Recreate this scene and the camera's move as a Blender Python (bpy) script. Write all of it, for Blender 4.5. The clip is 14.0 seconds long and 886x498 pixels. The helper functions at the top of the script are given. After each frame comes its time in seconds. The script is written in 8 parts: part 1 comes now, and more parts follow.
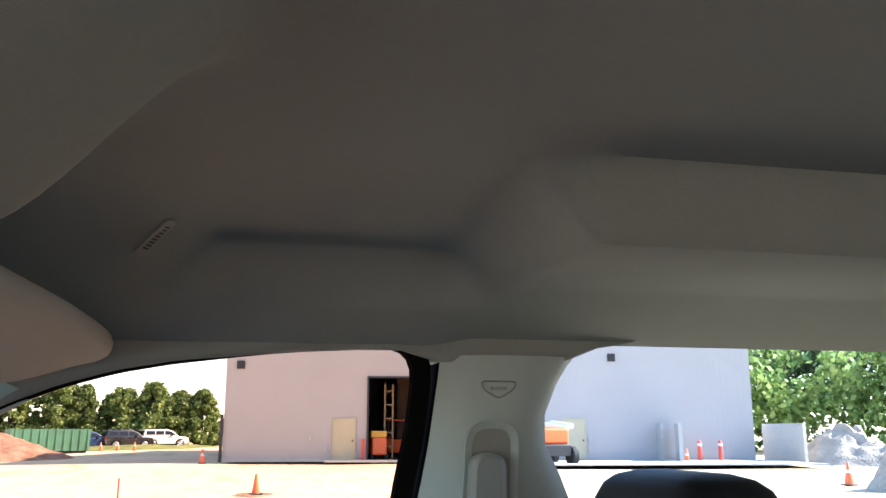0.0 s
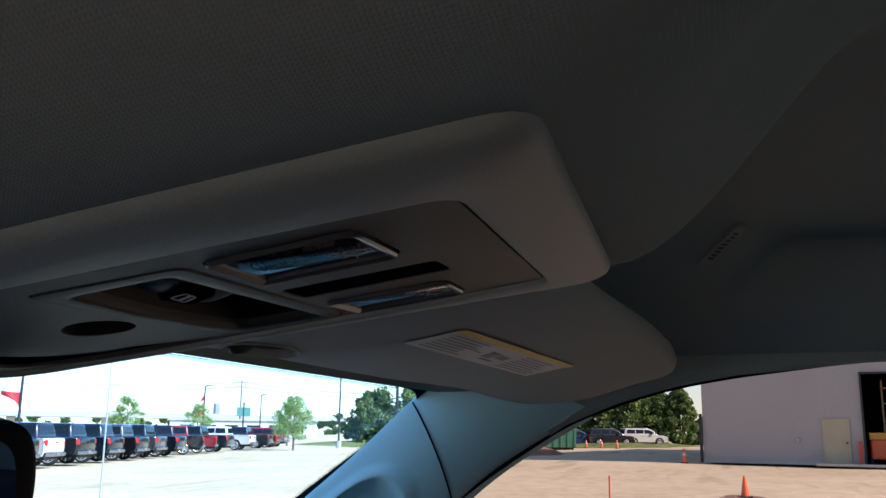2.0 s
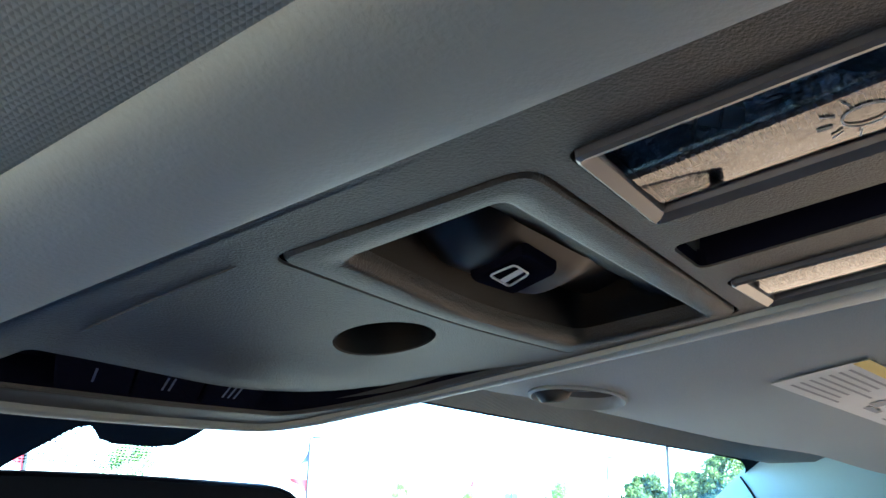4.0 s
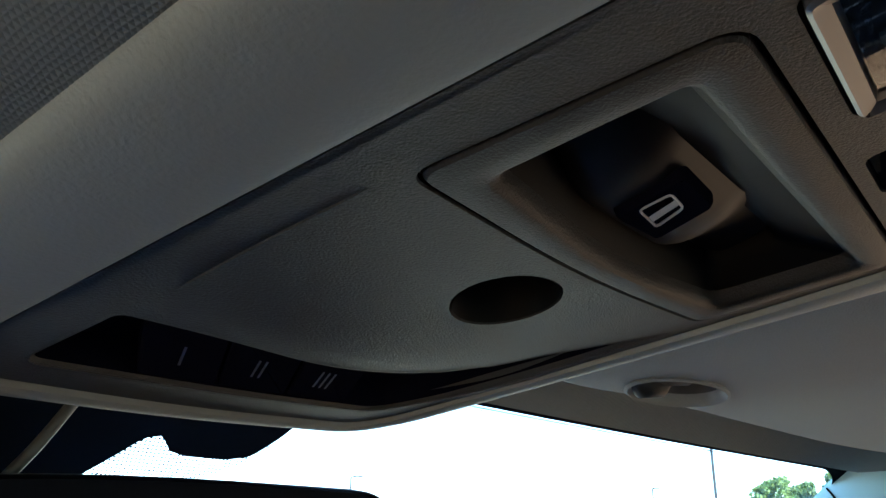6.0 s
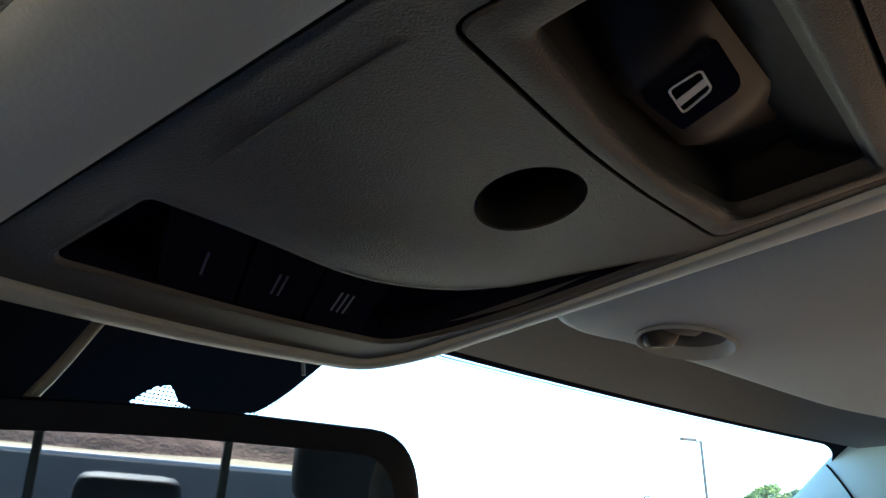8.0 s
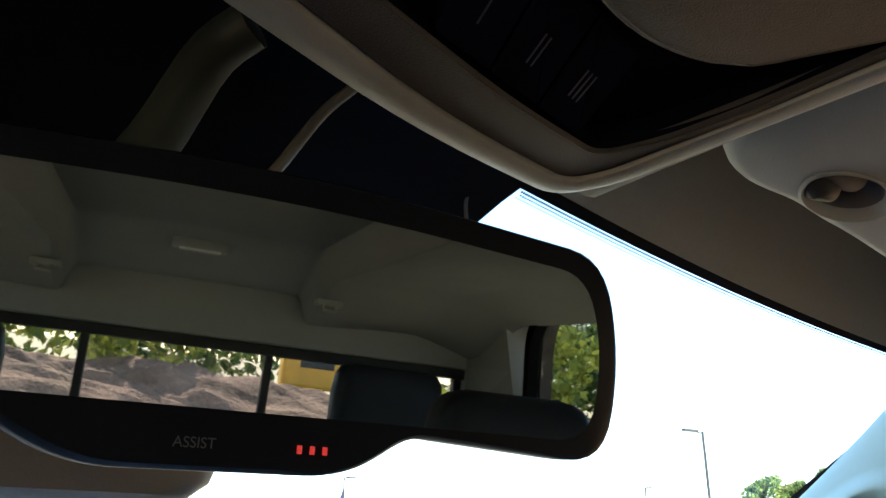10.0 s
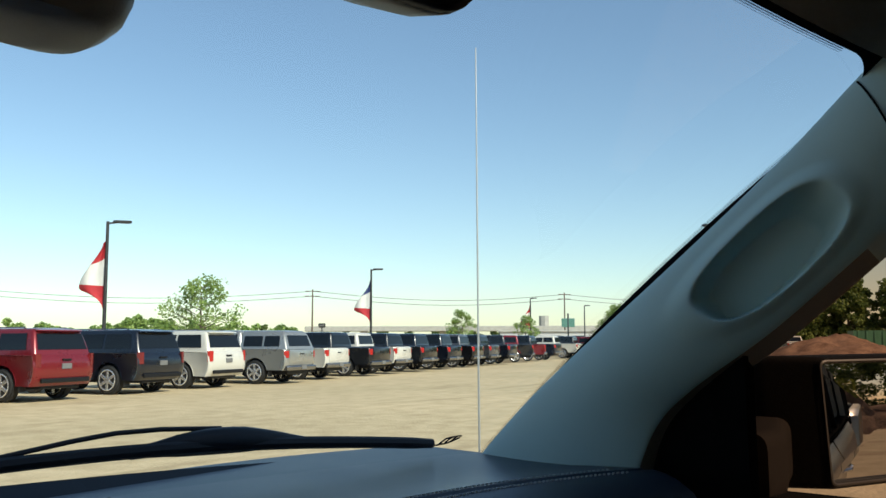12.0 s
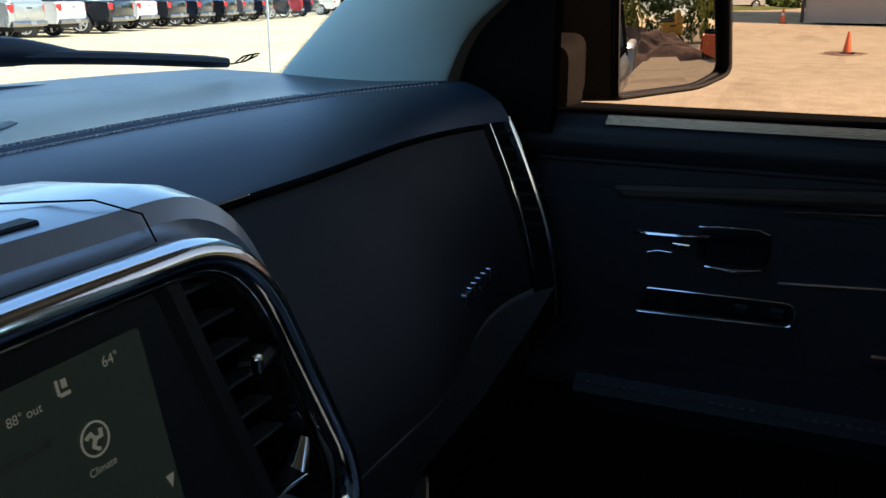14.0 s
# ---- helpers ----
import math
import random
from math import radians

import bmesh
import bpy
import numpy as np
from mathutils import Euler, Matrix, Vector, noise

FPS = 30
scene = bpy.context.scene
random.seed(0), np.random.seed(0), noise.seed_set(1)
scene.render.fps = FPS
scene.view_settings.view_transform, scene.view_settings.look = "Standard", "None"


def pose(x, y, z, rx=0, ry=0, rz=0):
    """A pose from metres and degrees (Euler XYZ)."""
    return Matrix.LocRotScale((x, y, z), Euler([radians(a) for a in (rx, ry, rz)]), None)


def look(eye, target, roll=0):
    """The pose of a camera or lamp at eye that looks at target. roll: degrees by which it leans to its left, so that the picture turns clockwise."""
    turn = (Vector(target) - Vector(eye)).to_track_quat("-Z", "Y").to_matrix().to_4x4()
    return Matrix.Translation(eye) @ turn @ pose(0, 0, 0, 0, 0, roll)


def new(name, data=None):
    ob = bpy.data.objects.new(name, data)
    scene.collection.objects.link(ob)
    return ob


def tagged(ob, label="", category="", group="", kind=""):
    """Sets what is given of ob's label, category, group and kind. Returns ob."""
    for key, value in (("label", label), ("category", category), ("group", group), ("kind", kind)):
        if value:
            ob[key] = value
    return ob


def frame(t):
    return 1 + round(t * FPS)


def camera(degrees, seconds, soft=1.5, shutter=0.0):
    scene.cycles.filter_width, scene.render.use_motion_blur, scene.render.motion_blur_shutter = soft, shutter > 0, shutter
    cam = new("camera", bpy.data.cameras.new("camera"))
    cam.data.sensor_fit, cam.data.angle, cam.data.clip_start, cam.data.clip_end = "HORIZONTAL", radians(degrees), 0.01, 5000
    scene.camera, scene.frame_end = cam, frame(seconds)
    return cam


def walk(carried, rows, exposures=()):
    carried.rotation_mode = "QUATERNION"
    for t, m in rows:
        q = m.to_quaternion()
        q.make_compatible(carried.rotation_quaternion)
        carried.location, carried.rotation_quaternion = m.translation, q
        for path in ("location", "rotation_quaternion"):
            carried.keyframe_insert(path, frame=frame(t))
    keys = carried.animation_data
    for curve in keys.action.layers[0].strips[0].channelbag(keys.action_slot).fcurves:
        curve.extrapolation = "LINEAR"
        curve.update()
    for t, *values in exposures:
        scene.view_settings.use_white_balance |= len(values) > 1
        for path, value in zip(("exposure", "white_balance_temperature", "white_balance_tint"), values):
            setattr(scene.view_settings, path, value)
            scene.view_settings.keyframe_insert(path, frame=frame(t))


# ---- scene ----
cam = camera(54.04, 14.0)
PATH = [
    (0.0, pose(-0.3766, -0.1024, 1.7330, 102.093, 0.068, -102.529)),
    (0.5, pose(-0.3784, -0.0574, 1.7356, 102.015, -0.279, -92.951)),
    (1.0, pose(-0.3740, -0.0267, 1.7413, 101.814, -0.633, -85.139)),
    (1.5, pose(-0.3570, -0.0166, 1.7521, 101.764, -0.405, -78.793)),
    (2.0, pose(-0.3133, 0.0030, 1.7558, 101.869, -0.684, -72.426)),
    (2.5, pose(-0.2675, 0.0154, 1.7489, 104.465, -0.922, -66.862)),
    (3.0, pose(-0.2243, 0.0437, 1.7472, 106.624, -0.967, -62.122)),
    (3.5, pose(-0.2187, 0.0694, 1.7482, 106.689, -0.950, -58.405)),
    (4.0, pose(-0.1975, 0.1011, 1.7490, 106.999, -1.074, -55.410)),
    (6.5, pose(-0.1843, 0.1426, 1.7302, 109.477, 0.370, -52.636)),
    (7.0, pose(-0.1857, 0.1460, 1.7243, 109.612, 0.195, -52.792)),
    (7.5, pose(-0.1852, 0.1433, 1.7212, 109.665, 0.250, -52.928)),
    (8.0, pose(-0.1826, 0.1523, 1.7096, 109.822, 0.747, -53.164)),
    (8.5, pose(-0.1873, 0.1898, 1.6797, 109.442, 1.152, -52.959)),
    (8.7, pose(-0.1897, 0.2032, 1.6667, 108.890, 0.454, -52.918)),
    (10.8, pose(-0.2151, 0.2315, 1.6356, 109.392, 1.018, -53.329)),
    (11.0, pose(-0.2123, 0.2068, 1.6259, 108.770, 1.050, -53.248)),
    (11.2, pose(-0.2189, 0.1940, 1.6069, 108.540, 0.688, -52.440)),
    (11.6, pose(-0.2165, 0.1784, 1.5593, 103.591, 0.533, -51.743)),
    (12.0, pose(-0.1943, 0.1682, 1.5407, 96.038, 0.166, -51.557)),
    (12.5, pose(-0.1891, 0.1667, 1.5318, 91.028, -0.047, -52.038)),
    (13.0, pose(-0.1273, 0.1536, 1.4972, 88.841, -0.152, -57.882)),
    (13.5, pose(-0.1152, 0.1892, 1.4681, 82.471, -0.238, -61.133)),
    (14.0, pose(-0.1827, 0.2431, 1.4841, 73.845, -0.267, -67.138)),
]

# ---- exposure of the film ----
walk(cam, PATH, exposures=[(0.0, 2.8, 5500, 13), (0.6, 2.5, 5150, 8), (1.0, 2.1, 4950, 5), (1.5, 1.2, 4700, 6), (2.0, 1.2, 4700, 6), (2.5, 1.6, 4700, 6), (3.0, 2.6, 4700, 2), (4.2, 3.6, 4500, -2), (6.5, 2.6, 5150, 0), (8.0, 2.75, 5300, 3), (8.7, 3.0, 5500, 6), (10.8, 1.8, 6600, 4), (11.5, 0.8, 6800, 2),
    (12.3, -0.02, 6350, 4), (13.2, 0.08, 6350, 6), (14.0, 1.35, 5900, 4)])

# ---- world and sun ----
SUN_EL, SUN_AZ = radians(37), radians(185)      # behind the cab
world = bpy.data.worlds.new("sky"); scene.world = world
world.use_nodes = True
wn = world.node_tree.nodes
sky = wn.new("ShaderNodeTexSky"); sky.sky_type = "NISHITA"; sky.sun_disc = False
sky.sun_elevation, sky.sun_rotation, sky.air_density, sky.dust_density = SUN_EL, SUN_AZ, 1.0, 0.40
sky.ozone_density = 1.3
world.node_tree.links.new(sky.outputs[0], wn["Background"].inputs[0])
wn["Background"].inputs[1].default_value = 0.15
sun = new("sun", bpy.data.lights.new("sun", "SUN"))
sun.data.energy, sun.data.angle, sun.data.color = 5.0, radians(0.6), (1.0, 0.90, 0.76)
sun.matrix_basis = look((100 * math.sin(SUN_AZ), 100 * math.cos(SUN_AZ), 100 * math.tan(SUN_EL)), (0, 0, 0))


# ---- builders ----
def thing(name, label="", category="", at=(0, 0, 0), group="", kind=""):
    ob = new(name)
    ob.empty_display_size = 0.05
    ob.matrix_basis = Matrix.Translation(at)
    return tagged(ob, label, category, group, kind)


def part(name, bm, material, parent=None, label="", smooth=False, kind="", category="", fix=True):
    if fix:
        bmesh.ops.recalc_face_normals(bm, faces=bm.faces)
    me = bpy.data.meshes.new(name)
    bm.to_mesh(me); bm.free()
    for m in (material if isinstance(material, (list, tuple)) else [material]):
        me.materials.append(m)
    if smooth:
        me.polygons.foreach_set("use_smooth", [True] * len(me.polygons))
    ob = new(name, me)
    if smooth:
        me.set_sharp_from_angle(angle=radians(38))
    if parent:
        ob.parent = parent
        top = parent
        m = top.matrix_basis.copy()
        while top.parent:
            top = top.parent
            m = top.matrix_basis.copy()
        ob.matrix_parent_inverse = m.inverted() if parent is top else Matrix.Identity(4)
    return tagged(ob, label, category, "", kind)


def bx(bm, lo, hi, bev=0.0, seg=1, m=None):
    """A box between two corners, its edges rounded."""
    c = [(a + b) / 2 for a, b in zip(lo, hi)]
    r = bmesh.ops.create_cube(bm, size=1, matrix=Matrix.LocRotScale(c, None, [abs(b - a) for a, b in zip(lo, hi)]))
    vs = r["verts"]
    if bev:
        es = list({e for v in vs for e in v.link_edges})
        out = bmesh.ops.bevel(bm, geom=es, offset=bev, segments=seg, affect="EDGES", profile=0.5)
        vs = list({v for f in out["faces"] for v in f.verts} | {v for v in vs if v.is_valid})
    if m is not None:
        bmesh.ops.transform(bm, matrix=m, verts=vs)
    return vs


def loop(bm, pts):
    return [bm.verts.new(p) for p in pts]


def skin(bm, rings, closed=True, caps=True, mouth=False):
    """Faces between rings of the same number of points."""
    rs = [loop(bm, r) for r in rings]
    n = len(rs[0])
    for a, b in zip(rs, rs[1:]):
        for i in range(n if closed else n - 1):
            j = (i + 1) % n
            try:
                bm.faces.new((a[i], a[j], b[j], b[i]))
            except ValueError:
                pass
    if caps and closed:
        bm.faces.new(rs[-1])
        if not mouth:
            bm.faces.new(rs[0][::-1])
    return rs


def tube(bm, pts, r, n=10, flat=1.0):
    """A round rod along points; r may be a number for each."""
    pts = [Vector(p) for p in pts]
    rings = []
    for i, p in enumerate(pts):
        d = (pts[min(i + 1, len(pts) - 1)] - pts[max(i - 1, 0)]).normalized()
        side = d.cross(Vector((0, 0, 1)) if abs(d.z) < 0.95 else Vector((0, 1, 0))).normalized()
        if flat == 1.0 and rings:
            side = (last - d * last.dot(d)).normalized()        # carried along, so that the rod never twists
        last = side
        up = side.cross(d)
        rr = r[i] if isinstance(r, (list, tuple)) else r
        rings.append([p + side * rr * math.cos(2 * math.pi * k / n) + up * rr * flat * math.sin(2 * math.pi * k / n) for k in range(n)])
    skin(bm, rings)


def sheet(bm, f, us, vs):
    """A surface from a function of two numbers."""
    g = [[bm.verts.new(f(u, v)) for v in vs] for u in us]
    for i in range(len(us) - 1):
        for j in range(len(vs) - 1):
            bm.faces.new((g[i][j], g[i + 1][j], g[i + 1][j + 1], g[i][j + 1]))
    return g


def steps(a, b, n):
    return [a + (b - a) * i / n for i in range(n + 1)]


def smooth(x, a, b):
    t = min(1, max(0, (x - a) / (b - a)))
    return t * t * (3 - 2 * t)


def round_poly(pts, r, n=5):
    """A polygon with its corners rounded."""
    out = []
    k = len(pts)
    for i in range(k):
        p, a, b = Vector(pts[i]), Vector(pts[i - 1]), Vector(pts[(i + 1) % k])
        rr = min(r[i] if isinstance(r, (list, tuple)) else r, (a - p).length * 0.48, (b - p).length * 0.48)
        s, e = p + (a - p).normalized() * rr, p + (b - p).normalized() * rr
        for j in range(n + 1):
            t = j / n
            out.append(tuple(s * (1 - t) ** 2 + p * 2 * t * (1 - t) + e * t * t))
    return out


def rails(pts, n):
    """Points spread evenly in number along a soft curve through the given ones."""
    pts = [Vector(p) for p in pts]
    out = []
    m = len(pts) - 1
    for i in range(n + 1):
        s = m * i / n
        k = min(int(s), m - 1)
        t = s - k
        p0, p1, p2, p3 = pts[max(k - 1, 0)], pts[k], pts[k + 1], pts[min(k + 2, m)]
        out.append(0.5 * (2 * p1 + (p2 - p0) * t + (2 * p0 - 5 * p1 + 4 * p2 - p3) * t * t + (3 * p1 - p0 - 3 * p2 + p3) * t ** 3))
    return out


# ---- materials ----
def surf(name, col, rough=0.6, metal=0.0, var=0.12, scale=6.0, grain=0.0, gscale=300.0, coat=0.0, spec=0.5, tone=None, stretch=None, gtype="noise"):
    """A surface with slow stains and a fine grain."""
    m = bpy.data.materials.new(name); m.use_nodes = True
    nt = m.node_tree; n = nt.nodes; L = nt.links.new
    b = n["Principled BSDF"]
    co = n.new("ShaderNodeTexCoord")
    src = co.outputs["Object"]
    if stretch:
        mp = n.new("ShaderNodeMapping"); mp.inputs["Scale"].default_value = stretch
        L(src, mp.inputs[0]); src = mp.outputs[0]
    a = n.new("ShaderNodeTexNoise"); a.inputs["Scale"].default_value = scale; a.inputs["Detail"].default_value = 6
    L(src, a.inputs["Vector"])
    g = n.new("ShaderNodeTexNoise"); g.inputs["Scale"].default_value = gscale; g.inputs["Detail"].default_value = 3
    L(src, g.inputs["Vector"])
    ramp = n.new("ShaderNodeValToRGB")
    lo = [c * (1 - var) for c in col]
    hi = [min(1, c * (1 + var)) for c in (tone or col)]
    ramp.color_ramp.elements[0].color, ramp.color_ramp.elements[1].color = (*lo, 1), (*hi, 1)
    ramp.color_ramp.elements[0].position, ramp.color_ramp.elements[1].position = 0.32, 0.68
    mix = n.new("ShaderNodeMath"); mix.operation = "MULTIPLY_ADD"; mix.inputs[1].default_value = 0.3
    sub = n.new("ShaderNodeMath"); sub.operation = "MULTIPLY"; sub.inputs[1].default_value = 0.7
    L(a.outputs[0], sub.inputs[0]); L(g.outputs[0], mix.inputs[0]); L(sub.outputs[0], mix.inputs[2])
    L(mix.outputs[0], ramp.inputs[0]); L(ramp.outputs[0], b.inputs["Base Color"])
    b.inputs["Metallic"].default_value = metal
    b.inputs["Specular IOR Level"].default_value = spec
    b.inputs["Coat Weight"].default_value = coat
    b.inputs["Coat Roughness"].default_value = 0.08
    rr = n.new("ShaderNodeMapRange"); rr.inputs["To Min"].default_value = max(0.02, rough * 0.85); rr.inputs["To Max"].default_value = min(1, rough * 1.15)
    L(a.outputs[0], rr.inputs[0]); L(rr.outputs[0], b.inputs["Roughness"])
    if grain:
        bp = n.new("ShaderNodeBump"); bp.inputs["Strength"].default_value = grain; bp.inputs["Distance"].default_value = (0.10 if gtype == "weave" else 0.6) / gscale
        if gtype == "voronoi":
            v = n.new("ShaderNodeTexVoronoi"); v.inputs["Scale"].default_value = gscale; L(src, v.inputs["Vector"]); L(v.outputs["Distance"], bp.inputs["Height"])
        elif gtype == "weave":
            w1 = n.new("ShaderNodeTexWave"); w1.inputs["Scale"].default_value = gscale; w1.bands_direction = "X"; w1.inputs["Distortion"].default_value = 3
            w2 = n.new("ShaderNodeTexWave"); w2.inputs["Scale"].default_value = gscale; w2.bands_direction = "Y"; w2.inputs["Distortion"].default_value = 3
            w3 = n.new("ShaderNodeMath"); w3.operation = "MAXIMUM"
            L(src, w1.inputs["Vector"]); L(src, w2.inputs["Vector"]); L(w1.outputs[1], w3.inputs[0]); L(w2.outputs[1], w3.inputs[1]); L(w3.outputs[0], bp.inputs["Height"])
        else:
            L(g.outputs[0], bp.inputs["Height"])
        L(bp.outputs[0], b.inputs["Normal"])
    return m


def pane_glass(name, tint, ior=1.35):
    """A clear or tinted sheet: light goes straight through, and the sky glints on it."""
    m = bpy.data.materials.new(name); m.use_nodes = True
    nt = m.node_tree; n = nt.nodes; L = nt.links.new
    n.remove(n["Principled BSDF"])
    tr = n.new("ShaderNodeBsdfTransparent"); tr.inputs[0].default_value = (*tint, 1)
    gl = n.new("ShaderNodeBsdfGlossy"); gl.inputs["Roughness"].default_value = 0.01
    fr = n.new("ShaderNodeFresnel"); fr.inputs[0].default_value = ior
    mx = n.new("ShaderNodeMixShader")
    L(fr.outputs[0], mx.inputs[0]); L(tr.outputs[0], mx.inputs[1]); L(gl.outputs[0], mx.inputs[2])
    L(mx.outputs[0], n["Material Output"].inputs[0])
    return m


def glowing(name, col, strength):
    m = bpy.data.materials.new(name); m.use_nodes = True
    b = m.node_tree.nodes["Principled BSDF"]
    b.inputs["Base Color"].default_value = (0.02, 0.02, 0.02, 1); b.inputs["Roughness"].default_value = 0.2
    b.inputs["Emission Color"].default_value = (*col, 1); b.inputs["Emission Strength"].default_value = strength
    return m


M_CLOTH = surf("headliner_cloth", (0.26, 0.275, 0.262), 0.95, var=0.08, scale=4, grain=0.35, gscale=250, gtype="weave", spec=0.15)
M_TRIM = surf("trim_plastic", (0.29, 0.305, 0.285), 0.55, var=0.05, scale=5, grain=0.25, gscale=900, spec=0.35)
# front pillars: blue light of the sky put into the grey trim's colour
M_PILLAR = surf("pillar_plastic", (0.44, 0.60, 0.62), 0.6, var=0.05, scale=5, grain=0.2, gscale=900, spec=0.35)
M_VISOR = surf("visor_cloth", (0.34, 0.35, 0.33), 0.9, var=0.06, scale=6, grain=0.3, gscale=900, spec=0.2)
M_PANEL = surf("grey_console_plastic", (0.042, 0.0405, 0.036), 0.55, var=0.28, scale=26, grain=1.0, gscale=1500, spec=0.38)
M_BLACK = surf("black_plastic", (0.009, 0.009, 0.010), 0.45, var=0.2, scale=10, grain=0.2, gscale=800, spec=0.3)
M_GLOSSBLACK = surf("gloss_black_plastic", (0.008, 0.008, 0.009), 0.12, var=0.1, scale=8)
M_FRIT = surf("black_glass_edge", (0.005, 0.008, 0.014), 0.75, var=0.1, scale=8, spec=0.03)
M_SEAL = surf("rubber_seal", (0.006, 0.006, 0.006), 0.8, var=0.2, scale=20, spec=0.0)
M_CHROME = surf("chrome", (0.90, 0.90, 0.91), 0.10, metal=1.0, var=0.03, scale=20)
M_SILVER = surf("silver_painted_trim", (0.48, 0.52, 0.57), 0.30, metal=0.55, var=0.05, scale=10, coat=0.3)
# black leather; the blue in its base stands for reflected sky
M_LEATHER = surf("black_leather_sky_sheen", (0.024, 0.035, 0.054), 0.36, var=0.2, scale=9, grain=0.12, gscale=750, gtype="voronoi", spec=0.6)
M_STITCH = surf("grey_thread", (0.42, 0.44, 0.46), 0.8, var=0.1, scale=80)
M_DARKPAD = surf("dark_soft_plastic", (0.009, 0.010, 0.013), 0.55, var=0.2, scale=8, grain=0.3, gscale=700, spec=0.28)
M_PAPER = surf("label_paper", (0.62, 0.62, 0.60), 0.6, var=0.04, scale=20)
M_YELLOW = surf("label_yellow", (0.62, 0.44, 0.03), 0.6, var=0.05, scale=20)
M_INK = surf("label_ink", (0.25, 0.25, 0.25), 0.7, var=0.1, scale=40)
M_MARK = surf("button_marking", (0.024, 0.024, 0.062), 0.6, var=0.05, scale=40)
M_MIRROR = surf("mirror_silver", (0.39, 0.40, 0.40), 0.01, metal=1.0, var=0.01, scale=2)
M_SIDEMIRROR = surf("side_mirror_silver", (0.46, 0.46, 0.46), 0.01, metal=1.0, var=0.01, scale=2)
M_LENS = pane_glass("lamp_lens", (0.92, 0.93, 0.95), 1.45)
M_REFLECTOR = surf("lamp_reflector", (0.55, 0.57, 0.60), 0.24, metal=0.95, var=0.3, scale=60, grain=0.9, gscale=160)
M_WINDSHIELD = pane_glass("windshield_glass", (0.90, 0.95, 0.95))
M_FRONTPANE = pane_glass("tinted_front_glass", (0.52, 0.375, 0.295), 1.18)
M_REARPANE = pane_glass("tinted_rear_glass", (0.60, 0.62, 0.61))
M_SCREENLIT = glowing("screen_lit", (0.10, 0.13, 0.085), 0.028)
M_SCREENTEXT = glowing("screen_text", (0.85, 0.78, 0.60), 0.045)
M_REDLED = glowing("red_led", (1.0, 0.05, 0.04), 0.10)
M_BODY = surf("silver_truck_paint", (0.42, 0.40, 0.37), 0.3, metal=0.6, var=0.04, scale=3, coat=0.6)

# ---- our cab: glass ----
def ws_top(u):
    return Vector((0.688 * u, 0.437 - 0.092 * u * u, 1.822 - 0.014 * u * u))


def ws_low(u):
    return Vector((0.785 * u, 1.03 - 0.115 * u * u, 1.375 - 0.022 * u * u))


def ws(u, v, off=0.0):
    """The windshield, bowed a little; v from its foot to its top, off metres towards the cab."""
    p = ws_low(u).lerp(ws_top(u), v)
    p.x += u * 0.022 * math.sin(math.pi * min(1.0, max(0.0, v)))
    bow = 0.028 * math.sin(math.pi * v)
    n = Vector((0.12 * u, 0.61, 0.79)).normalized()
    return p + n * (bow - off)


def slab(name, f, us, vs, material, thick, parent=None, **kw):
    """A curved sheet with a thickness, f(u, v, off)."""
    bm = bmesh.new()
    g = sheet(bm, lambda u, v: f(u, v, 0.0), us, vs)
    h = sheet(bm, lambda u, v: f(u, v, thick), us, vs)
    nu, nv = len(us), len(vs)
    edge = [(i, 0) for i in range(nu)] + [(nu - 1, j) for j in range(1, nv)] + [(i, nv - 1) for i in range(nu - 2, -1, -1)] + [(0, j) for j in range(nv - 2, 0, -1)]
    for (a, b), (c, d) in zip(edge, edge[1:] + edge[:1]):
        bm.faces.new((g[a][b], g[c][d], h[c][d], h[a][b]))
    return part(name, bm, material, parent, smooth=True, **kw)


window_1 = thing("window_1", "raked clear windshield with a black dotted border", "windshield", (0, 1.0, 1.37), kind="structure")
bm = bmesh.new(); sheet(bm, lambda u, v: ws(u, v), steps(-1.075, 1.075, 24), steps(-0.06, 1.035, 12))
part("pane", bm, M_WINDSHIELD, window_1, smooth=True, fix=False)


def frit_patch(us, vlo, vhi):
    bm = bmesh.new()
    g = [[bm.verts.new(ws(u, a + (b - a) * k / 4, 0.004)) for k in range(5)] for u, a, b in zip(us, vlo, vhi)]
    for i in range(len(us) - 1):
        for j in range(4):
            bm.faces.new((g[i][j], g[i + 1][j], g[i + 1][j + 1], g[i][j + 1]))
    return bm


def frit_edge(u):
    """Foot of the black border, with the sensor's patch and its dotted notch."""
    v = float(np.interp(u, [-0.62, -0.56, -0.45, -0.02, 0.03, 0.055, 0.066, 0.074, 0.085, 0.100, 0.115, 0.150, 0.166, 0.175, 0.181, 0.186], [0.996, 0.93, 0.70, 0.70, 0.80, 0.872, 0.894, 0.913, 0.917, 0.903, 0.899, 0.900, 0.905, 0.925, 0.96, 0.996]))
    return v - 0.085 * (1 - math.sqrt(max(0.0, 1 - (min(1.0, max(0.0, abs(u) - 0.945) / 0.092)) ** 2)))


us = steps(-1.06, 1.06, 530)
band = [frit_edge(u) for u in us]
part("frit_top", frit_patch(us, band, [1.03] * 531), M_FRIT, window_1, "black painted glass border", fix=False)
for s in (-1, 1):
    bm = bmesh.new(); sheet(bm, lambda u, v: ws((u + 0.048 * v * (1.075 - u) / 0.081) * s, v, 0.004), steps(0.994, 1.075, 3), steps(-0.05, 1.04, 16))
    part("frit_side", bm, M_FRIT, window_1, fix=False)
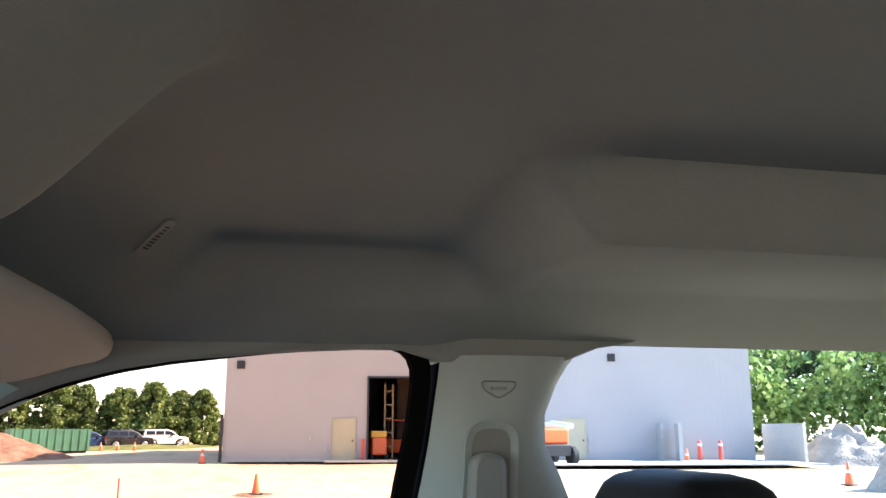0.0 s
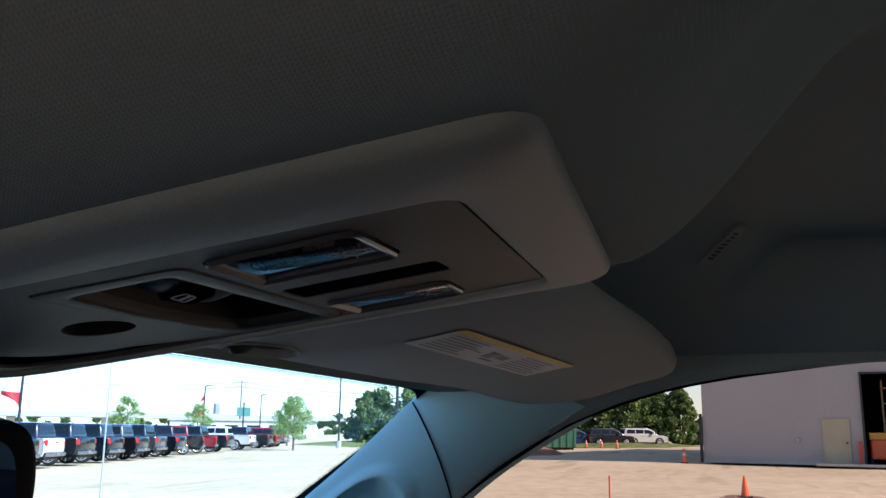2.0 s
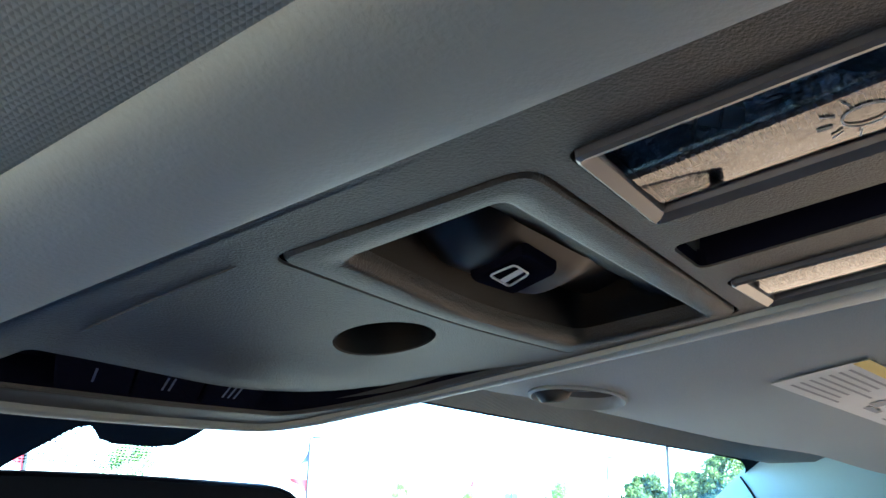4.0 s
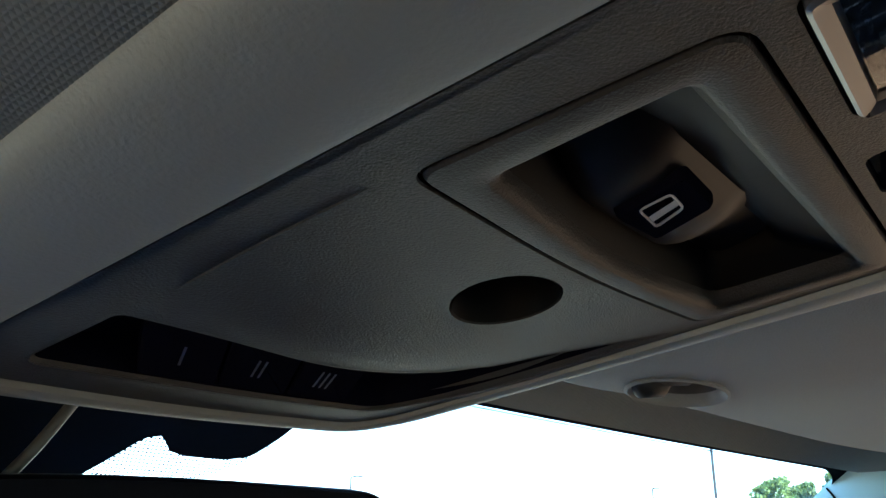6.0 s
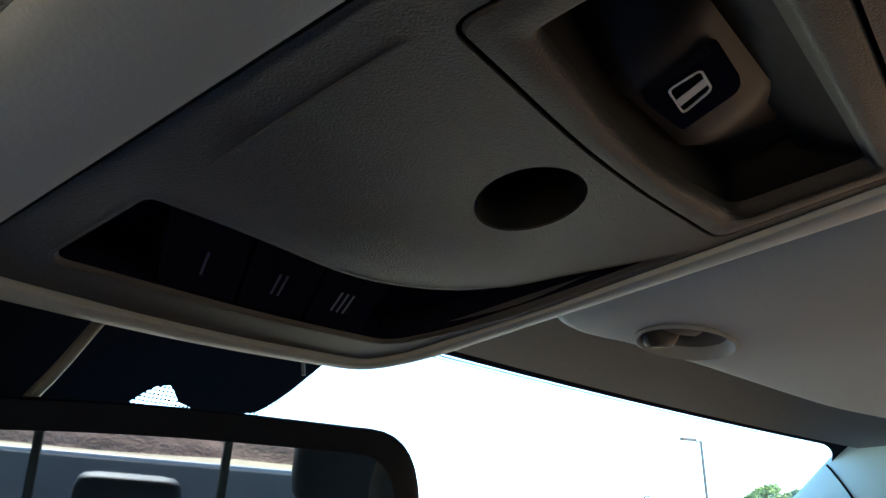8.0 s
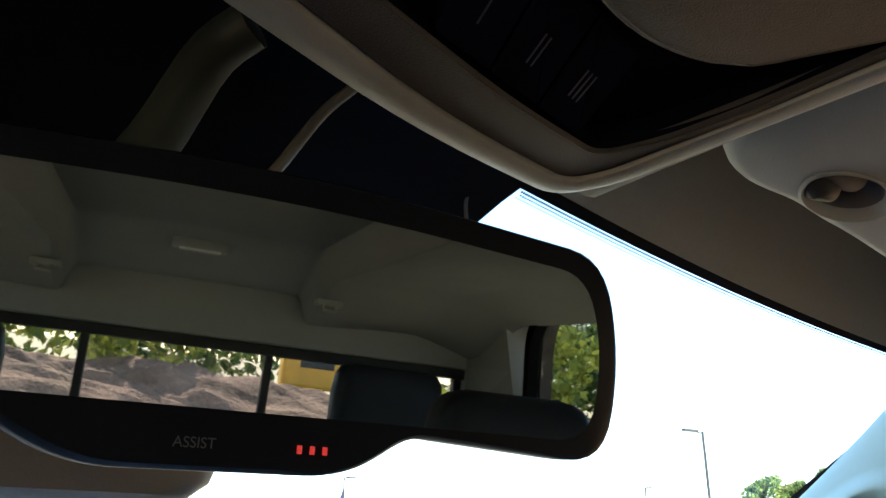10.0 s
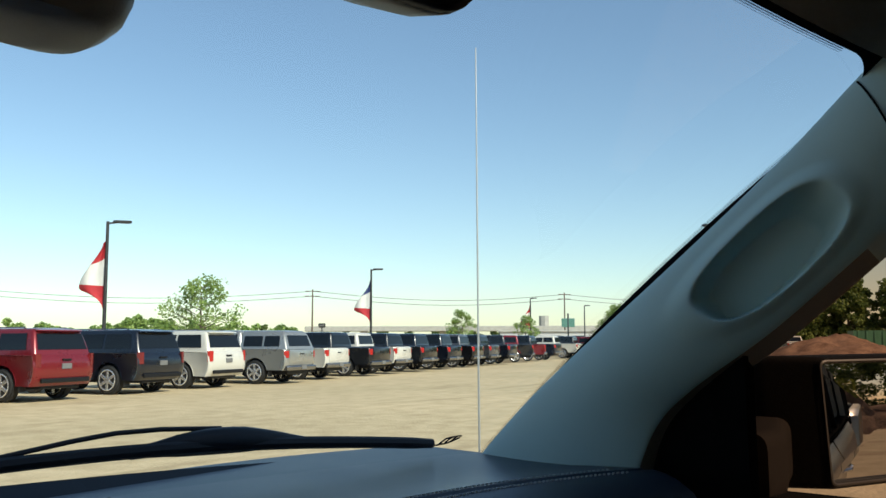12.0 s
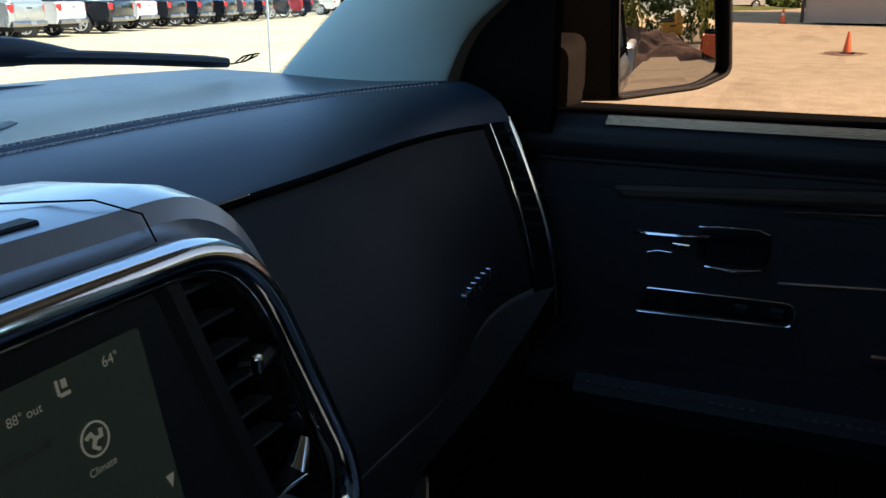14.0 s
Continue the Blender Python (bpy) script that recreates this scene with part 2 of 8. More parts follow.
bm = bmesh.new(); sheet(bm, lambda u, v: ws(u, -0.06 + v * (0.068 + 0.022 * smooth(u, 0.80, 0.97)), 0.004), steps(-1.03, 1.03, 40), steps(0, 1, 2))
part("frit_foot", bm, M_FRIT, window_1, fix=False)
# the dots that run out from the border
bm = bmesh.new()
def dot(u, v, r):
    c = ws(u, v, 0.0045); du = (ws(u + 0.01, v, 0.0045) - c).normalized(); dv = (ws(u, v + 0.01, 0.0045) - c).normalized()
    bm.faces.new([bm.verts.new(c + du * r * math.cos(a) + dv * r * math.sin(a)) for a in steps(0, 2 * math.pi * 7 / 8, 7)])
for i in range(640):
    u = -0.92 + 1.84 * i / 639
    if -0.63 < u < 0.19:
        continue
    for k, r in ((1, 0.0009), (2, 0.0007), (3, 0.0005)):
        dot(u + (0.002 if k == 2 else 0), frit_edge(u) + 0.001 - 0.0027 * k, r)
for j in range(15):
    for i in range(40):
        u, v = 0.050 + 0.0031 * (i + 0.5 * (j % 2)), 0.922 - 0.0036 * j
        if frit_edge(u) - 0.050 * (1 - smooth(u, 0.09, 0.17)) - 0.006 < v < frit_edge(u) + 0.001:
            dot(u, v, 0.00078)
for i in range(200):
    for s in (-1, 1):
        for k, r in ((1, 0.0013), (2, 0.0009)):
            dot(s * (0.994 + 0.048 * (0.035 + 0.91 * i / 200) - 0.0042 * k), 0.035 + 0.91 * (i + 0.5 * (k == 2)) / 200, r)
part("frit_dots", bm, M_FRIT, window_1, fix=False, kind="stuff")

# ---- headliner ----
def roof(x, y):
    a = abs(x)
    z = 1.958 - 0.012 * (a / 0.6) ** 2
    back = 1 - smooth(y, -0.395, -0.32)
    front = smooth(y, -0.075, 0.005)
    hollow = smooth(a, 0.598, 0.640) * 0.060 + max(0.0, min(1.0, (a - 0.63) / 0.105)) * 0.040
    pad = smooth(a, 0.256, 0.288) * 0.066 - 0.018 * smooth(a, 0.29, 0.56) + max(0.0, min(1.0, (a - 0.57) / 0.165)) ** 1.2 * 0.040
    z -= back * pad + (1 - back) * ((1 - front) * hollow + front * 0.100 * smooth(a, 0.44, 0.80) / smooth(0.735, 0.44, 0.80))
    z -= smooth(y, 0.06, 0.40) * 0.085 * (1 - 0.15 * a)
    z -= (1 - smooth(y, -1.45, -1.15)) * 0.085
    # the sag round the overhead console
    dx = max(0, -0.131 - x) * 0.62 if x < 0 else max(0, x - 0.098) * 1.7
    d = math.hypot(dx, max(0, 0.046 - y) * (1.0 if x > -0.02 else 0.55 + 0.45 * smooth(x, -0.16, -0.02)))
    w = 1 - smooth(d, 0.0, 0.15)
    low = 1.8245 - 0.135 * (y - 0.06) + 0.03 * x + 0.005
    if abs(x + 0.006) < 0.0875 and 0.062 < y < 0.384:
        return z + 0.01     # the well above the console
    return z * (1 - w) + min(z, low) * w


def front_edge(x):
    return 0.432 - 0.092 * (min(abs(x), 0.7) / 0.67) ** 2 - 0.012


def liner(u, v):
    """The headliner, its front rolled down to the top of the glass."""
    y0 = front_edge(u) - 0.035
    if v <= 1:
        y = -1.47 + (y0 + 1.47) * v
        return Vector((u, y, roof(u, y)))
    t = v - 1
    a = Vector((u, y0, roof(u, y0)))
    c = ws(max(-1.03, min(1.03, u / 0.688)), 1.008, 0.011); c.x = u
    b = Vector((u, (y0 + c.y) / 2 - 0.002, a.z * 0.45 + c.z * 0.55))
    return a * (1 - t) ** 2 + b * 2 * t * (1 - t) + c * t * t


bm = bmesh.new()
sheet(bm, liner, steps(-0.735, 0.735, 168), steps(0, 1, 184) + steps(1.1, 2, 9))
part("ceiling", bm, M_CLOTH, None, "taupe woven cloth headliner of a truck cab", smooth=True, kind="structure", category="headliner", fix=False)
bm = bmesh.new()
bx(bm, (-0.80, -1.55, 1.99), (0.80, 0.40, 2.02), 0.01)
part("roof", bm, M_BODY, None, "silver painted steel cab roof panel", kind="structure", category="roof")

# ---- cab walls: pillars, rails, doors ----
F_EDGE = [(0.778, 0.915, 1.345), (0.770, 0.814, 1.443), (0.760, 0.721, 1.519), (0.748, 0.566, 1.638), (0.729, 0.448, 1.728), (0.707, 0.368, 1.792), (0.684, 0.316, 1.828)]
G_EDGE = [(0.81, 0.672, 1.345), (0.803, 0.634, 1.430), (0.798, 0.585, 1.480), (0.792, 0.483, 1.551), (0.772, 0.371, 1.640), (0.754, 0.276, 1.717), (0.737, 0.16, 1.786)]


def a_pillar(s):
    f, g = rails(F_EDGE, 300), rails(G_EDGE, 300)
    bm = bmesh.new()
    rows = []
    for i, (a, b) in enumerate(zip(f, g)):
        v = i / 300
        row = []
        for k in range(91):
            w = k / 90
            p = a.lerp(b, w)
            inward = Vector((-0.80, -0.40, 0.10))
            h = 0.030 * math.sin(math.pi * w) ** 0.7 + 0.004
            # hollow of the grab grip
            q = (abs((v - 0.562) / 0.112) ** 2.6 + abs((w - 0.505) / 0.30) ** 2.6) ** (1 / 2.6)
            h -= 0.066 * (1 - smooth(q, 0.66 + 0.20 * smooth(w, 0.5, 0.72), 1.0))
            h += 0.006 * smooth(q, 0.85, 1.02) * (1 - smooth(q, 1.02, 1.35))
            p = p + inward * h
            row.append(bm.verts.new((p.x * s, p.y, p.z)))
        # returns to the glass and to the door
        e = row[-1].co
        row.append(bm.verts.new((e.x + 0.035 * s, e.y - 0.004, e.z - 0.012)))
        row.append(bm.verts.new((e.x + 0.08 * s, e.y + 0.02, e.z)))
        d = row[0].co
        row.insert(0, bm.verts.new((d.x + 0.03 * s, d.y + 0.004, d.z - 0.004)))
        rows.append(row)
    for i, (r, t) in enumerate(zip(rows, rows[1:])):
        for k in range(len(r) - 1):
            fc = bm.faces.new((r[k], r[k + 1], t[k + 1], t[k]))
            # below the seam the outermost return is black to stand for shade
            fc.material_index = 0 if i > 195 else 1 if k >= 92 else 2 if k == 91 else 0
    return bm


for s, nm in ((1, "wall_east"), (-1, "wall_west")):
    # the edge's tan is sunlit ground bounce put into the plastic's colour
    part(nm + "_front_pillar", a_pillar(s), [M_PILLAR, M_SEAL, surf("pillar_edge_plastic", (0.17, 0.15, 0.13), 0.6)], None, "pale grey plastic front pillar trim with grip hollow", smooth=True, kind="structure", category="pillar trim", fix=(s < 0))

# seam where the upper trim meets the pillar
f, g = rails(F_EDGE, 60), rails(G_EDGE, 60)
bm = bmesh.new()
tube(bm, [f[50].lerp(g[44], w) + Vector((-0.80, -0.40, 0.10)) * (0.030 * math.sin(math.pi * w) ** 0.7 + 0.0042) for w in steps(0.02, 0.98, 20)], 0.0011, 5)
part("trim", bm, M_SEAL, None, "thin dark seam across the pillar trim", kind="structure", category="seam")


def glass_x(z):
    return 0.868 - (z - 1.33) * 0.235


def ring_wall(outer, inner, s, mat, name, label, dx=0.05, off=0.0):
    """A wall along the cab's side with a hole through it, outline points (y, z)."""
    bm = bmesh.new()
    for pts_o, pts_i in ((outer, inner),):
        n = len(pts_o)
        rs = []
        for d in (0.0, dx):
            rs.append([bm.verts.new((s * (glass_x(z) - 0.02 + d + off), y, z)) for y, z in pts_o])
            rs.append([bm.verts.new((s * (glass_x(z) - 0.02 + d + off), y, z)) for y, z in pts_i])
        o0, i0, o1, i1 = rs
        for k in range(n):
            j = (k + 1) % n
            bm.faces.new((o0[k], o0[j], i0[j], i0[k])); bm.faces.new((o1[k], i1[k], i1[j], o1[j]))
            bm.faces.new((i0[k], i0[j], i1[j], i1[k])); bm.faces.new((o0[k], o1[k], o1[j], o0[j]))
    return part(name, bm, mat, None, label, kind="structure", category="window surround", smooth=True)


FRONT_HOLE = round_poly([(0.537, 1.325), (0.521, 1.535), (0.436, 1.585), (0.375, 1.632), (0.28, 1.705), (0.182, 1.765), (0.12, 1.790), (0.057, 1.808), (-0.008, 1.820), (-0.143, 1.837), (-0.313, 1.8465), (-0.309, 1.75), (-0.290, 1.64), (-0.275, 1.34)], [0.01, 0.02, 0.04, 0.05, 0.05, 0.05, 0.04, 0.04, 0.05, 0.05, 0.045, 0.05, 0.05, 0.03], 5)
REAR_HOLE = round_poly([(-0.505, 1.36), (-0.488, 1.75), (-0.515, 1.863), (-1.12, 1.863), (-1.22, 1.60), (-1.22, 1.36)], [0.06, 0.06, 0.12, 0.09, 0.08, 0.05], 7)


def swell(pts, d):
    """The outline pushed outwards."""
    c = Vector((sum(p[0] for p in pts) / len(pts), sum(p[1] for p in pts) / len(pts)))
    out = []
    n = len(pts)
    for i in range(n):
        a, b = Vector(pts[i - 1]), Vector(pts[(i + 1) % n])
        t = (b - a).normalized()
        nrm = Vector((t.y, -t.x))
        if nrm.dot(Vector(pts[i]) - c) < 0:
            nrm = -nrm
        out.append(tuple(Vector(pts[i]) + nrm * d))
    return out


for s, side in ((1, "east"), (-1, "west")):
    for hole, nm in ((FRONT_HOLE, "front"), (REAR_HOLE, "rear")):
        ring_wall(swell(hole, 0.024), hole, s, M_SEAL, "wall_%s_%s_seal" % (side, nm), "black rubber seal round a door window", 0.026, 0.006)
    win = thing("window_2" if s > 0 else "window_3", "brown-tinted front door window glass, shut", "window", (s * 0.86, 0.1, 1.33), kind="structure")
    bm = bmesh.new(); bm.faces.new([bm.verts.new((s * (glass_x(z) + 0.004), y, z)) for y, z in swell(FRONT_HOLE, 0.006)])
    part("pane", bm, M_FRONTPANE, win)
    win = thing("window_4" if s > 0 else "window_5", "grey-tinted rear door window glass, shut", "window", (s * 0.86, -0.8, 1.36), kind="structure")
    bm = bmesh.new(); bm.faces.new([bm.verts.new((s * (glass_x(z) + 0.004), y, z)) for y, z in swell(REAR_HOLE, 0.006)])
    part("pane", bm, M_REARPANE, win)


def roof_rail(s):
    """From the headliner's edge over to the tops of the door windows."""
    bm = bmesh.new()
    ys = steps(0.205, -1.40, 82)
    rows = []
    for y in ys:
        top = roof(0.735, y)
        if y > -0.285:
            hole = float(np.interp(y, [-0.285, -0.143, -0.008, 0.057, 0.12, 0.182, 0.28], [1.8455, 1.837, 1.820, 1.808, 1.790, 1.765, 1.705]))
        elif y > -0.60:
            hole = float(np.interp(y, [-0.64, -0.599, -0.558, -0.519, -0.495, -0.345, -0.285], [1.862, 1.8575, 1.850, 1.829, 1.824, 1.824, 1.8455]))
        else:
            hole = 1.862
        hole += 0.0015
        a = Vector((0.722, y, top + 0.006)); b = Vector((glass_x(hole) - 0.018, y, hole))
        if b.z > a.z - 0.004:
            a.z = b.z + 0.004
        mid = a.lerp(b, 0.5) + Vector((-0.006, 0, -0.007))
        rows.append([bm.verts.new((s * p.x, p.y, p.z)) for p in (a, a.lerp(mid, 0.6) + Vector((-0.001, 0, -0.002)), mid, mid.lerp(b, 0.5) + Vector((-0.001, 0, -0.003)), b, b + Vector((0.05, 0, 0.0)))])
    for r, t in zip(rows, rows[1:]):
        for k in range(5):
            bm.faces.new((r[k], r[k + 1], t[k + 1], t[k]))
    return bm


for s, side in ((1, "east"), (-1, "west")):
    part("wall_%s_roof_rail" % side, roof_rail(s), M_CLOTH, None, "cloth-covered roof rail above the door windows", smooth=True, kind="structure", category="roof rail")


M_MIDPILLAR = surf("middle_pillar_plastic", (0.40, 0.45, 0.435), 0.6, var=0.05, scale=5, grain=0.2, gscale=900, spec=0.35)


def b_pillar(s):
    bm = bmesh.new()
    prof = [(1.834, -0.350, -0.530), (1.826, -0.346, -0.523), (1.80, -0.344, -0.508), (1.76, -0.340, -0.494), (1.72, -0.336, -0.497), (1.68, -0.330, -0.520), (1.62, -0.320, -0.548), (1.50, -0.308, -0.57), (1.34, -0.298, -0.59), (1.0, -0.29, -0.60), (0.72, -0.29, -0.61)]
    rows = []
    for z, a, b in prof:
        row = []
        for k in range(15):
            w = k / 14
            y = a + (b - a) * w
            bulge = 0.030 * (1 - abs(2 * w - 1) ** 3.2)
            x = glass_x(max(z, 1.3)) - 0.012 - bulge
            row.append(bm.verts.new((s * x, y, z)))
        row.insert(0, bm.verts.new((s * (glass_x(max(z, 1.3)) + 0.04), a + 0.002, z)))
        row.append(bm.verts.new((s * (glass_x(max(z, 1.3)) + 0.04), b - 0.002, z)))
        rows.append(row)
    for r, t in zip(rows, rows[1:]):
        for k in range(len(r) - 1):
            fc = bm.faces.new((r[k], r[k + 1], t[k + 1], t[k]))
            fc.material_index = 1 if k == 0 else 0
    return bm


for s, side in ((1, "east"), (-1, "west")):
    part("wall_%s_middle_pillar" % side, b_pillar(s), [M_MIDPILLAR, M_SEAL], None, "pale grey plastic middle pillar trim of the cab", smooth=True, kind="structure", category="pillar trim")

# airbag shield on the middle pillar
bm = bmesh.new()
sh = [Vector((0.716, y, z)) for y, z in round_poly([(-0.395, 1.801), (-0.443, 1.801), (-0.440, 1.791), (-0.420, 1.779), (-0.398, 1.791)], 0.006, 3)]
sh = [Vector((glass_x(p.z) - 0.0425, p.y, p.z)) for p in sh]
tube(bm, sh + [sh[0]], 0.0013, 5)
bx(bm, (glass_x(1.792) - 0.044, -0.430, 1.790), (glass_x(1.792) - 0.0405, -0.409, 1.794), 0.0005)
tagged(part("airbag_emblem", bm, M_TRIM, None, smooth=True), "raised shield emblem moulded on the pillar trim", "emblem")

# seat belt: slot, guide and webbing on the passenger's pillar
belt = thing("seat_belt", "pale grey seat belt guide in its pillar slot", "seat belt", (0.72, -0.375, 1.2))
bm = bmesh.new()
outer = round_poly([(-0.376, 1.50), (-0.378, 1.751), (-0.448, 1.751), (-0.456, 1.50)], 0.032, 6)
skin(bm, [[(glass_x(z) - 0.039, y, z) for y, z in outer], [(glass_x(z) - 0.047, y, z) for y, z in outer], [(glass_x(z) - 0.045, y, z) for y, z in swell(outer, -0.006)], [(glass_x(z) - 0.0405, y, z) for y, z in swell(outer, -0.012)]], caps=False)
part("slot_rim", bm, M_MIDPILLAR, belt, smooth=True)
bm = bmesh.new()
inner = swell(outer, -0.010)
bm.faces.new([bm.verts.new((glass_x(z) - 0.0425, y, z)) for y, z in inner])
part("slot", bm, surf("slot_plastic", (0.25, 0.25, 0.23), 0.6), belt)
bm = bmesh.new()
g2 = round_poly([(-0.384, 1.52), (-0.382, 1.711), (-0.428, 1.711), (-0.440, 1.52)], 0.022, 6)
skin(bm, [[(glass_x(z) - 0.043, y, z) for y, z in g2], [(glass_x(z) - 0.062, y, z) for y, z in g2], [(glass_x(z) - 0.068, y, z) for y, z in swell(g2, -0.007)]])
part("guide", bm, M_TRIM, belt, "rounded plastic belt guide cover", smooth=True)
bm = bmesh.new()
sheet(bm, lambda u, v: (glass_x(1.60 - v * 0.55) - 0.070 - 0.02 * v, -0.382 - u * 0.044 - v * 0.02, 1.60 - v * 0.55), steps(0, 1, 4), steps(0, 1, 8))
part("webbing", bm, surf("belt_webbing", (0.30, 0.30, 0.28), 0.8, grain=0.4, gscale=400), belt, "woven grey belt webbing")

# back wall with the three-pane slider
back = thing("wall_north", "cab rear wall below and beside the slider window", "wall", (0, -1.48, 0.9), kind="structure")
bm = bmesh.new()
bx(bm, (-0.86, -1.53, 0.70), (0.86, -1.47, 1.40), 0.004)
bx(bm, (-0.86, -1.53, 1.742), (0.86, -1.475, 1.96), 0.004)
for s in (-1, 1):
    bx(bm, (min(s * 0.715, s * 0.86), -1.53, 1.40), (max(s * 0.715, s * 0.86), -1.47, 1.742), 0.004)
part("panel", bm, M_TRIM, back)
win = thing("window_6", "three-pane sliding rear window in black frame", "window", (0, -1.5, 1.40), kind="structure")
bm = bmesh.new()
for x0, x1 in ((-0.715, -0.695), (-0.222, -0.202), (0.202, 0.222), (0.695, 0.715)):
    bx(bm, (x0, -1.515, 1.40), (x1, -1.485, 1.742), 0.003)
part("frame_posts", bm, M_BLACK, win)
bm = bmesh.new()
bx(bm, (-0.715, -1.516, 1.715), (0.715, -1.464, 1.742), 0.003); bx(bm, (-0.715, -1.516, 1.40), (0.715, -1.464, 1.42), 0.003)
part("frame_rails", bm, M_BLACK, win)
for x0, x1 in ((-0.695, -0.222), (-0.202, 0.202), (0.222, 0.695)):
    bm = bmesh.new(); bm.faces.new([bm.verts.new(p) for p in ((x0, -1.5, 1.42), (x1, -1.5, 1.42), (x1, -1.5, 1.715), (x0, -1.5, 1.715))])
    part("pane", bm, M_REARPANE if x0 * x1 > 0 else pane_glass("slider_glass", (0.55, 0.55, 0.56)), win)
for s, side in ((1, "east"), (-1, "west")):
    bm = bmesh.new()
    skin(bm, [[(s * (glass_x(max(z, 1.33)) - 0.03), -1.225, z), (s * (glass_x(max(z, 1.33)) + 0.05), -1.225, z), (s * 0.84, -1.54, z), (s * 0.72, -1.475, z)] for z in (0.7, 1.36, 1.60, 1.75, 1.87)])
    part("wall_%s_rear_pillar" % side, bm, M_TRIM, None, "pale grey rear corner pillar trim of the cab", kind="structure", category="pillar trim")

# outer shell of the cab's sides, with the window openings through it
for s, side in ((1, "east"), (-1, "west")):
    bm = bmesh.new()
    es, rims = [], []
    for pts in ([(0.80, 1.30), (0.66, 1.46), (0.40, 1.66), (0.26, 1.80), (0.10, 1.90), (-0.2, 1.99), (-1.50, 1.99), (-1.54, 1.30)], swell(FRONT_HOLE, 0.034), swell(REAR_HOLE, 0.030)):
        vs = [bm.verts.new((s * (glass_x(z) + 0.034), y, z)) for y, z in pts]
        es += [bm.edges.new((p, q)) for p, q in zip(vs, vs[1:] + vs[:1])]
    bmesh.ops.triangle_fill(bm, edges=es, use_beauty=True)
    edge = [e for e in bm.edges if e.is_boundary]
    r = bmesh.ops.extrude_edge_only(bm, edges=edge)
    ex = [v for v in r["geom"] if isinstance(v, bmesh.types.BMVert)]
    for v in ex:
        v.co.x += s * 0.03
    part("wall_%s_outer" % side, bm, M_BLACK, None, "dark outer frame of the cab's side", kind="structure", category="cab side")

# floor
bm = bmesh.new(); bx(bm, (-0.90, -1.53, 0.66), (0.90, 1.05, 0.70))
part("floor", bm, M_DARKPAD, None, "dark carpeted cab floor", kind="structure", category="floor")
bm = bmesh.new(); bx(bm, (-0.90, 1.02, 0.66), (0.90, 1.06, 1.33))
part("wall_south", bm, M_DARKPAD, None, "dark firewall behind the dashboard", kind="structure", category="firewall")


# ---- doors ----
def door(s, name, y0, y1, label):
    d = thing(name, label, "door", (s * 0.90, (y0 + y1) / 2, 0.7), kind="structure")
    bm = bmesh.new()
    prof = [(0.872, 1.349), (0.868, 1.346), (0.858, 1.340), (0.850, 1.322), (0.853, 1.305), (0.866, 1.292), (0.866, 1.262), (0.850, 1.250), (0.850, 1.10), (0.85, 1.06), (0.81, 1.045), (0.805, 1.02), (0.84, 0.98), (0.86, 0.72), (0.90, 0.70), (0.90, 1.349)]
    skin(bm, [[(s * x, y0, z) for x, z in prof], [(s * x, y1, z) for x, z in prof]])
    bmesh.ops.bevel(bm, geom=[e for e in bm.edges if abs(e.verts[0].co.y - e.verts[1].co.y) > 0.1], offset=0.004, segments=2, affect="EDGES")
    part("inner_panel", bm, M_DARKPAD, d, "black moulded door trim", smooth=True)
    bm = bmesh.new()
    out = [(0.905, 0.62), (0.99, 0.64), (1.005, 0.80), (1.002, 1.10), (0.975, 1.28), (0.93, 1.332), (0.905, 1.332)]
    skin(bm, [[(s * x, y0, z) for x, z in out], [(s * x, y1, z) for x, z in out]])
    part("outer_skin", bm, M_BODY, d, "silver painted door skin", smooth=True)
    bm = bmesh.new(); bx(bm, (min(s * 0.873, s * 0.935), y0 + 0.01, 1.340), (max(s * 0.873, s * 0.935), y1 - 0.01, 1.355), 0.003)
    part("belt_seal", bm, surf("satin_black_belt_strip", (0.012, 0.012, 0.012), 0.5, grain=0.6, gscale=700, spec=0.0), d, "pebbled black strip under the glass")
    bm = bmesh.new()
    yh = y1 + 0.16 if y1 < y0 else y0 + 0.16
    tube(bm, [(s * 1.002, yh - 0.09, 1.07), (s * 1.035, yh - 0.07, 1.075), (s * 1.04, yh, 1.078), (s * 1.035, yh + 0.07, 1.075), (s * 1.002, yh + 0.09, 1.07)], 0.012, 8)
    part("outer_handle", bm, M_CHROME, d, "chrome outer door handle", smooth=True)
    return d


door_1 = door(1, "door_1", 0.70, -0.268, "black passenger door trim with chrome pull")
door(-1, "door_2", 0.70, -0.268, "black driver door trim, shut")
door(1, "door_3", -0.30, -1.22, "black rear passenger door trim, shut")
door(-1, "door_4", -0.30, -1.22, "black rear driver-side door trim, shut")
# bright glint along the door's top edge, laid on as a gold strip
bm = bmesh.new()
sheet(bm, lambda u, v: (0.8690 - 0.0150 * v, 0.468 - 0.69 * u, 1.3485 - 0.0065 * v - 0.003 * v * v), steps(0, 1, 20), steps(0, 1, 3))
part("sill_glint", bm, surf("pebbled_glint_gold", (0.72, 0.56, 0.34), 0.22, metal=0.85, grain=0.5, gscale=420, gtype="voronoi", spec=0.6), door_1, "pebbled sill edge, gold colour standing for a glint", smooth=True, fix=False)
# mirror sail of the passenger door
bm = bmesh.new()
sail = [(0.75, 1.325), (0.533, 1.325), (0.517, 1.545), (0.57, 1.520), (0.64, 1.45), (0.70, 1.36)]
skin(bm, [[(glass_x(z) - 0.026, y, z) for y, z in sail], [(glass_x(z) + 0.004, y, z) for y, z in sail]])
part("mirror_sail", bm, M_SEAL, door_1, "black triangular sail panel")
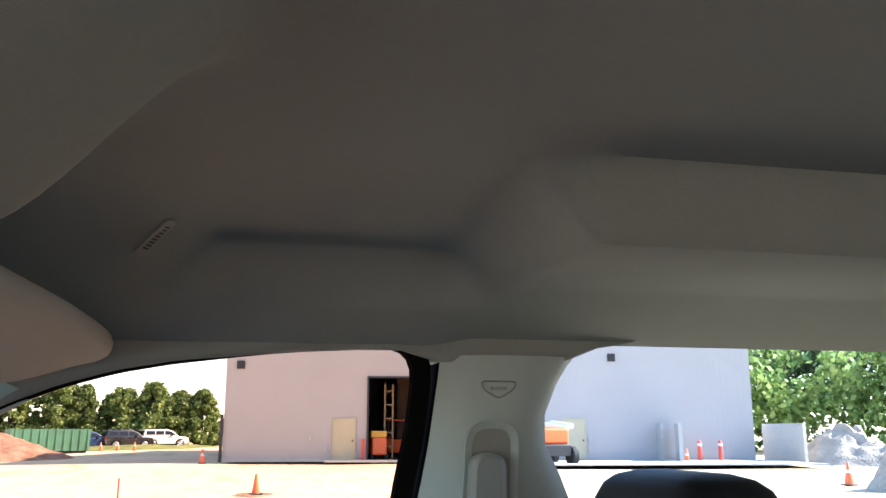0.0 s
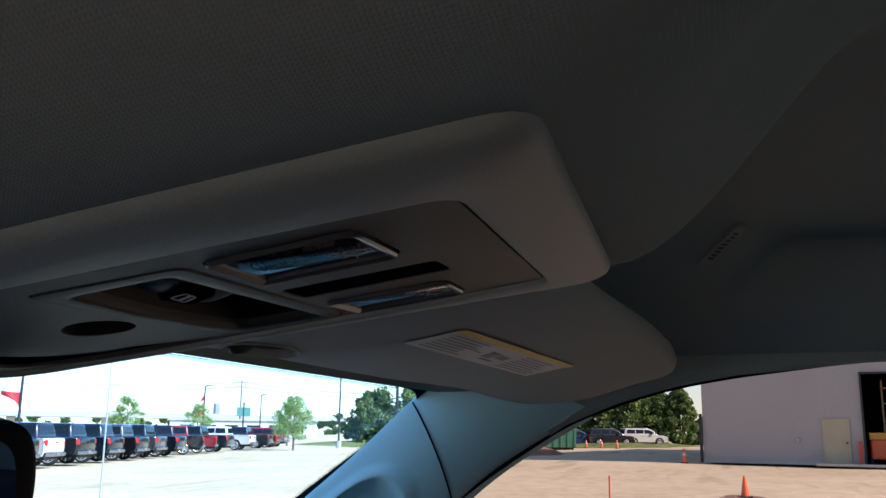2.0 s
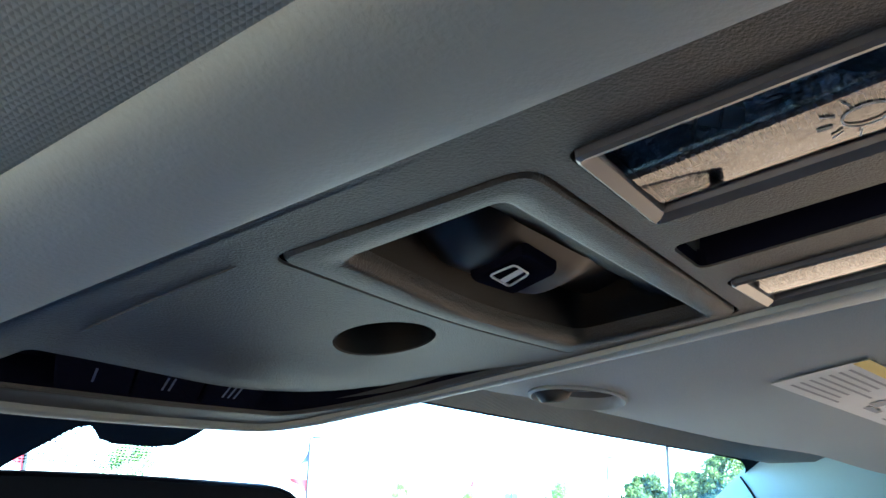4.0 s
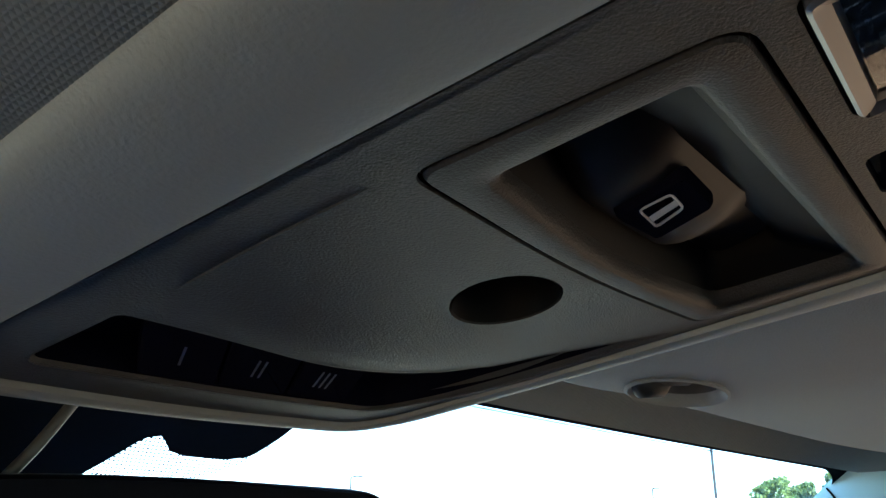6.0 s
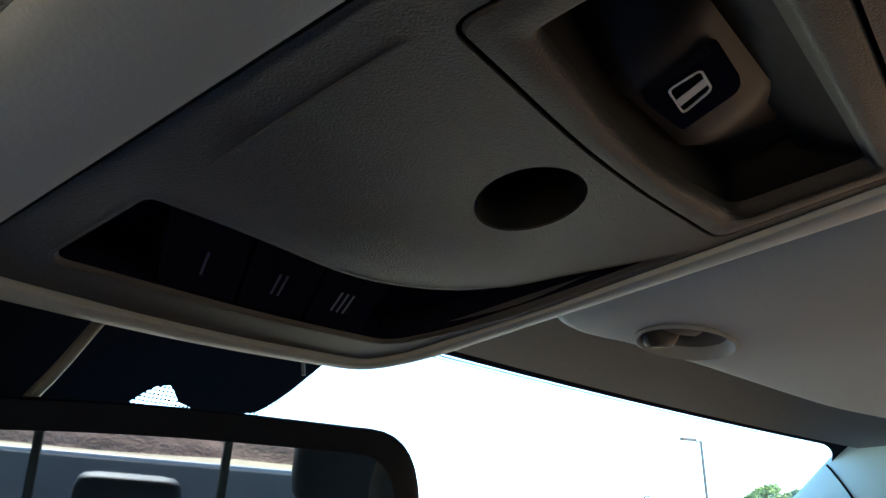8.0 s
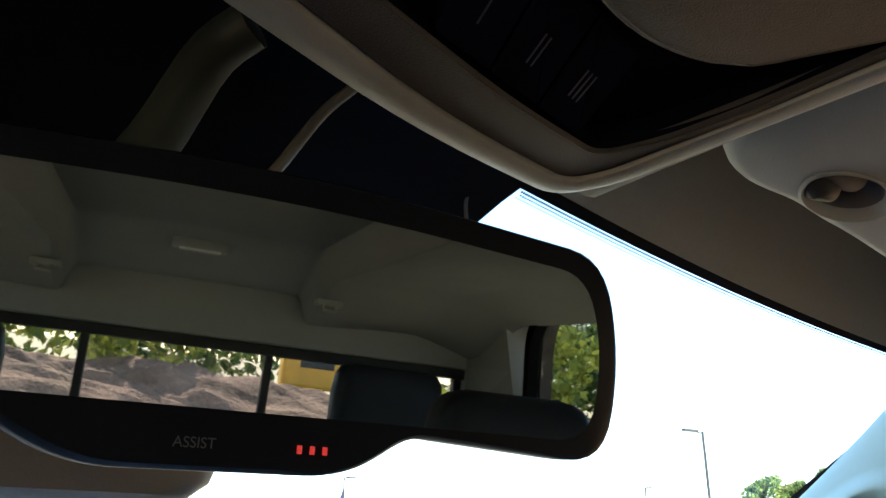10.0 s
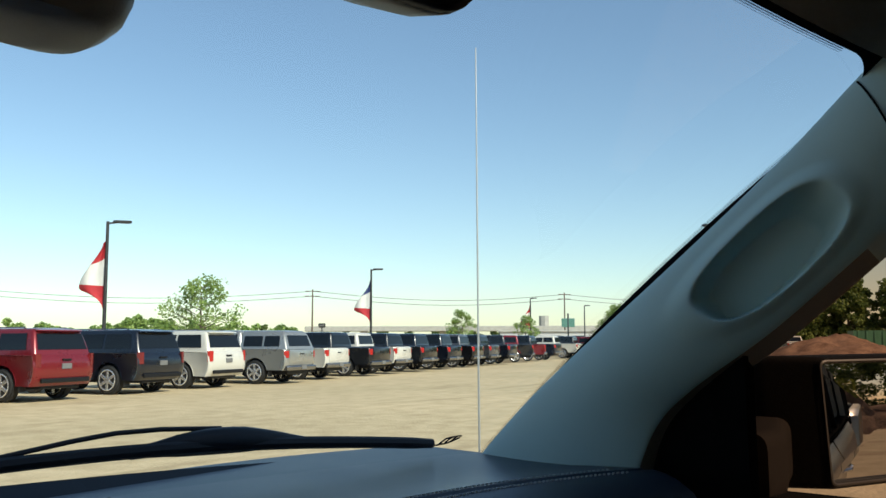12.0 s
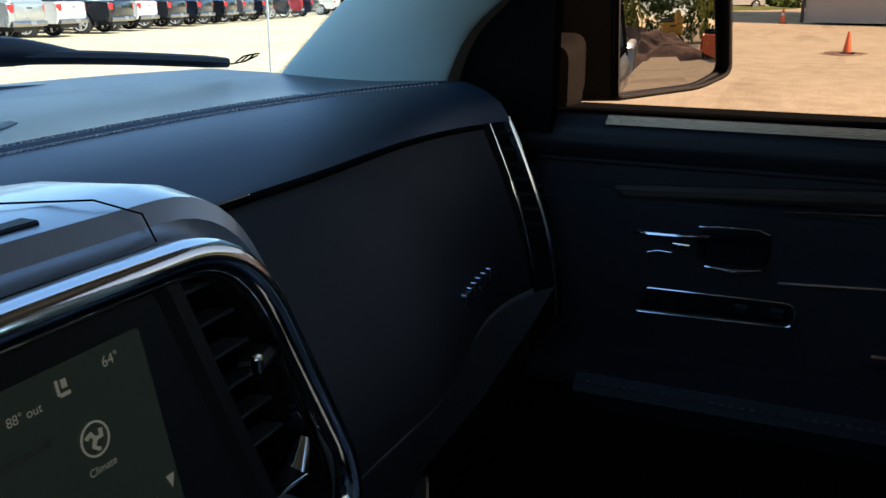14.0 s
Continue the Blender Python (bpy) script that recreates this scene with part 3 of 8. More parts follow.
bm = bmesh.new()
tube(bm, [(0.850, 0.538, 1.33), (0.802, 0.5225, 1.53)], 0.007, 8)
part("glass_run", bm, M_SEAL, door_1)
# inner pulls and strips
def strip(name, pts, r, mat=M_CHROME, label=""):
    bm = bmesh.new(); tube(bm, pts, r, 8)
    return part(name, bm, mat, door_1, label, smooth=True)


strip("release_lever", [(0.856, 0.431, 1.211), (0.844, 0.405, 1.212), (0.840, 0.365, 1.214), (0.842, 0.334, 1.216)], [0.0032, 0.0036, 0.0030, 0.0012], label="chrome door release lever")
bm = bmesh.new()
bx(bm, (0.838, 0.356, 1.198), (0.846, 0.378, 1.206), 0.002, 2)
part("lever_stud", bm, M_CHROME, door_1, "small chrome stud under the lever", smooth=True)
strip("lever_hook", [(0.848, 0.410, 1.180), (0.845, 0.406, 1.189), (0.845, 0.394, 1.192), (0.846, 0.376, 1.191)], 0.0011)
bm = bmesh.new()
hb = round_poly([(0.350, 1.222), (0.350, 1.182), (0.268, 1.184), (0.268, 1.228)], 0.012, 4)
skin(bm, [[(0.8490, y, z) for y, z in hb], [(0.843, y, z) for y, z in swell(hb, -0.002)], [(0.843, y, z) for y, z in swell(hb, -0.008)], [(0.860, y, z) for y, z in swell(hb, -0.012)]])
part("release_cup", bm, M_GLOSSBLACK, door_1, "gloss black cup behind the lever", smooth=True)
strip("cup_rim_top", [(0.843, 0.348, 1.227), (0.841, 0.310, 1.230), (0.841, 0.282, 1.230), (0.844, 0.270, 1.225)], 0.0016)
strip("cup_rim_low", [(0.843, 0.338, 1.180), (0.840, 0.305, 1.178), (0.843, 0.275, 1.182)], [0.0014, 0.0030, 0.0014])
strip("trim_strip_upper", [(0.848, 0.260, 1.252), (0.848, 0.155, 1.258), (0.848, -0.130, 1.268)], 0.0018)
strip("trim_strip_lower", [(0.848, 0.256, 1.168), (0.848, 0.144, 1.175), (0.848, -0.130, 1.186)], 0.0024)
sw = [Vector((0.8445, y, z)) for y, z in round_poly([(0.404, 1.144), (0.233, 1.146), (0.234, 1.117), (0.416, 1.112)], [0.004, 0.014, 0.010, 0.004], 4)]
bm = bmesh.new(); tube(bm, sw + [sw[0]], 0.0013, 6)
part("switch_rim", bm, M_CHROME, door_1, "thin chrome rim round the window switch", smooth=True)
bm = bmesh.new(); bm.faces.new([bm.verts.new((0.8470, p.y, p.z)) for p in sw])
part("switch_plate", bm, M_GLOSSBLACK, door_1)
for y in (0.292, 0.252):
    bm = bmesh.new(); bx(bm, (0.840, y - 0.008, 1.126), (0.848, y + 0.008, 1.138), 0.002)
    part("window_switch", bm, M_BLACK, door_1)
bm = bmesh.new()
pad = round_poly([(0.456, 1.266), (0.446, 1.250), (-0.24, 1.288), (-0.24, 1.306)], 0.008, 4)
skin(bm, [[(0.866, y, z) for y, z in pad], [(0.853, y, z) for y, z in pad], [(0.849, y, z) for y, z in swell(pad, -0.005)]])
part("upper_insert", bm, surf("wood_grain_insert", (0.030, 0.020, 0.014), 0.5, var=0.4, scale=12, stretch=(1, 1, 8), spec=0.3), door_1, "dark wood-look insert")
bm = bmesh.new()
skin(bm, [[(x, y, z) for x, z in ((0.835, 1.055), (0.775, 1.05), (0.762, 1.03), (0.77, 1.005), (0.835, 0.985))] for y in steps(0.47, -0.25, 8)])
part("armrest", bm, M_DARKPAD, door_1, "black leather armrest", smooth=True)
bm = bmesh.new()
for i in range(60):
    y = 0.45 - i * 0.011
    bx(bm, (0.7655, y, 1.0405), (0.7685, y + 0.006, 1.043), 0.0)
part("stitching", bm, surf("dark_thread", (0.06, 0.06, 0.06), 0.8), door_1)
bm = bmesh.new(); bx(bm, (0.840, 0.118, 1.083), (0.852, 0.152, 1.099), 0.003)
part("lock_switch", bm, M_CHROME, door_1)

# ---- overhead console ----
M_BUTTON = surf("deep_black_button", (0.006, 0.0065, 0.013), 0.85, var=0.1, scale=10, spec=0.0)
SLOPE = 0.135
def con(x, y, up=0.0):
    """A place on the console's face, which lies a little askew in the roof; up metres above it."""
    px, py = 1.02 * x - 0.0045 + 0.0165 * y, 0.96 * y + 0.0145 + 0.02 * x
    return Vector((px, py + up * SLOPE, 1.8245 - SLOPE * (py - 0.06) + 0.03 * px + up))


console = thing("overhead_console", "grey plastic overhead console with tan padded surround", "overhead console", (0, 0.22, 1.83))
PANEL = round_poly([(-0.0855, 0.0615), (0.073, 0.0640), (0.0785, 0.245), (0.0715, 0.358), (0.0640, 0.3745), (-0.012, 0.3790), (-0.0945, 0.3705)], [0.010, 0.006, 0.05, 0.012, 0.010, 0.05, 0.010], 5)
COLLAR = round_poly([(-0.1260, 0.0280), (0.112, 0.0340), (0.0960, 0.245), (0.0880, 0.364), (0.0740, 0.3885), (-0.012, 0.3945), (-0.1265, 0.3850)], [0.016, 0.022, 0.05, 0.020, 0.016, 0.05, 0.016], 5)


LAMP_A = round_poly([(-0.0702, 0.1562), (-0.0716, 0.0970), (-0.0270, 0.0970), (-0.0256, 0.1576)], [0.004, 0.008, 0.008, 0.004], 4)
LAMP_B = round_poly([(0.0340, 0.1600), (0.0330, 0.0996), (0.0686, 0.1000), (0.0706, 0.1588)], [0.004, 0.008, 0.008, 0.004], 4)
SLOT = round_poly([(-0.0066, 0.1604), (-0.0072, 0.0920), (0.0148, 0.0918), (0.0172, 0.1612)], 0.004, 4)
SWITCH = round_poly([(-0.0740, 0.2262), (-0.0702, 0.1624), (0.0722, 0.1660), (0.0716, 0.2288), (0.0, 0.2322)], [0.006, 0.007, 0.005, 0.007, 0.05], 6)
DIMPLE = [(-0.0015 + 0.0172 * math.cos(a) + 0.002 * math.sin(a), 0.2535 + 0.0160 * math.sin(a)) for a in steps(0, 2 * math.pi * 27 / 28, 27)]
TRAY = round_poly([(-0.0776, 0.3110), (-0.044, 0.3100), (-0.006, 0.3118), (0.040, 0.2962), (0.0722, 0.2390), (0.0722, 0.292), (0.0675, 0.335), (0.0575, 0.3575), (0.0, 0.3605), (-0.0770, 0.3572)], [0.003, 0.03, 0.03, 0.035, 0.001, 0.03, 0.02, 0.009, 0.04, 0.007], 5)


def panel_at(x, y, up):
    """The console's face sags towards the driver between the switch and the buttons."""
    sag = 0.0045 * math.exp(-((x + 0.004) / 0.062) ** 2 - ((y - 0.303) / 0.026) ** 2) * (1 - smooth(y, 0.330, 0.352))
    return con(x, y, up - sag)


def plate_with_sag(name, outer, holes):
    bm = bmesh.new()
    es = []
    rims = []
    for pts in (outer, *holes):
        vs = [bm.verts.new((x, y, 0)) for x, y in pts]
        es += [bm.edges.new((a, b)) for a, b in zip(vs, vs[1:] + vs[:1])]
        rims.append(vs)
    bmesh.ops.triangle_fill(bm, edges=es, use_beauty=True)
    for _ in range(3):
        bmesh.ops.subdivide_edges(bm, edges=[e for e in bm.edges if e.calc_length() > 0.012 and not e.is_boundary], cuts=1)
        bmesh.ops.triangulate(bm, faces=[f for f in bm.faces if len(f.verts) > 3])
    bmesh.ops.beautify_fill(bm, faces=bm.faces[:], edges=[e for e in bm.edges if not e.is_boundary])
    def inside(x, y, poly):
        hit = False
        for (ax, ay), (bx_, by) in zip(poly, poly[1:] + poly[:1]):
            if (ay > y) != (by > y) and x < (bx_ - ax) * (y - ay) / (by - ay) + ax:
                hit = not hit
        return hit
    stray = [f for f in bm.faces if any(inside(f.calc_center_median().x, f.calc_center_median().y, h) for h in holes)]
    bmesh.ops.delete(bm, geom=stray, context="FACES")
    for v in bm.verts:
        x, y = v.co.x, v.co.y
        v.co = panel_at(x, y, 0.0)
    edge = [e for e in bm.edges if e.is_boundary]
    r = bmesh.ops.extrude_edge_only(bm, edges=edge)
    for v in r["geom"]:
        if isinstance(v, bmesh.types.BMVert):
            v.co.z += 0.011
    return part(name, bm, M_PANEL, console, "grained dark grey plastic panel", smooth=True)


plate_with_sag("panel", PANEL, [LAMP_A, LAMP_B, SLOT, SWITCH, DIMPLE, TRAY])

# padded surround: from the panel's rim out and up into the headliner
bm = bmesh.new()
def surround_ring(w, up):
    return [con(p[0] + (q[0] - p[0]) * w, p[1] + (q[1] - p[1]) * w, up) for p, q in zip(PANEL, COLLAR)]
skin(bm, [surround_ring(a, b) for a, b in ((0.045, 0.008), (0.05, -0.0002), (0.07, -0.0016), (0.16, -0.0024), (0.50, -0.0020), (0.80, -0.0004), (0.92, 0.0014), (0.985, 0.0040), (1.01, 0.0075), (1.03, 0.015))], caps=False)
part("surround", bm, M_TRIM, console, "tan padded plastic surround", smooth=True)
bm = bmesh.new()
skin(bm, [[con(x, y, u_) for x, y in swell(PANEL, 0.0004)] for u_ in (0.0008, 0.0095)] + [surround_ring(0.044, 0.0095), surround_ring(0.044, 0.0008)], caps=False)
part("panel_gap", bm, M_SEAL, console, "dark gap round the panel")
bm = bmesh.new()
skin(bm, [[con(x, y, u_) for x, y in swell(SWITCH, d_)] for d_, u_ in ((-0.0003, 0.0006), (-0.0003, 0.0090), (-0.0011, 0.0090), (-0.0011, 0.0014))], caps=False)
part("switch_gap", bm, M_SEAL, console, "dark gap round the switch frame")


M_LAMPRIM = surf("clear_grey_lamp_rim", (0.075, 0.075, 0.08), 0.30, metal=0.0, var=0.08, scale=20, spec=0.6)


M_LAMPMARK = surf("lamp_marking", (0.42, 0.42, 0.44), 0.5)


def lamp(name, outline, corners):
    c = (sum(p[0] for p in outline) / len(outline), sum(p[1] for p in outline) / len(outline))
    def inset(d):
        return swell(outline, -d)
    bm = bmesh.new()
    skin(bm, [[con(x, y, 0.004) for x, y in inset(0.0010)], [con(x, y, -0.0010) for x, y in inset(0.0010)], [con(x, y, -0.0016) for x, y in inset(0.0018)], [con(x, y, -0.0006) for x, y in inset(0.0046)], [con(x, y, 0.0016) for x, y in inset(0.0056)]], caps=False)
    ob = part(name, bm, M_LAMPRIM, console, "map lamp with clear lens", smooth=True)
    q = [Vector(p) for p in corners]
    bm = bmesh.new(); sheet(bm, lambda u, v: con(*(q[1].lerp(q[2], u).lerp(q[0].lerp(q[3], u), v)), 0.0008 - 0.0010 * (1 - (2 * u - 1) ** 2)), steps(0.13, 0.87, 12), steps(0.09, 0.91, 10))
    bm.normal_update()
    for fc in bm.faces:
        if fc.normal.z > 0:
            fc.normal_flip()
    part("lens", bm, M_LENS, ob, "clear bowed lamp lens", smooth=True, fix=False)
    bm = bmesh.new()
    rings = []
    random.seed(17)
    for k in range(7):
        t = k / 6
        jit = 0.0016 * math.sin(math.pi * t)
        rings.append([con(c[0] + (x - c[0]) * (1 - 0.75 * t * t) + random.uniform(-jit, jit), c[1] + (y - c[1]) * (1 - 0.75 * t * t) + random.uniform(-jit, jit), 0.003 + 0.013 * t + random.uniform(-jit, jit)) for x, y in inset(0.003)[::2]])
    skin(bm, rings, mouth=True)
    part("reflector", bm, M_REFLECTOR, ob, "faceted mirror-bright lamp bowl")
    # bulb marking on the lens
    bm = bmesh.new()
    lx, ly = c[0] + 0.004, c[1] - 0.018
    ringp = [con(lx + 0.0042 * math.cos(a), ly + 0.0042 * math.sin(a), -0.0004) for a in steps(0, 2 * math.pi, 14)]
    tube(bm, ringp, 0.00022, 4)
    for a in steps(0.3, 2.8, 4):
        tube(bm, [con(lx + 0.0058 * math.cos(a), ly + 0.0058 * math.sin(a), -0.0004), con(lx + 0.0085 * math.cos(a), ly + 0.0085 * math.sin(a), -0.0004)], 0.00022, 4)
    tube(bm, [con(lx - 0.002, ly - 0.004, -0.0004), con(lx - 0.002, ly - 0.0065, -0.0004), con(lx + 0.002, ly - 0.0065, -0.0004), con(lx + 0.002, ly - 0.004, -0.0004)], 0.00022, 4)
    part("lamp_icon", bm, M_LAMPMARK, ob, "white lamp pictogram")
    # ribs along the middle of the lens and the bulb's wires behind it
    bm = bmesh.new()
    for k in range(22):
        yy = c[1] - 0.022 + 0.0020 * k
        bx(bm, (-0.0016, -0.0004, -0.0004), (0.0016, 0.0004, 0.0004), 0.0, 1, Matrix.Translation(con(c[0] + 0.002, yy, 0.0014)))
    part("lens_ribs", bm, M_LAMPMARK, ob, kind="stuff")
    bm = bmesh.new()
    for dx in (-0.0025, 0.0025):
        tube(bm, [con(c[0] - 0.010, c[1] + 0.004 + dx, 0.006), con(c[0] + 0.010, c[1] + 0.013 + dx, 0.004)], 0.0004, 5)
    part("bulb_wires", bm, M_CHROME, ob, "bright bulb wires")
    bm = bmesh.new(); tube(bm, [con(c[0] - 0.006, c[1] + 0.012, 0.009), con(c[0] + 0.006, c[1] + 0.004, 0.009)], 0.003, 8)
    part("bulb", bm, surf("bulb_glass", (0.7, 0.7, 0.7), 0.1), ob, smooth=True)


lamp("map_lamp", LAMP_A, [(-0.0702, 0.1562), (-0.0716, 0.0970), (-0.0270, 0.0970), (-0.0256, 0.1576)])
lamp("map_lamp", LAMP_B, [(0.0340, 0.1600), (0.0330, 0.0996), (0.0686, 0.1000), (0.0706, 0.1588)])
# the slot between the lamps
bm = bmesh.new(); skin(bm, [[con(x, y, 0.0105) for x, y in SLOT], [con(x, y, 0.0108) for x, y in swell(SLOT, -0.004)]])
part("slot_bottom", bm, M_BUTTON, console)
bm = bmesh.new(); skin(bm, [[con(x, y, u_) for x, y in swell(SLOT, -0.0006)] for u_ in (0.0004, 0.0106)], caps=False)
part("slot_lining", bm, M_BUTTON, console)
# sliding window switch in its scooped frame
INNER = round_poly([(-0.0590, 0.2158), (-0.0598, 0.1756), (0.0634, 0.1772), (0.0608, 0.2180), (0.008, 0.2246)], [0.004, 0.004, 0.003, 0.006, 0.05], 6)
DEEP = round_poly([(-0.0500, 0.2130), (-0.0500, 0.1930), (0.0560, 0.1935), (0.0550, 0.2150), (0.008, 0.2190)], [0.004, 0.004, 0.003, 0.006, 0.05], 6)
bm = bmesh.new()
sw_out = swell(SWITCH, -0.0013)
def blend(t, up, p=None, q=None):
    return [con(a[0] + (b[0] - a[0]) * t, a[1] + (b[1] - a[1]) * t, up) for a, b in zip(p or sw_out, q or INNER)]
skin(bm, [blend(0, 0.006), blend(0, 0.0004), blend(0.05, -0.0004), blend(0.40, -0.0007), blend(0.78, -0.0004), blend(0.93, 0.0006), blend(1.0, 0.0024), blend(0.12, 0.0045, INNER, DEEP)], caps=False)
swf = part("switch_frame", bm, surf("switch_frame_plastic", (0.021, 0.020, 0.018), 0.5, var=0.2, scale=20, grain=0.8, gscale=1700, spec=0.28), console, "scooped grey switch frame", smooth=True)
# deep slope of the frame, painted near-black for the shade inside
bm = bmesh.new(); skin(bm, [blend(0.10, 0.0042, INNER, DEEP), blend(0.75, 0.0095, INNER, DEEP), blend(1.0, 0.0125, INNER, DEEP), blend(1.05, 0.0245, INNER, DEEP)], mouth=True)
part("switch_well", bm, surf("shaded_well_plastic", (0.0022, 0.0022, 0.0022), 0.6, var=0.15, scale=20, grain=0.3, gscale=2400, spec=0.12), swf, "scooped well with shade put into its near-black colour", smooth=True)
# the rocker: a broad wing that rises to the key in the middle and falls away behind it
def wing(u, v):
    x = -0.050 + 0.102 * u
    rise = 0.0135 - 0.0078 * smooth(u, 0.0, 0.26) * (1 - smooth(u, 0.60, 0.86))
    return con(x + 0.012 * (v - 0.5), 0.1885 + 0.0285 * v, rise + 0.0030 * abs(2 * v - 1) ** 3)
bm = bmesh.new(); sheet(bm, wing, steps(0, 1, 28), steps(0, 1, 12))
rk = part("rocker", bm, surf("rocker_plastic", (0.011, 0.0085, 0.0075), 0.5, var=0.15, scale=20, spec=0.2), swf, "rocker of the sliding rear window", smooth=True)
bm = bmesh.new()
KEY = round_poly([(-0.0215, 0.1925), (-0.0010, 0.1935), (0.0055, 0.2115), (-0.0150, 0.2125)], 0.0025, 4)
skin(bm, [[con(x, y, u_) for x, y in swell(KEY, d_)] for d_, u_ in ((0.0008, 0.0075), (0.0004, 0.0050), (-0.0004, 0.0040), (-0.004, 0.0042))])
part("rocker_key", bm, M_BUTTON, rk, smooth=True)
bm = bmesh.new()
def ic(x, y):
    return con(-0.0112 + 0.93 * x + 0.30 * y, 0.2024 + 0.10 * x + 0.85 * y, 0.0035)
io = round_poly([(-0.0065, 0.0052), (-0.0050, -0.0052), (0.0050, -0.0052), (0.0065, 0.0052)], 0.0018, 4)
tube(bm, [ic(*q) for q in io + io[:1]], 0.00032, 4)
bm.faces.new([bm.verts.new(ic(*q)) for q in ((-0.0012, -0.0048), (0.0022, -0.0048), (0.0030, 0.0048), (-0.0006, 0.0048))])
part("window_icon", bm, surf("icon_white", (0.45, 0.45, 0.46), 0.5), rk, "white window pictogram")
# thumb hollow of the glasses bin, its shade put into a near-black colour
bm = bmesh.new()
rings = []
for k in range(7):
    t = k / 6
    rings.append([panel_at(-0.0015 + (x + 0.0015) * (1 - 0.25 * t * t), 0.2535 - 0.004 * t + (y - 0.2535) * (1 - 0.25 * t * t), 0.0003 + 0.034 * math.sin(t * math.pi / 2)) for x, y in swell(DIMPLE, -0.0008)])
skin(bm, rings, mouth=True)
part("thumb_hollow", bm, surf("shaded_hollow", (0.006, 0.007, 0.007), 0.6, spec=0.2), console, smooth=True)
# the fold where the lid of the bin turns up at its side
bm = bmesh.new()
tube(bm, [panel_at(-0.0756, y, 0.0002) for y in steps(0.233, 0.292, 12)], [0.0002] + [0.0007] * 11 + [0.0002], 6)
part("lid_fold", bm, M_PANEL, console, smooth=True)
# button tray
bm = bmesh.new()
skin(bm, [[panel_at(x, y, u_) for x, y in swell(TRAY, d)] for d, u_ in ((0.0012, -0.0001), (-0.0004, 0.0004), (-0.0012, 0.0016), (-0.0016, 0.0040), (-0.0018, 0.0108))], caps=False)
part("tray_lip", bm, M_PANEL, console, "rounded lip of the button tray", smooth=True)
bm = bmesh.new(); skin(bm, [[con(x, y, u_) for x, y in swell(TRAY, d_)] for d_, u_ in ((-0.0014, 0.0014), (-0.0022, 0.0107))], caps=False)
part("tray_lining", bm, M_BUTTON, console)
bm = bmesh.new()
skin(bm, [[con(x, y, 0.0105) for x, y in swell(TRAY, 0.0005)], [con(x, y, 0.011) for x, y in swell(TRAY, -0.006)]])
tray = part("button_tray", bm, M_BUTTON, console, "gloss black tray of three buttons")
for k, xb in enumerate((-0.0655, -0.0372, -0.0089)):
    def slant(x, y):
        return xb + x + 0.58 * (y - 0.320)
    bm = bmesh.new()
    b4 = round_poly([(slant(0.0006, 0.318), 0.318), (slant(0.0277, 0.318), 0.318), (slant(0.0277, 0.3555), 0.3555), (slant(0.0006, 0.3555), 0.3555)], 0.0016, 3)
    skin(bm, [[con(x, y, 0.0102) for x, y in b4], [con(x, y, 0.0055 - 0.004 * (y - 0.318) / 0.037) for x, y in b4], [con(x, y, 0.0048 - 0.004 * (y - 0.318) / 0.037) for x, y in swell(b4, -0.0008)]])
    bt = part("button", bm, M_BUTTON, tray, "black push button with bar marks", smooth=True)
    for j in range(k + 1):
        xx = (-0.0382, -0.0106, 0.0170)[k] + (j - k / 2) * 0.0027
        bm = bmesh.new()
        bm.faces.new([bm.verts.new(con(a, b, 0.0044 - 0.004 * (b - 0.318) / 0.037)) for a, b in ((xx - 0.0056, 0.3335), (xx - 0.0047, 0.3335), (xx + 0.0010, 0.3450), (xx + 0.0001, 0.3450))])
        part("bar_mark", bm, M_MARK, tray)

# airbag tag on the headliner
def on_roof(x, y, d=0.0):
    return Vector((x, y, roof(x, y) - d))


TAG = round_poly([(-0.034, -0.006), (0.034, -0.006), (0.034, 0.006), (-0.034, 0.006)], [0.002, 0.0056, 0.0056, 0.002], 5)
def tag_at(a, b, d):
    return on_roof(0.531 - 0.835 * a + 0.55 * b, -0.003 - 0.55 * a - 0.835 * b, d)
bm = bmesh.new()
skin(bm, [[tag_at(a, b, d) for a, b in swell(TAG, -e)] for e, d in ((0.0, -0.001), (0.0, 0.0022), (0.0008, 0.0028))])
tag = tagged(part("airbag_tag", bm, surf("tag_vinyl", (0.25, 0.25, 0.235), 0.6), None), "small stamped tag sewn to the headliner", "tag")
for i in range(8):
    bm = bmesh.new(); bm.faces.new([bm.verts.new(tag_at(-0.020 + 0.006 * i + a, b, 0.0031)) for a, b in ((0, -0.003), (0.0038, -0.003), (0.0038, 0.003), (0, 0.003))])
    part("tag_mark", bm, surf("tag_ink", (0.05, 0.05, 0.05), 0.7) if i == 0 else bpy.data.materials["tag_ink"], tag)


# ---- sun visors ----
VN = Vector((0.0544, 0.1365, 0.9891))
VO = Vector((0.28, 0.22, 1.819))
def vis(x, y, up=0.0, s=1):
    z = VO.z - (VN.x * (x - VO.x) + VN.y * (y - VO.y)) / VN.z - 0.011 * smooth(x, 0.52, 0.68) * smooth(y, 0.08, 0.17)
    return Vector((s * x, y, z + up))


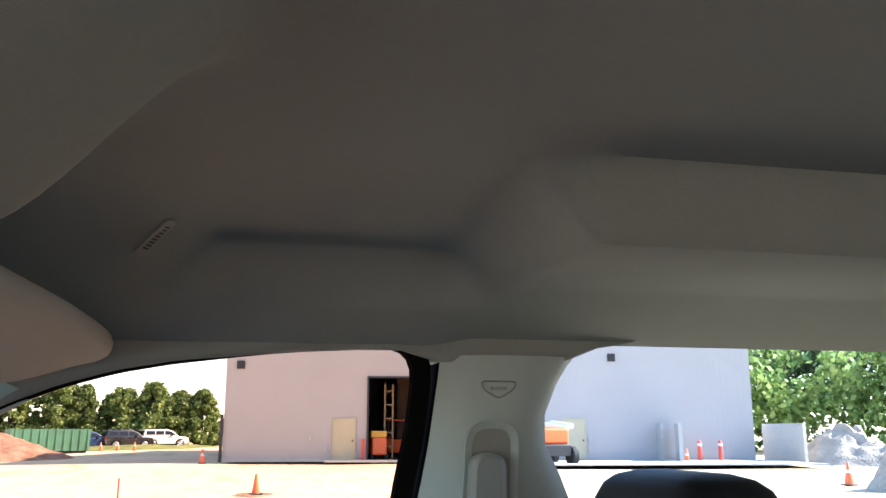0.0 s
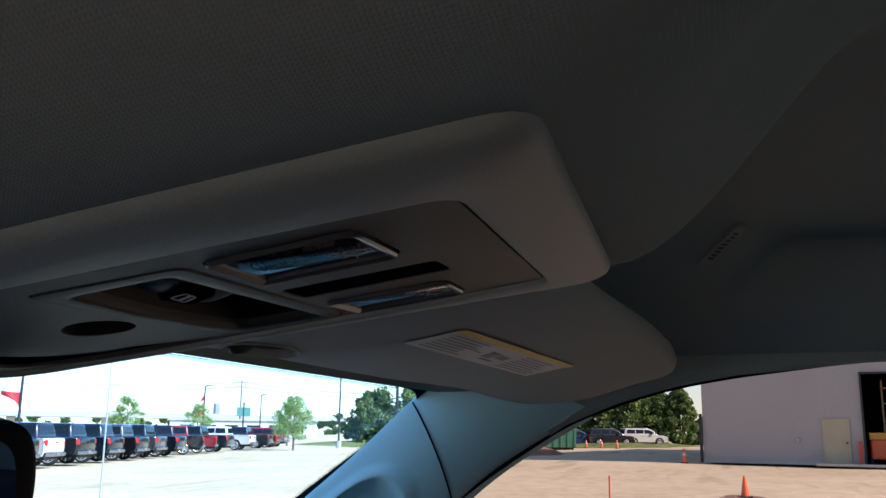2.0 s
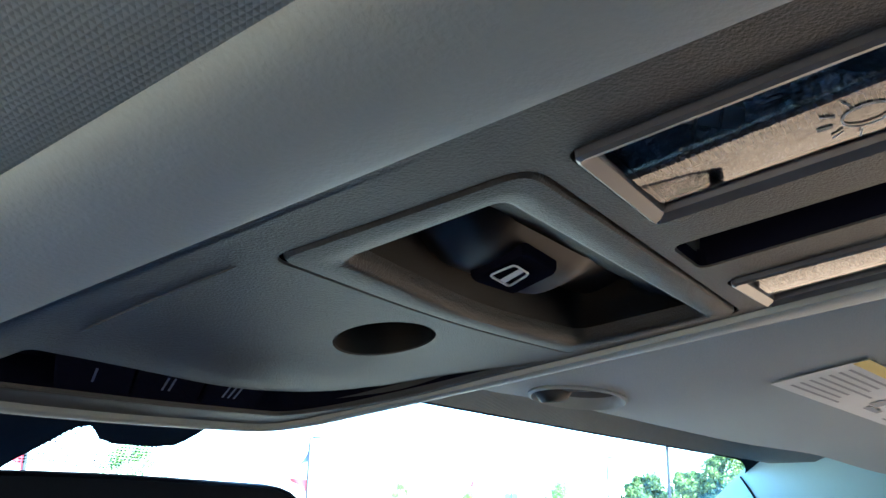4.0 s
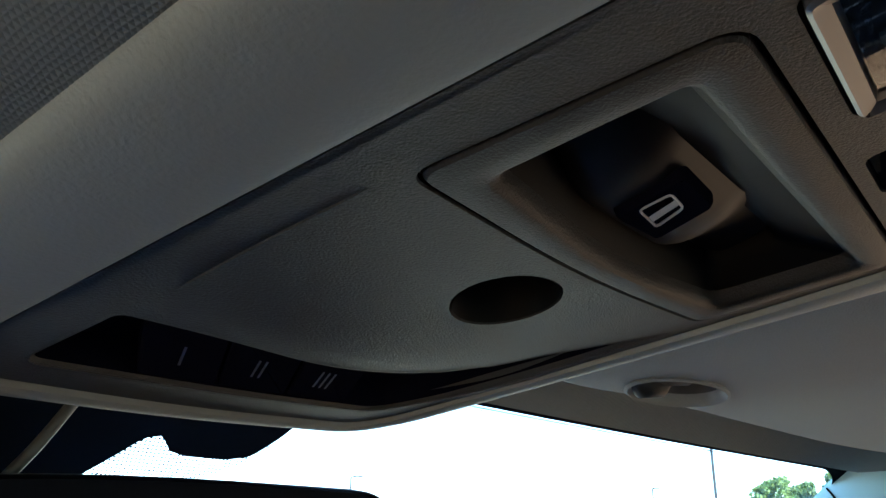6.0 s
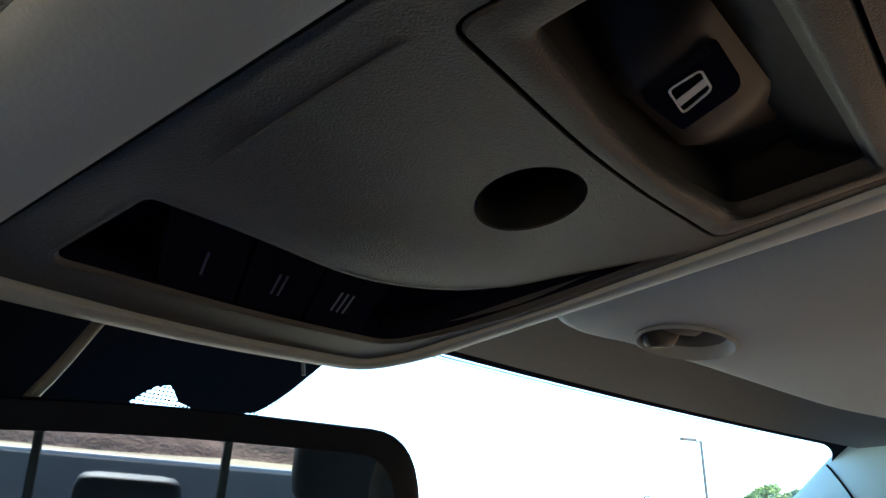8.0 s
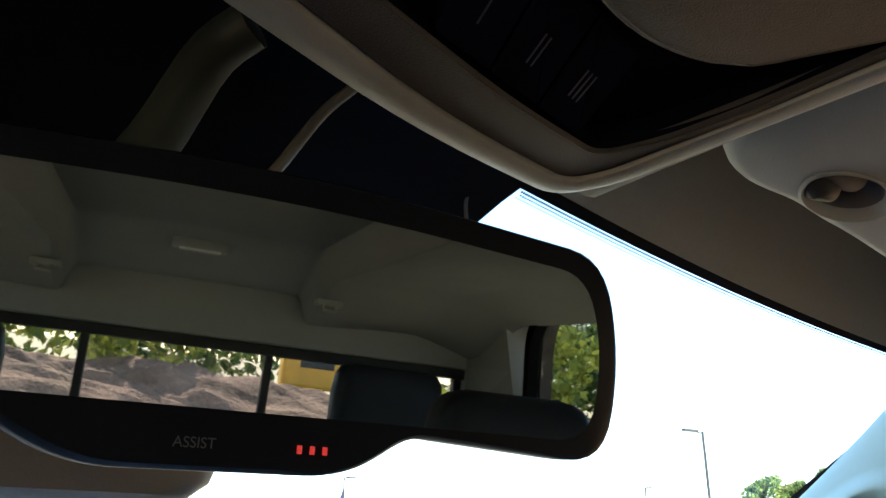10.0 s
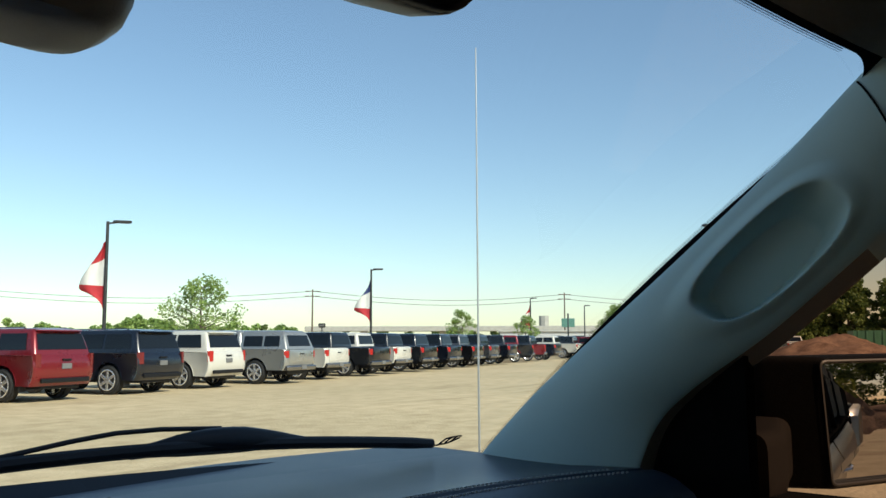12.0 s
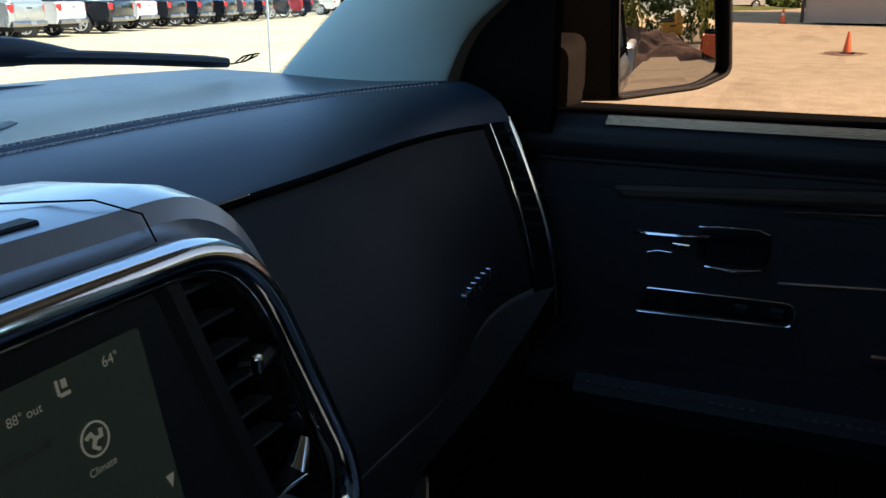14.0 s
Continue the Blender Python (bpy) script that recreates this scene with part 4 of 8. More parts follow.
VOUT = round_poly([(0.124, 0.100), (0.316, 0.080), (0.467, 0.058), (0.600, 0.047), (0.672, 0.047), (0.712, 0.068), (0.722, 0.120), (0.714, 0.180), (0.680, 0.220), (0.610, 0.246), (0.540, 0.266), (0.440, 0.2945), (0.342, 0.3105), (0.273, 0.3210), (0.244, 0.3270), (0.212, 0.3315), (0.190, 0.3385), (0.172, 0.3425), (0.152, 0.3415), (0.135, 0.3335), (0.122, 0.310)], [0.02, 0.05, 0.05, 0.05, 0.03, 0.03, 0.03, 0.03, 0.03, 0.03, 0.04, 0.04, 0.03, 0.02, 0.02, 0.02, 0.014, 0.010, 0.012, 0.014, 0.02], 5)


def visor(s):
    v = thing("sun_visor", "tan cloth sun visor folded up, with warning label" if s > 0 else "tan cloth sun visor folded up against the headliner", "sun visor", (s * 0.4, 0.2, 1.82), group="sun visors")
    def bay(k, up):
        return [vis(0.2245 + k * 0.0340 * math.cos(a), 0.3055 + k * (0.0165 * math.sin(a) - 0.0060 * math.cos(a)), up, s) for a in steps(0, 2 * math.pi * 27 / 28, 27)]
    bm = bmesh.new()
    rs = skin(bm, [[vis(x, y, h, s) for x, y in swell(VOUT, -d)] for d, h in ((0.012, 0.026), (0.003, 0.022), (0.0, 0.013), (0.0015, 0.006), (0.004, 0.0022), (0.0085, 0.0))], caps=False)
    bm.faces.new(rs[0][::-1])
    hole = loop(bm, bay(1.0, 0.0))
    es = [bm.edges.get((a, b)) or bm.edges.new((a, b)) for a, b in zip(rs[-1], rs[-1][1:] + rs[-1][:1])] + [bm.edges.new((a, b)) for a, b in zip(hole, hole[1:] + hole[:1])]
    bmesh.ops.triangle_fill(bm, edges=es, use_beauty=True)
    part("pad", bm, M_VISOR, v, smooth=True)
    # the clip bay: a rolled rim, a deep bowl and the hook inside
    bm = bmesh.new()
    skin(bm, [bay(1.01, 0.0012), bay(1.06, -0.0012), bay(1.0, -0.0020), bay(0.92, -0.0004), bay(0.86, 0.004)], caps=False)
    part("clip_rim", bm, M_VISOR, v, "rounded rim of the clip bay", smooth=True)
    bm = bmesh.new()
    def bowl(k, up, dx):
        return [Vector((q.x + s * dx, q.y, q.z)) for q in bay(k, up)]
    skin(bm, [bowl(0.87, 0.0035, 0.0), bowl(0.82, 0.010, -0.001), bowl(0.66, 0.018, -0.003), bowl(0.40, 0.023, -0.006)], mouth=True)
    part("clip_bay", bm, surf("clip_bay_plastic", (0.10, 0.097, 0.09), 0.55), v, smooth=True)
    bm = bmesh.new()
    tube(bm, [vis(0.197, 0.3170, 0.012, s), vis(0.200, 0.3165, 0.005, s), vis(0.206, 0.3155, 0.002, s), vis(0.214, 0.313, 0.003, s), vis(0.220, 0.309, 0.012, s)], [0.003, 0.005, 0.0068, 0.0072, 0.006], 14)
    part("pivot_hook", bm, surf("hook_plastic", (0.035, 0.033, 0.030), 0.55, spec=0.2), v, "plastic pivot hook", smooth=True)
    bm = bmesh.new()
    tube(bm, [vis(0.199, 0.310, 0.008, s), vis(0.212, 0.306, 0.009, s), vis(0.226, 0.302, 0.010, s), vis(0.236, 0.300, 0.013, s)], [0.006, 0.0085, 0.008, 0.004], 12)
    part("pivot_pin", bm, surf("clip_shade_plastic", (0.05, 0.048, 0.045), 0.7), v, smooth=True)
    if s > 0:
        a, b, c, d = Vector((0.2775, 0.2205)), Vector((0.2650, 0.1697)), Vector((0.501, 0.1330)), Vector((0.522, 0.1840))
        def lab(u, w, up=-0.0012):
            p = b.lerp(c, u).lerp(a.lerp(d, u), w)
            return vis(p.x, p.y, up)
        def strip_on(u0, u1, w0, w1, up, m, name, parent=None):
            bm = bmesh.new(); sheet(bm, lambda u, w: lab(u, w, up), steps(u0, u1, 4), steps(w0, w1, 2))
            return part(name, bm, m, parent or v, fix=False)
        sheet_ob = strip_on(0, 1, 0, 1, -0.0012, M_PAPER, "warning_label")
        sheet_ob["label"] = "white and yellow warning label"
        strip_on(0.0, 1.0, 0.0, 0.16, -0.0018, M_YELLOW, "yellow_band", sheet_ob)
        bm = bmesh.new()
        random.seed(5)
        for r in range(7):
            w = 0.24 + r * 0.10
            for u0, u1 in ((0.04, 0.36), (0.62, 0.96)):
                e = u1 - random.uniform(0, 0.10)
                sheet(bm, lambda u, q: lab(u, q, -0.0018), (u0, e), (w, w + 0.035))
        part("small_print", bm, M_INK, sheet_ob, fix=False, kind="stuff")
        bm = bmesh.new()
        sheet(bm, lambda u, q: lab(u, q, -0.0018), (0.41, 0.47), (0.40, 0.68)); sheet(bm, lambda u, q: lab(u, q, -0.0018), (0.49, 0.57), (0.45, 0.62)); sheet(bm, lambda u, q: lab(u, q, -0.0018), (0.44, 0.54), (0.72, 0.80))
        part("printed_pictogram", bm, M_INK, sheet_ob, fix=False)


visor(1)
visor(-1)

# ---- rear-view mirror ----
MC = Vector((-0.030, 0.422, 1.720))
MN = Vector((-0.2877, -0.9503, -0.1128)).normalized()
MX = Vector((0.962, -0.272, 0.0)).normalized()
MX = (MX - MN * MX.dot(MN)).normalized()
MZ = MX.cross(MN) * (1 if MX.cross(MN).z > 0 else -1)
def mir(a, b, d=0.0):
    return MC + MX * a + MZ * b + MN * d


MOUT = round_poly([(-0.138, 0.030), (0.0, 0.043), (0.134, 0.040), (0.143, 0.0), (0.135, -0.041), (0.045, -0.036), (0.022, -0.050), (-0.060, -0.050), (-0.085, -0.036), (-0.132, -0.036)], [0.02, 0.08, 0.022, 0.05, 0.022, 0.008, 0.014, 0.014, 0.008, 0.02], 6)
mirror = thing("rear_view_mirror", "black rear-view mirror hung on the windshield", "rear-view mirror", tuple(MC))
bm = bmesh.new()
skin(bm, [[mir(a * k, b * k, d) for a, b in MOUT] for k, d in ((0.55, -0.044), (0.84, -0.036), (0.965, -0.020), (0.995, -0.008), (1.002, -0.0035), (0.99, -0.002))], caps=True)
part("case", bm, surf("mirror_back_plastic", (0.27, 0.27, 0.25), 0.5, var=0.06, grain=0.15, gscale=700, spec=0.3), mirror, "grey moulded back of the mirror", smooth=True)
bm = bmesh.new()
skin(bm, [[mir(a * k, b * k, d) for a, b in MOUT] for k, d in ((0.96, -0.003), (0.992, -0.0022), (1.0, 0.001), (0.995, 0.004), (0.97, 0.006))], caps=True)
part("bezel", bm, surf("mirror_case_plastic", (0.006, 0.008, 0.013), 0.5, var=0.1, scale=10, grain=0.1, gscale=700, spec=0.12), mirror, smooth=True)
GL = round_poly([(-0.124, 0.022), (0.0, 0.032), (0.121, 0.030), (0.129, 0.0), (0.123, -0.033), (-0.118, -0.033)], [0.014, 0.08, 0.016, 0.05, 0.016, 0.014], 6)
bm = bmesh.new(); bm.faces.new([bm.verts.new(mir(a, b, 0.0072)) for a, b in GL])
part("mirror_glass", bm, M_MIRROR, mirror, "dimming mirror glass")
def text_on(body, size, m, parent, mat, name):
    cu = bpy.data.curves.new(name, "FONT"); cu.body, cu.size, cu.align_x, cu.align_y = body, size, "CENTER", "CENTER"
    tmp = bpy.data.objects.new(name, cu); scene.collection.objects.link(tmp)
    me = bpy.data.meshes.new_from_object(tmp.evaluated_get(bpy.context.evaluated_depsgraph_get()))
    bpy.data.objects.remove(tmp); bpy.data.curves.remove(cu)
    me.transform(m); me.materials.clear(); me.materials.append(mat)
    ob = new(name, me); ob.parent = parent
    ob.matrix_parent_inverse = parent.matrix_basis.inverted() if parent.parent is None else Matrix.Identity(4)
    return ob


MFRAME = Matrix((MX, MZ, MN)).transposed().to_4x4()
text_on("ASSIST", 0.0042, Matrix.Translation(mir(-0.028, -0.0425, 0.0078)) @ MFRAME, mirror, surf("dim_lettering", (0.10, 0.10, 0.11), 0.6), "button_lettering")
for k in range(3):
    bm = bmesh.new(); bx(bm, (-0.0007, -0.0012, 0), (0.0007, 0.0012, 0.0006), 0.0, 1, Matrix.Translation(mir(0.004 + 0.0042 * k, -0.0425, 0.0068)) @ MFRAME)
    part("indicator_light", bm, M_REDLED, mirror, "small red indicator light")
bm = bmesh.new()
tube(bm, [mir(0.0, 0.005, -0.03), (-0.03, 0.50, 1.745), (-0.02, 0.545, 1.772)], 0.014, 10)
part("arm", bm, M_BLACK, mirror, smooth=True)
sensor = thing("sensor_housing", "grey plastic sensor cover behind the mirror", "sensor cover", (-0.07, 0.53, 1.70))
bm = bmesh.new()
skin(bm, [[(x * k - 0.078, 0.508 + y * k, z - 0.001) for x, y in round_poly([(-0.10, -0.034), (0.080, -0.034), (0.092, 0.034), (-0.10, 0.034)], 0.026, 6)] for k, z in ((0.62, 1.6655), (0.84, 1.668), (0.93, 1.673), (0.98, 1.683), (1.0, 1.697), (1.0, 1.712), (0.97, 1.735))])
part("cover", bm, surf("sensor_plastic", (0.20, 0.20, 0.185), 0.5, var=0.06, grain=0.2, gscale=800, spec=0.3), sensor, smooth=True)
bm = bmesh.new()
skin(bm, [[(x, y, z) for x, y in ((-0.12, 0.455), (0.0, 0.455), (0.01, 0.60), (-0.13, 0.60))] for z in (1.74, 1.755)])
part("camera_block", bm, M_BLACK, sensor)
M_SLEEVE = surf("cable_sleeve", (0.16, 0.17, 0.155), 0.45)
M_TAPE = surf("dark_green_cable_tape", (0.022, 0.032, 0.026), 0.6)
for path, r in (([(0.000, 0.425, 1.812), (-0.004, 0.438, 1.803), (-0.023, 0.440, 1.774), (-0.034, 0.445, 1.758)], 0.0022), ([(-0.050, 0.425, 1.812), (-0.056, 0.438, 1.802), (-0.070, 0.442, 1.768), (-0.080, 0.446, 1.750)], 0.0085), ([(0.112, 0.450, 1.818), (0.1055, 0.450, 1.806), (0.106, 0.450, 1.794)], 0.0009)):
    bm = bmesh.new(); tube(bm, rails(path, 10), r, 10)
    part("cable", bm, M_TAPE if r > 0.005 else M_SLEEVE, sensor, smooth=True)

# ---- dashboard ----
dash = thing("dashboard", "black leather dashboard with grey double stitching", "dashboard", (0.2, 0.7, 0.8))
def dash_y(x):
    return 0.745 - 0.090 * (max(0, x) / 0.72) ** 4


DP = [(0.355, 0.007), (0.31, 0.006), (0.20, 0.004), (0.10, 0.001), (0.035, 0.0035), (0.0135, 0.0045), (0.0095, 0.0008), (0.006, 0.0032), (0.0025, 0.0008), (-0.0015, 0.0042), (-0.012, 0.002), (-0.030, -0.005), (-0.048, -0.018), (-0.060, -0.038)]
GP = [(-0.062, -0.0415), (-0.085, -0.095), (-0.108, -0.16), (-0.120, -0.20), (-0.122, -0.225)]
KP = [(-0.118, -0.232), (-0.09, -0.29), (-0.03, -0.40), (0.05, -0.52), (0.10, -0.66)]
def dsec(x, prof):
    f = 1.9 - 0.85 * smooth(x, 0.40, 0.76)
    return [(x, dash_y(x) + (a if a > 0 else a * f), 1.374 + 0.015 * max(0, x) + b) for a, b in prof]


def dash_part(name, prof, xs, mat, label):
    bm = bmesh.new()
    sheet(bm, lambda i, j: dsec(xs[i], prof)[j], range(len(xs)), range(len(prof)))
    return part(name, bm, mat, dash, label, smooth=True, fix=False)


XS = steps(-0.80, 0.775, 60)
top_pad = dash_part("top_pad", DP, XS, M_LEATHER, "grained black leather top pad")
dash_part("glove_box", GP, steps(0.20, 0.735, 24), M_DARKPAD, "dark glove box lid")
dash_part("lower_face", GP, steps(-0.80, 0.198, 24), M_DARKPAD, "dark lower dashboard")
# dark panel made paler and bluish, in place of ambient light in the footwell
dash_part("knee_panel", KP, XS, surf("lifted_knee_plastic", (0.10, 0.11, 0.125), 0.5, var=0.15, scale=8, grain=0.3, gscale=700), "dark knee panel")
for off in (-0.0065, 0.0185):
    bm = bmesh.new()
    for i in range(260):
        x = -0.72 + i * 0.00563
        y = dash_y(x) + off
        z = 1.374 + 0.015 * max(0, x) + (0.0056 if off > 0 else 0.0050)
        bx(bm, (x, y - 0.0008, z - 0.003), (x + 0.0040, y + 0.0008, z + 0.0002), 0.0)
    part("stitching", bm, M_STITCH, dash, "grey thread stitching", kind="stuff")
bm = bmesh.new()
tube(bm, [dsec(x, [(-0.1175, -0.2295)])[0] for x in steps(0.20, 0.74, 20)], 0.0055, 8)
part("trim_strip", bm, surf("satin_grey_strip", (0.16, 0.16, 0.175), 0.35), dash, "satin grey strip under the glove box", smooth=True)
# black tube added along the groove under the pad, as its shade
bm = bmesh.new(); tube(bm, [dsec(x, [(-0.0625, -0.0405)])[0] for x in steps(-0.79, 0.735, 60)], 0.0028, 6)
part("groove_shade_strip", bm, M_SEAL, dash, smooth=True)
# shallow speaker hump
bm = bmesh.new()
hump = round_poly([(0.10, 0.86), (0.19, 0.925), (0.30, 1.015), (0.36, 0.86), (0.24, 0.80)], 0.012, 4)
skin(bm, [[(x, y, 1.374 + 0.015 * x + d + 0.003 * smooth(y, 0.83, 0.95)) for x, y in swell(hump, -e)] for e, d in ((0.0, -0.006), (0.0, 0.0016), (0.004, 0.0026), (0.020, 0.0030))])
part("speaker_cover", bm, M_LEATHER, dash, "low raised speaker cover", smooth=True)
# badge of small raised blocks on the lid
bm = bmesh.new()
def on_lid(x, k):
    p = dsec(x, [(-0.1145 + 0.0, -0.178 - k)])[0]
    return Vector(p)
for i in range(6):
    x = 0.565 + i * 0.0165 + (0.006 if i else 0)
    w = 0.016 if i == 0 else 0.010
    for k0, k1 in ((0.0, 0.004), (0.007, 0.011), (0.014, 0.018)) if i == 0 else ((0.002, 0.005), (0.012, 0.015)):
        a = on_lid(x, k0) + Vector((0, -0.004, 0)); b = on_lid(x + w, k1) + Vector((0, 0.001, 0))
        bx(bm, (a.x, min(a.y, b.y), min(a.z, b.z)), (b.x, max(a.y, b.y), max(a.z, b.z)), 0.0006)
    a = on_lid(x, 0.0); b = on_lid(x + 0.003, 0.018)
    bx(bm, (a.x, a.y - 0.004, b.z), (b.x, a.y + 0.002, a.z), 0.0006)
part("badge", bm, M_CHROME, dash, "small chrome model badge", kind="stuff")
# end cap and its tall vent
bm = bmesh.new()
ends = [(0.93, 1.355), (0.70, 1.385), (0.640, 1.378), (0.605, 1.345), (0.575, 1.275), (0.555, 1.205), (0.54, 1.08), (0.56, 0.98), (0.66, 0.86), (0.93, 0.80)]
skin(bm, [[(x, y + d, z) for y, z in ends] for x, d in ((0.775, 0.0), (0.80, -0.004), (0.835, -0.012))])
part("end_cap", bm, M_DARKPAD, dash, "black dashboard end cap", smooth=True)
def side_vent(dx, dy):
    return [(0.822 + dx, 0.602 + dy, 1.347), (0.822 + dx, 0.574 + dy, 1.282), (0.822 + dx, 0.549 + dy, 1.212), (0.822 + dx, 0.536 + dy, 1.147), (0.822 + dx, 0.533 + dy, 1.10)]
vent = part("side_vent", (lambda b: (skin(b, [[(p[0] - 0.014, p[1] - 0.002, p[2]), (p[0] + 0.02, p[1] - 0.002, p[2]), (p[0] + 0.02, p[1] - 0.025, p[2]), (p[0] - 0.010, p[1] - 0.025, p[2])] for p in side_vent(0, 0)]), b)[1])(bmesh.new()), M_GLOSSBLACK, dash, "tall narrow side vent")
bm = bmesh.new(); tube(bm, rails([(p[0] - 0.016, p[1], p[2]) for p in side_vent(0, 0)], 20), [0.0022] * 14 + [0.0016] * 7, 8)
part("chrome_edge", bm, M_CHROME, vent, "chrome vent edge", smooth=True)
bm = bmesh.new(); tube(bm, rails([(p[0] - 0.012, p[1] - 0.026, p[2]) for p in side_vent(0, 0)], 20), [0.0032] * 14 + [0.0024] * 7, 8)
part("chrome_edge", bm, M_CHROME, vent, "chrome vent edge", smooth=True)
for k in range(7):
    t = 1.327 - k * 0.018
    y = float(np.interp(t, [1.212, 1.282, 1.347], [0.549, 0.574, 0.602]))
    bm = bmesh.new(); bx(bm, (0.803, y - 0.024, t - 0.0012), (0.815, y - 0.003, t + 0.0012), 0.0)
    part("vane", bm, M_BLACK, vent)

# ---- centre stack ----
stack = thing("centre_stack", "silver and chrome centre stack with screen and vents", "centre stack", (0.0, 0.48, 0.8))
def arch(w, top, low, y, r=0.07, n=8):
    """An upside-down U from lower left over the top to lower right."""
    k = w * 0.95
    half = [(0.45 * k, top - 0.235), (1.24 * k, top - 0.165), (0.88 * k, top)]
    pts = round_poly([(-a, b) for a, b in half] + [(0, top + 0.002)] + half[::-1], [0.001, 0.045, 0.048, 0.05, 0.048, 0.045, 0.001], n)
    return [Vector((x, y - 0.18 * (top - z), z)) for x, z in pts]


bm = bmesh.new()
skin(bm, [arch(0.176, 1.372, 0.95, 0.462), arch(0.182, 1.381, 0.95, 0.460), arch(0.186, 1.390, 0.95, 0.466), arch(0.186, 1.394, 0.95, 0.485), arch(0.178, 1.392, 0.95, 0.54), arch(0.165, 1.372, 0.95, 0.66)], closed=False, caps=False)
part("silver_hood", bm, M_SILVER, stack, "silver painted hood over the vents", smooth=True)
bm = bmesh.new()
skin(bm, [arch(w, t, 0.95, y) for w, t, y in ((0.1765, 1.3725, 0.4625), (0.1755, 1.3715, 0.4575), (0.1735, 1.369, 0.4545), (0.1705, 1.366, 0.4535), (0.1675, 1.363, 0.4545), (0.165, 1.360, 0.458), (0.160, 1.355, 0.470), (0.158, 1.352, 0.490))], closed=False, caps=False)
part("ring_bed", bm, M_GLOSSBLACK, stack, smooth=True)
bm = bmesh.new(); tube(bm, arch(0.1715, 1.3665, 0.95, 0.4505, 0.07, 14), 0.0090, 16)
part("chrome_ring", bm, M_CHROME, stack, "chrome ring round vents and screen", smooth=True)
bm = bmesh.new()
face = arch(0.160, 1.357, 0.95, 0.492)
bm.faces.new([bm.verts.new(p) for p in face])
part("face", bm, M_BLACK, stack)
# the seam and inlay on the hood
bm = bmesh.new()
tube(bm, [Vector((0.096, 0.458, 1.3755)), Vector((0.090, 0.459, 1.389)), Vector((0.080, 0.475, 1.3955)), Vector((0.055, 0.50, 1.397)), Vector((-0.02, 0.52, 1.397))], 0.0005, 5)
part("hood_seam", bm, M_SEAL, stack)
bm = bmesh.new()
bx(bm, (-0.15, 0.472, 1.3895), (0.050, 0.508, 1.3945), 0.001)
part("hood_inlay", bm, M_DARKPAD, stack, "dark inset tray on the hood")
# vents at the right of the screen
M_SLAT = surf("vent_slat_plastic", (0.09, 0.095, 0.105), 0.35, var=0.1, scale=12)
for s in (1, -1):
    vent = part("air_vent", (lambda b: (bx(b, (min(s * 0.112, s * 0.150), 0.484, 1.22), (max(s * 0.112, s * 0.150), 0.492, 1.345), 0.004), b)[1])(bmesh.new()), M_GLOSSBLACK, stack, "black slatted air vent")
    for k in range(6):
        z = 1.3465 - k * 0.0180
        bm = bmesh.new()
        wd, ws0 = 0.140 + 0.0080 * k, 0.098 + 0.0088 * k
        yd = 0.458 - 0.12 * (1.34 - z)
        bx(bm, (min(s * ws0, s * wd), yd, z - 0.0010), (max(s * ws0, s * wd), yd + 0.012, z + 0.0010), 0.0005, 1)
        part("slat", bm, M_SLAT, vent)
    bm = bmesh.new(); tube(bm, [(s * 0.152, 0.455, 1.304), (s * 0.146, 0.445, 1.306), (s * 0.138, 0.442, 1.306), (s * 0.132, 0.447, 1.306)], [0.007, 0.009, 0.007, 0.003], 8, 0.7)
    tab = part("vent_tab", bm, M_BLACK, vent, smooth=True)
    bm = bmesh.new(); bx(bm, (min(s * 0.133, s * 0.139), 0.436, 1.301), (max(s * 0.133, s * 0.139), 0.442, 1.311), 0.002, 2)
    part("tab_jewel", bm, M_CHROME, tab)
bm = bmesh.new()
tube(bm, [(0.148, 0.440, 1.228), (0.156, 0.433, 1.240), (0.167, 0.435, 1.252)], [0.003, 0.008, 0.004], 10)
part("vent_wheel", bm, M_CHROME, stack, "chrome edged vent wheel", smooth=True)
for k in range(3):
    bm = bmesh.new(); bx(bm, (0.166, 0.440, 1.260 + 0.004 * k), (0.172, 0.442, 1.2615 + 0.004 * k), 0.0)
    part("vent_mark", bm, M_MARK, stack)
# screen
SC = Vector((-0.040, 0.441, 1.2735))
SXv = Vector((1, 0, 0)); SZv = Vector((0, 0.20, 0.98)).normalized(); SNv = SXv.cross(SZv) * 1
if SNv.y > 0:
    SNv = -SNv
def scr(a, b, d=0.0):
    return SC + SXv * a + SZv * b + SNv * d


SO = round_poly([(-0.150, 0.098), (0.137, 0.098), (0.186, -0.10), (-0.170, -0.10)], 0.012, 5)
bm = bmesh.new()
skin(bm, [[scr(a * k, b * k, d) for a, b in SO] for k, d in ((1.0, -0.03), (1.0, 0.004), (0.985, 0.009), (0.93, 0.010), (0.90, 0.006))])
screen_ob = part("screen", bm, M_BLACK, stack, "touch screen in a black bezel", smooth=True)
bm = bmesh.new(); bm.faces.new([bm.verts.new(scr(a, b, 0.0075)) for a, b in round_poly([(-0.120, 0.074), (0.110, 0.074), (0.1115, -0.075), (-0.120, -0.075)], 0.003, 3)])
part("lit_display", bm, M_SCREENLIT, screen_ob, "dim lit display")
SF = Matrix((SXv, SZv, SNv)).transposed().to_4x4()
def say(body, size, a, b):
    text_on(body, size, Matrix.Translation(scr(a, b, 0.0082)) @ SF, screen_ob, M_SCREENTEXT, "display_text")
say("64\u00b0", 0.0062, 0.0913, 0.067); say("88\u00b0 out", 0.0050, 0.049, 0.0625); say("Climate", 0.0044, 0.0749, 0.0296)
bm = bmesh.new()
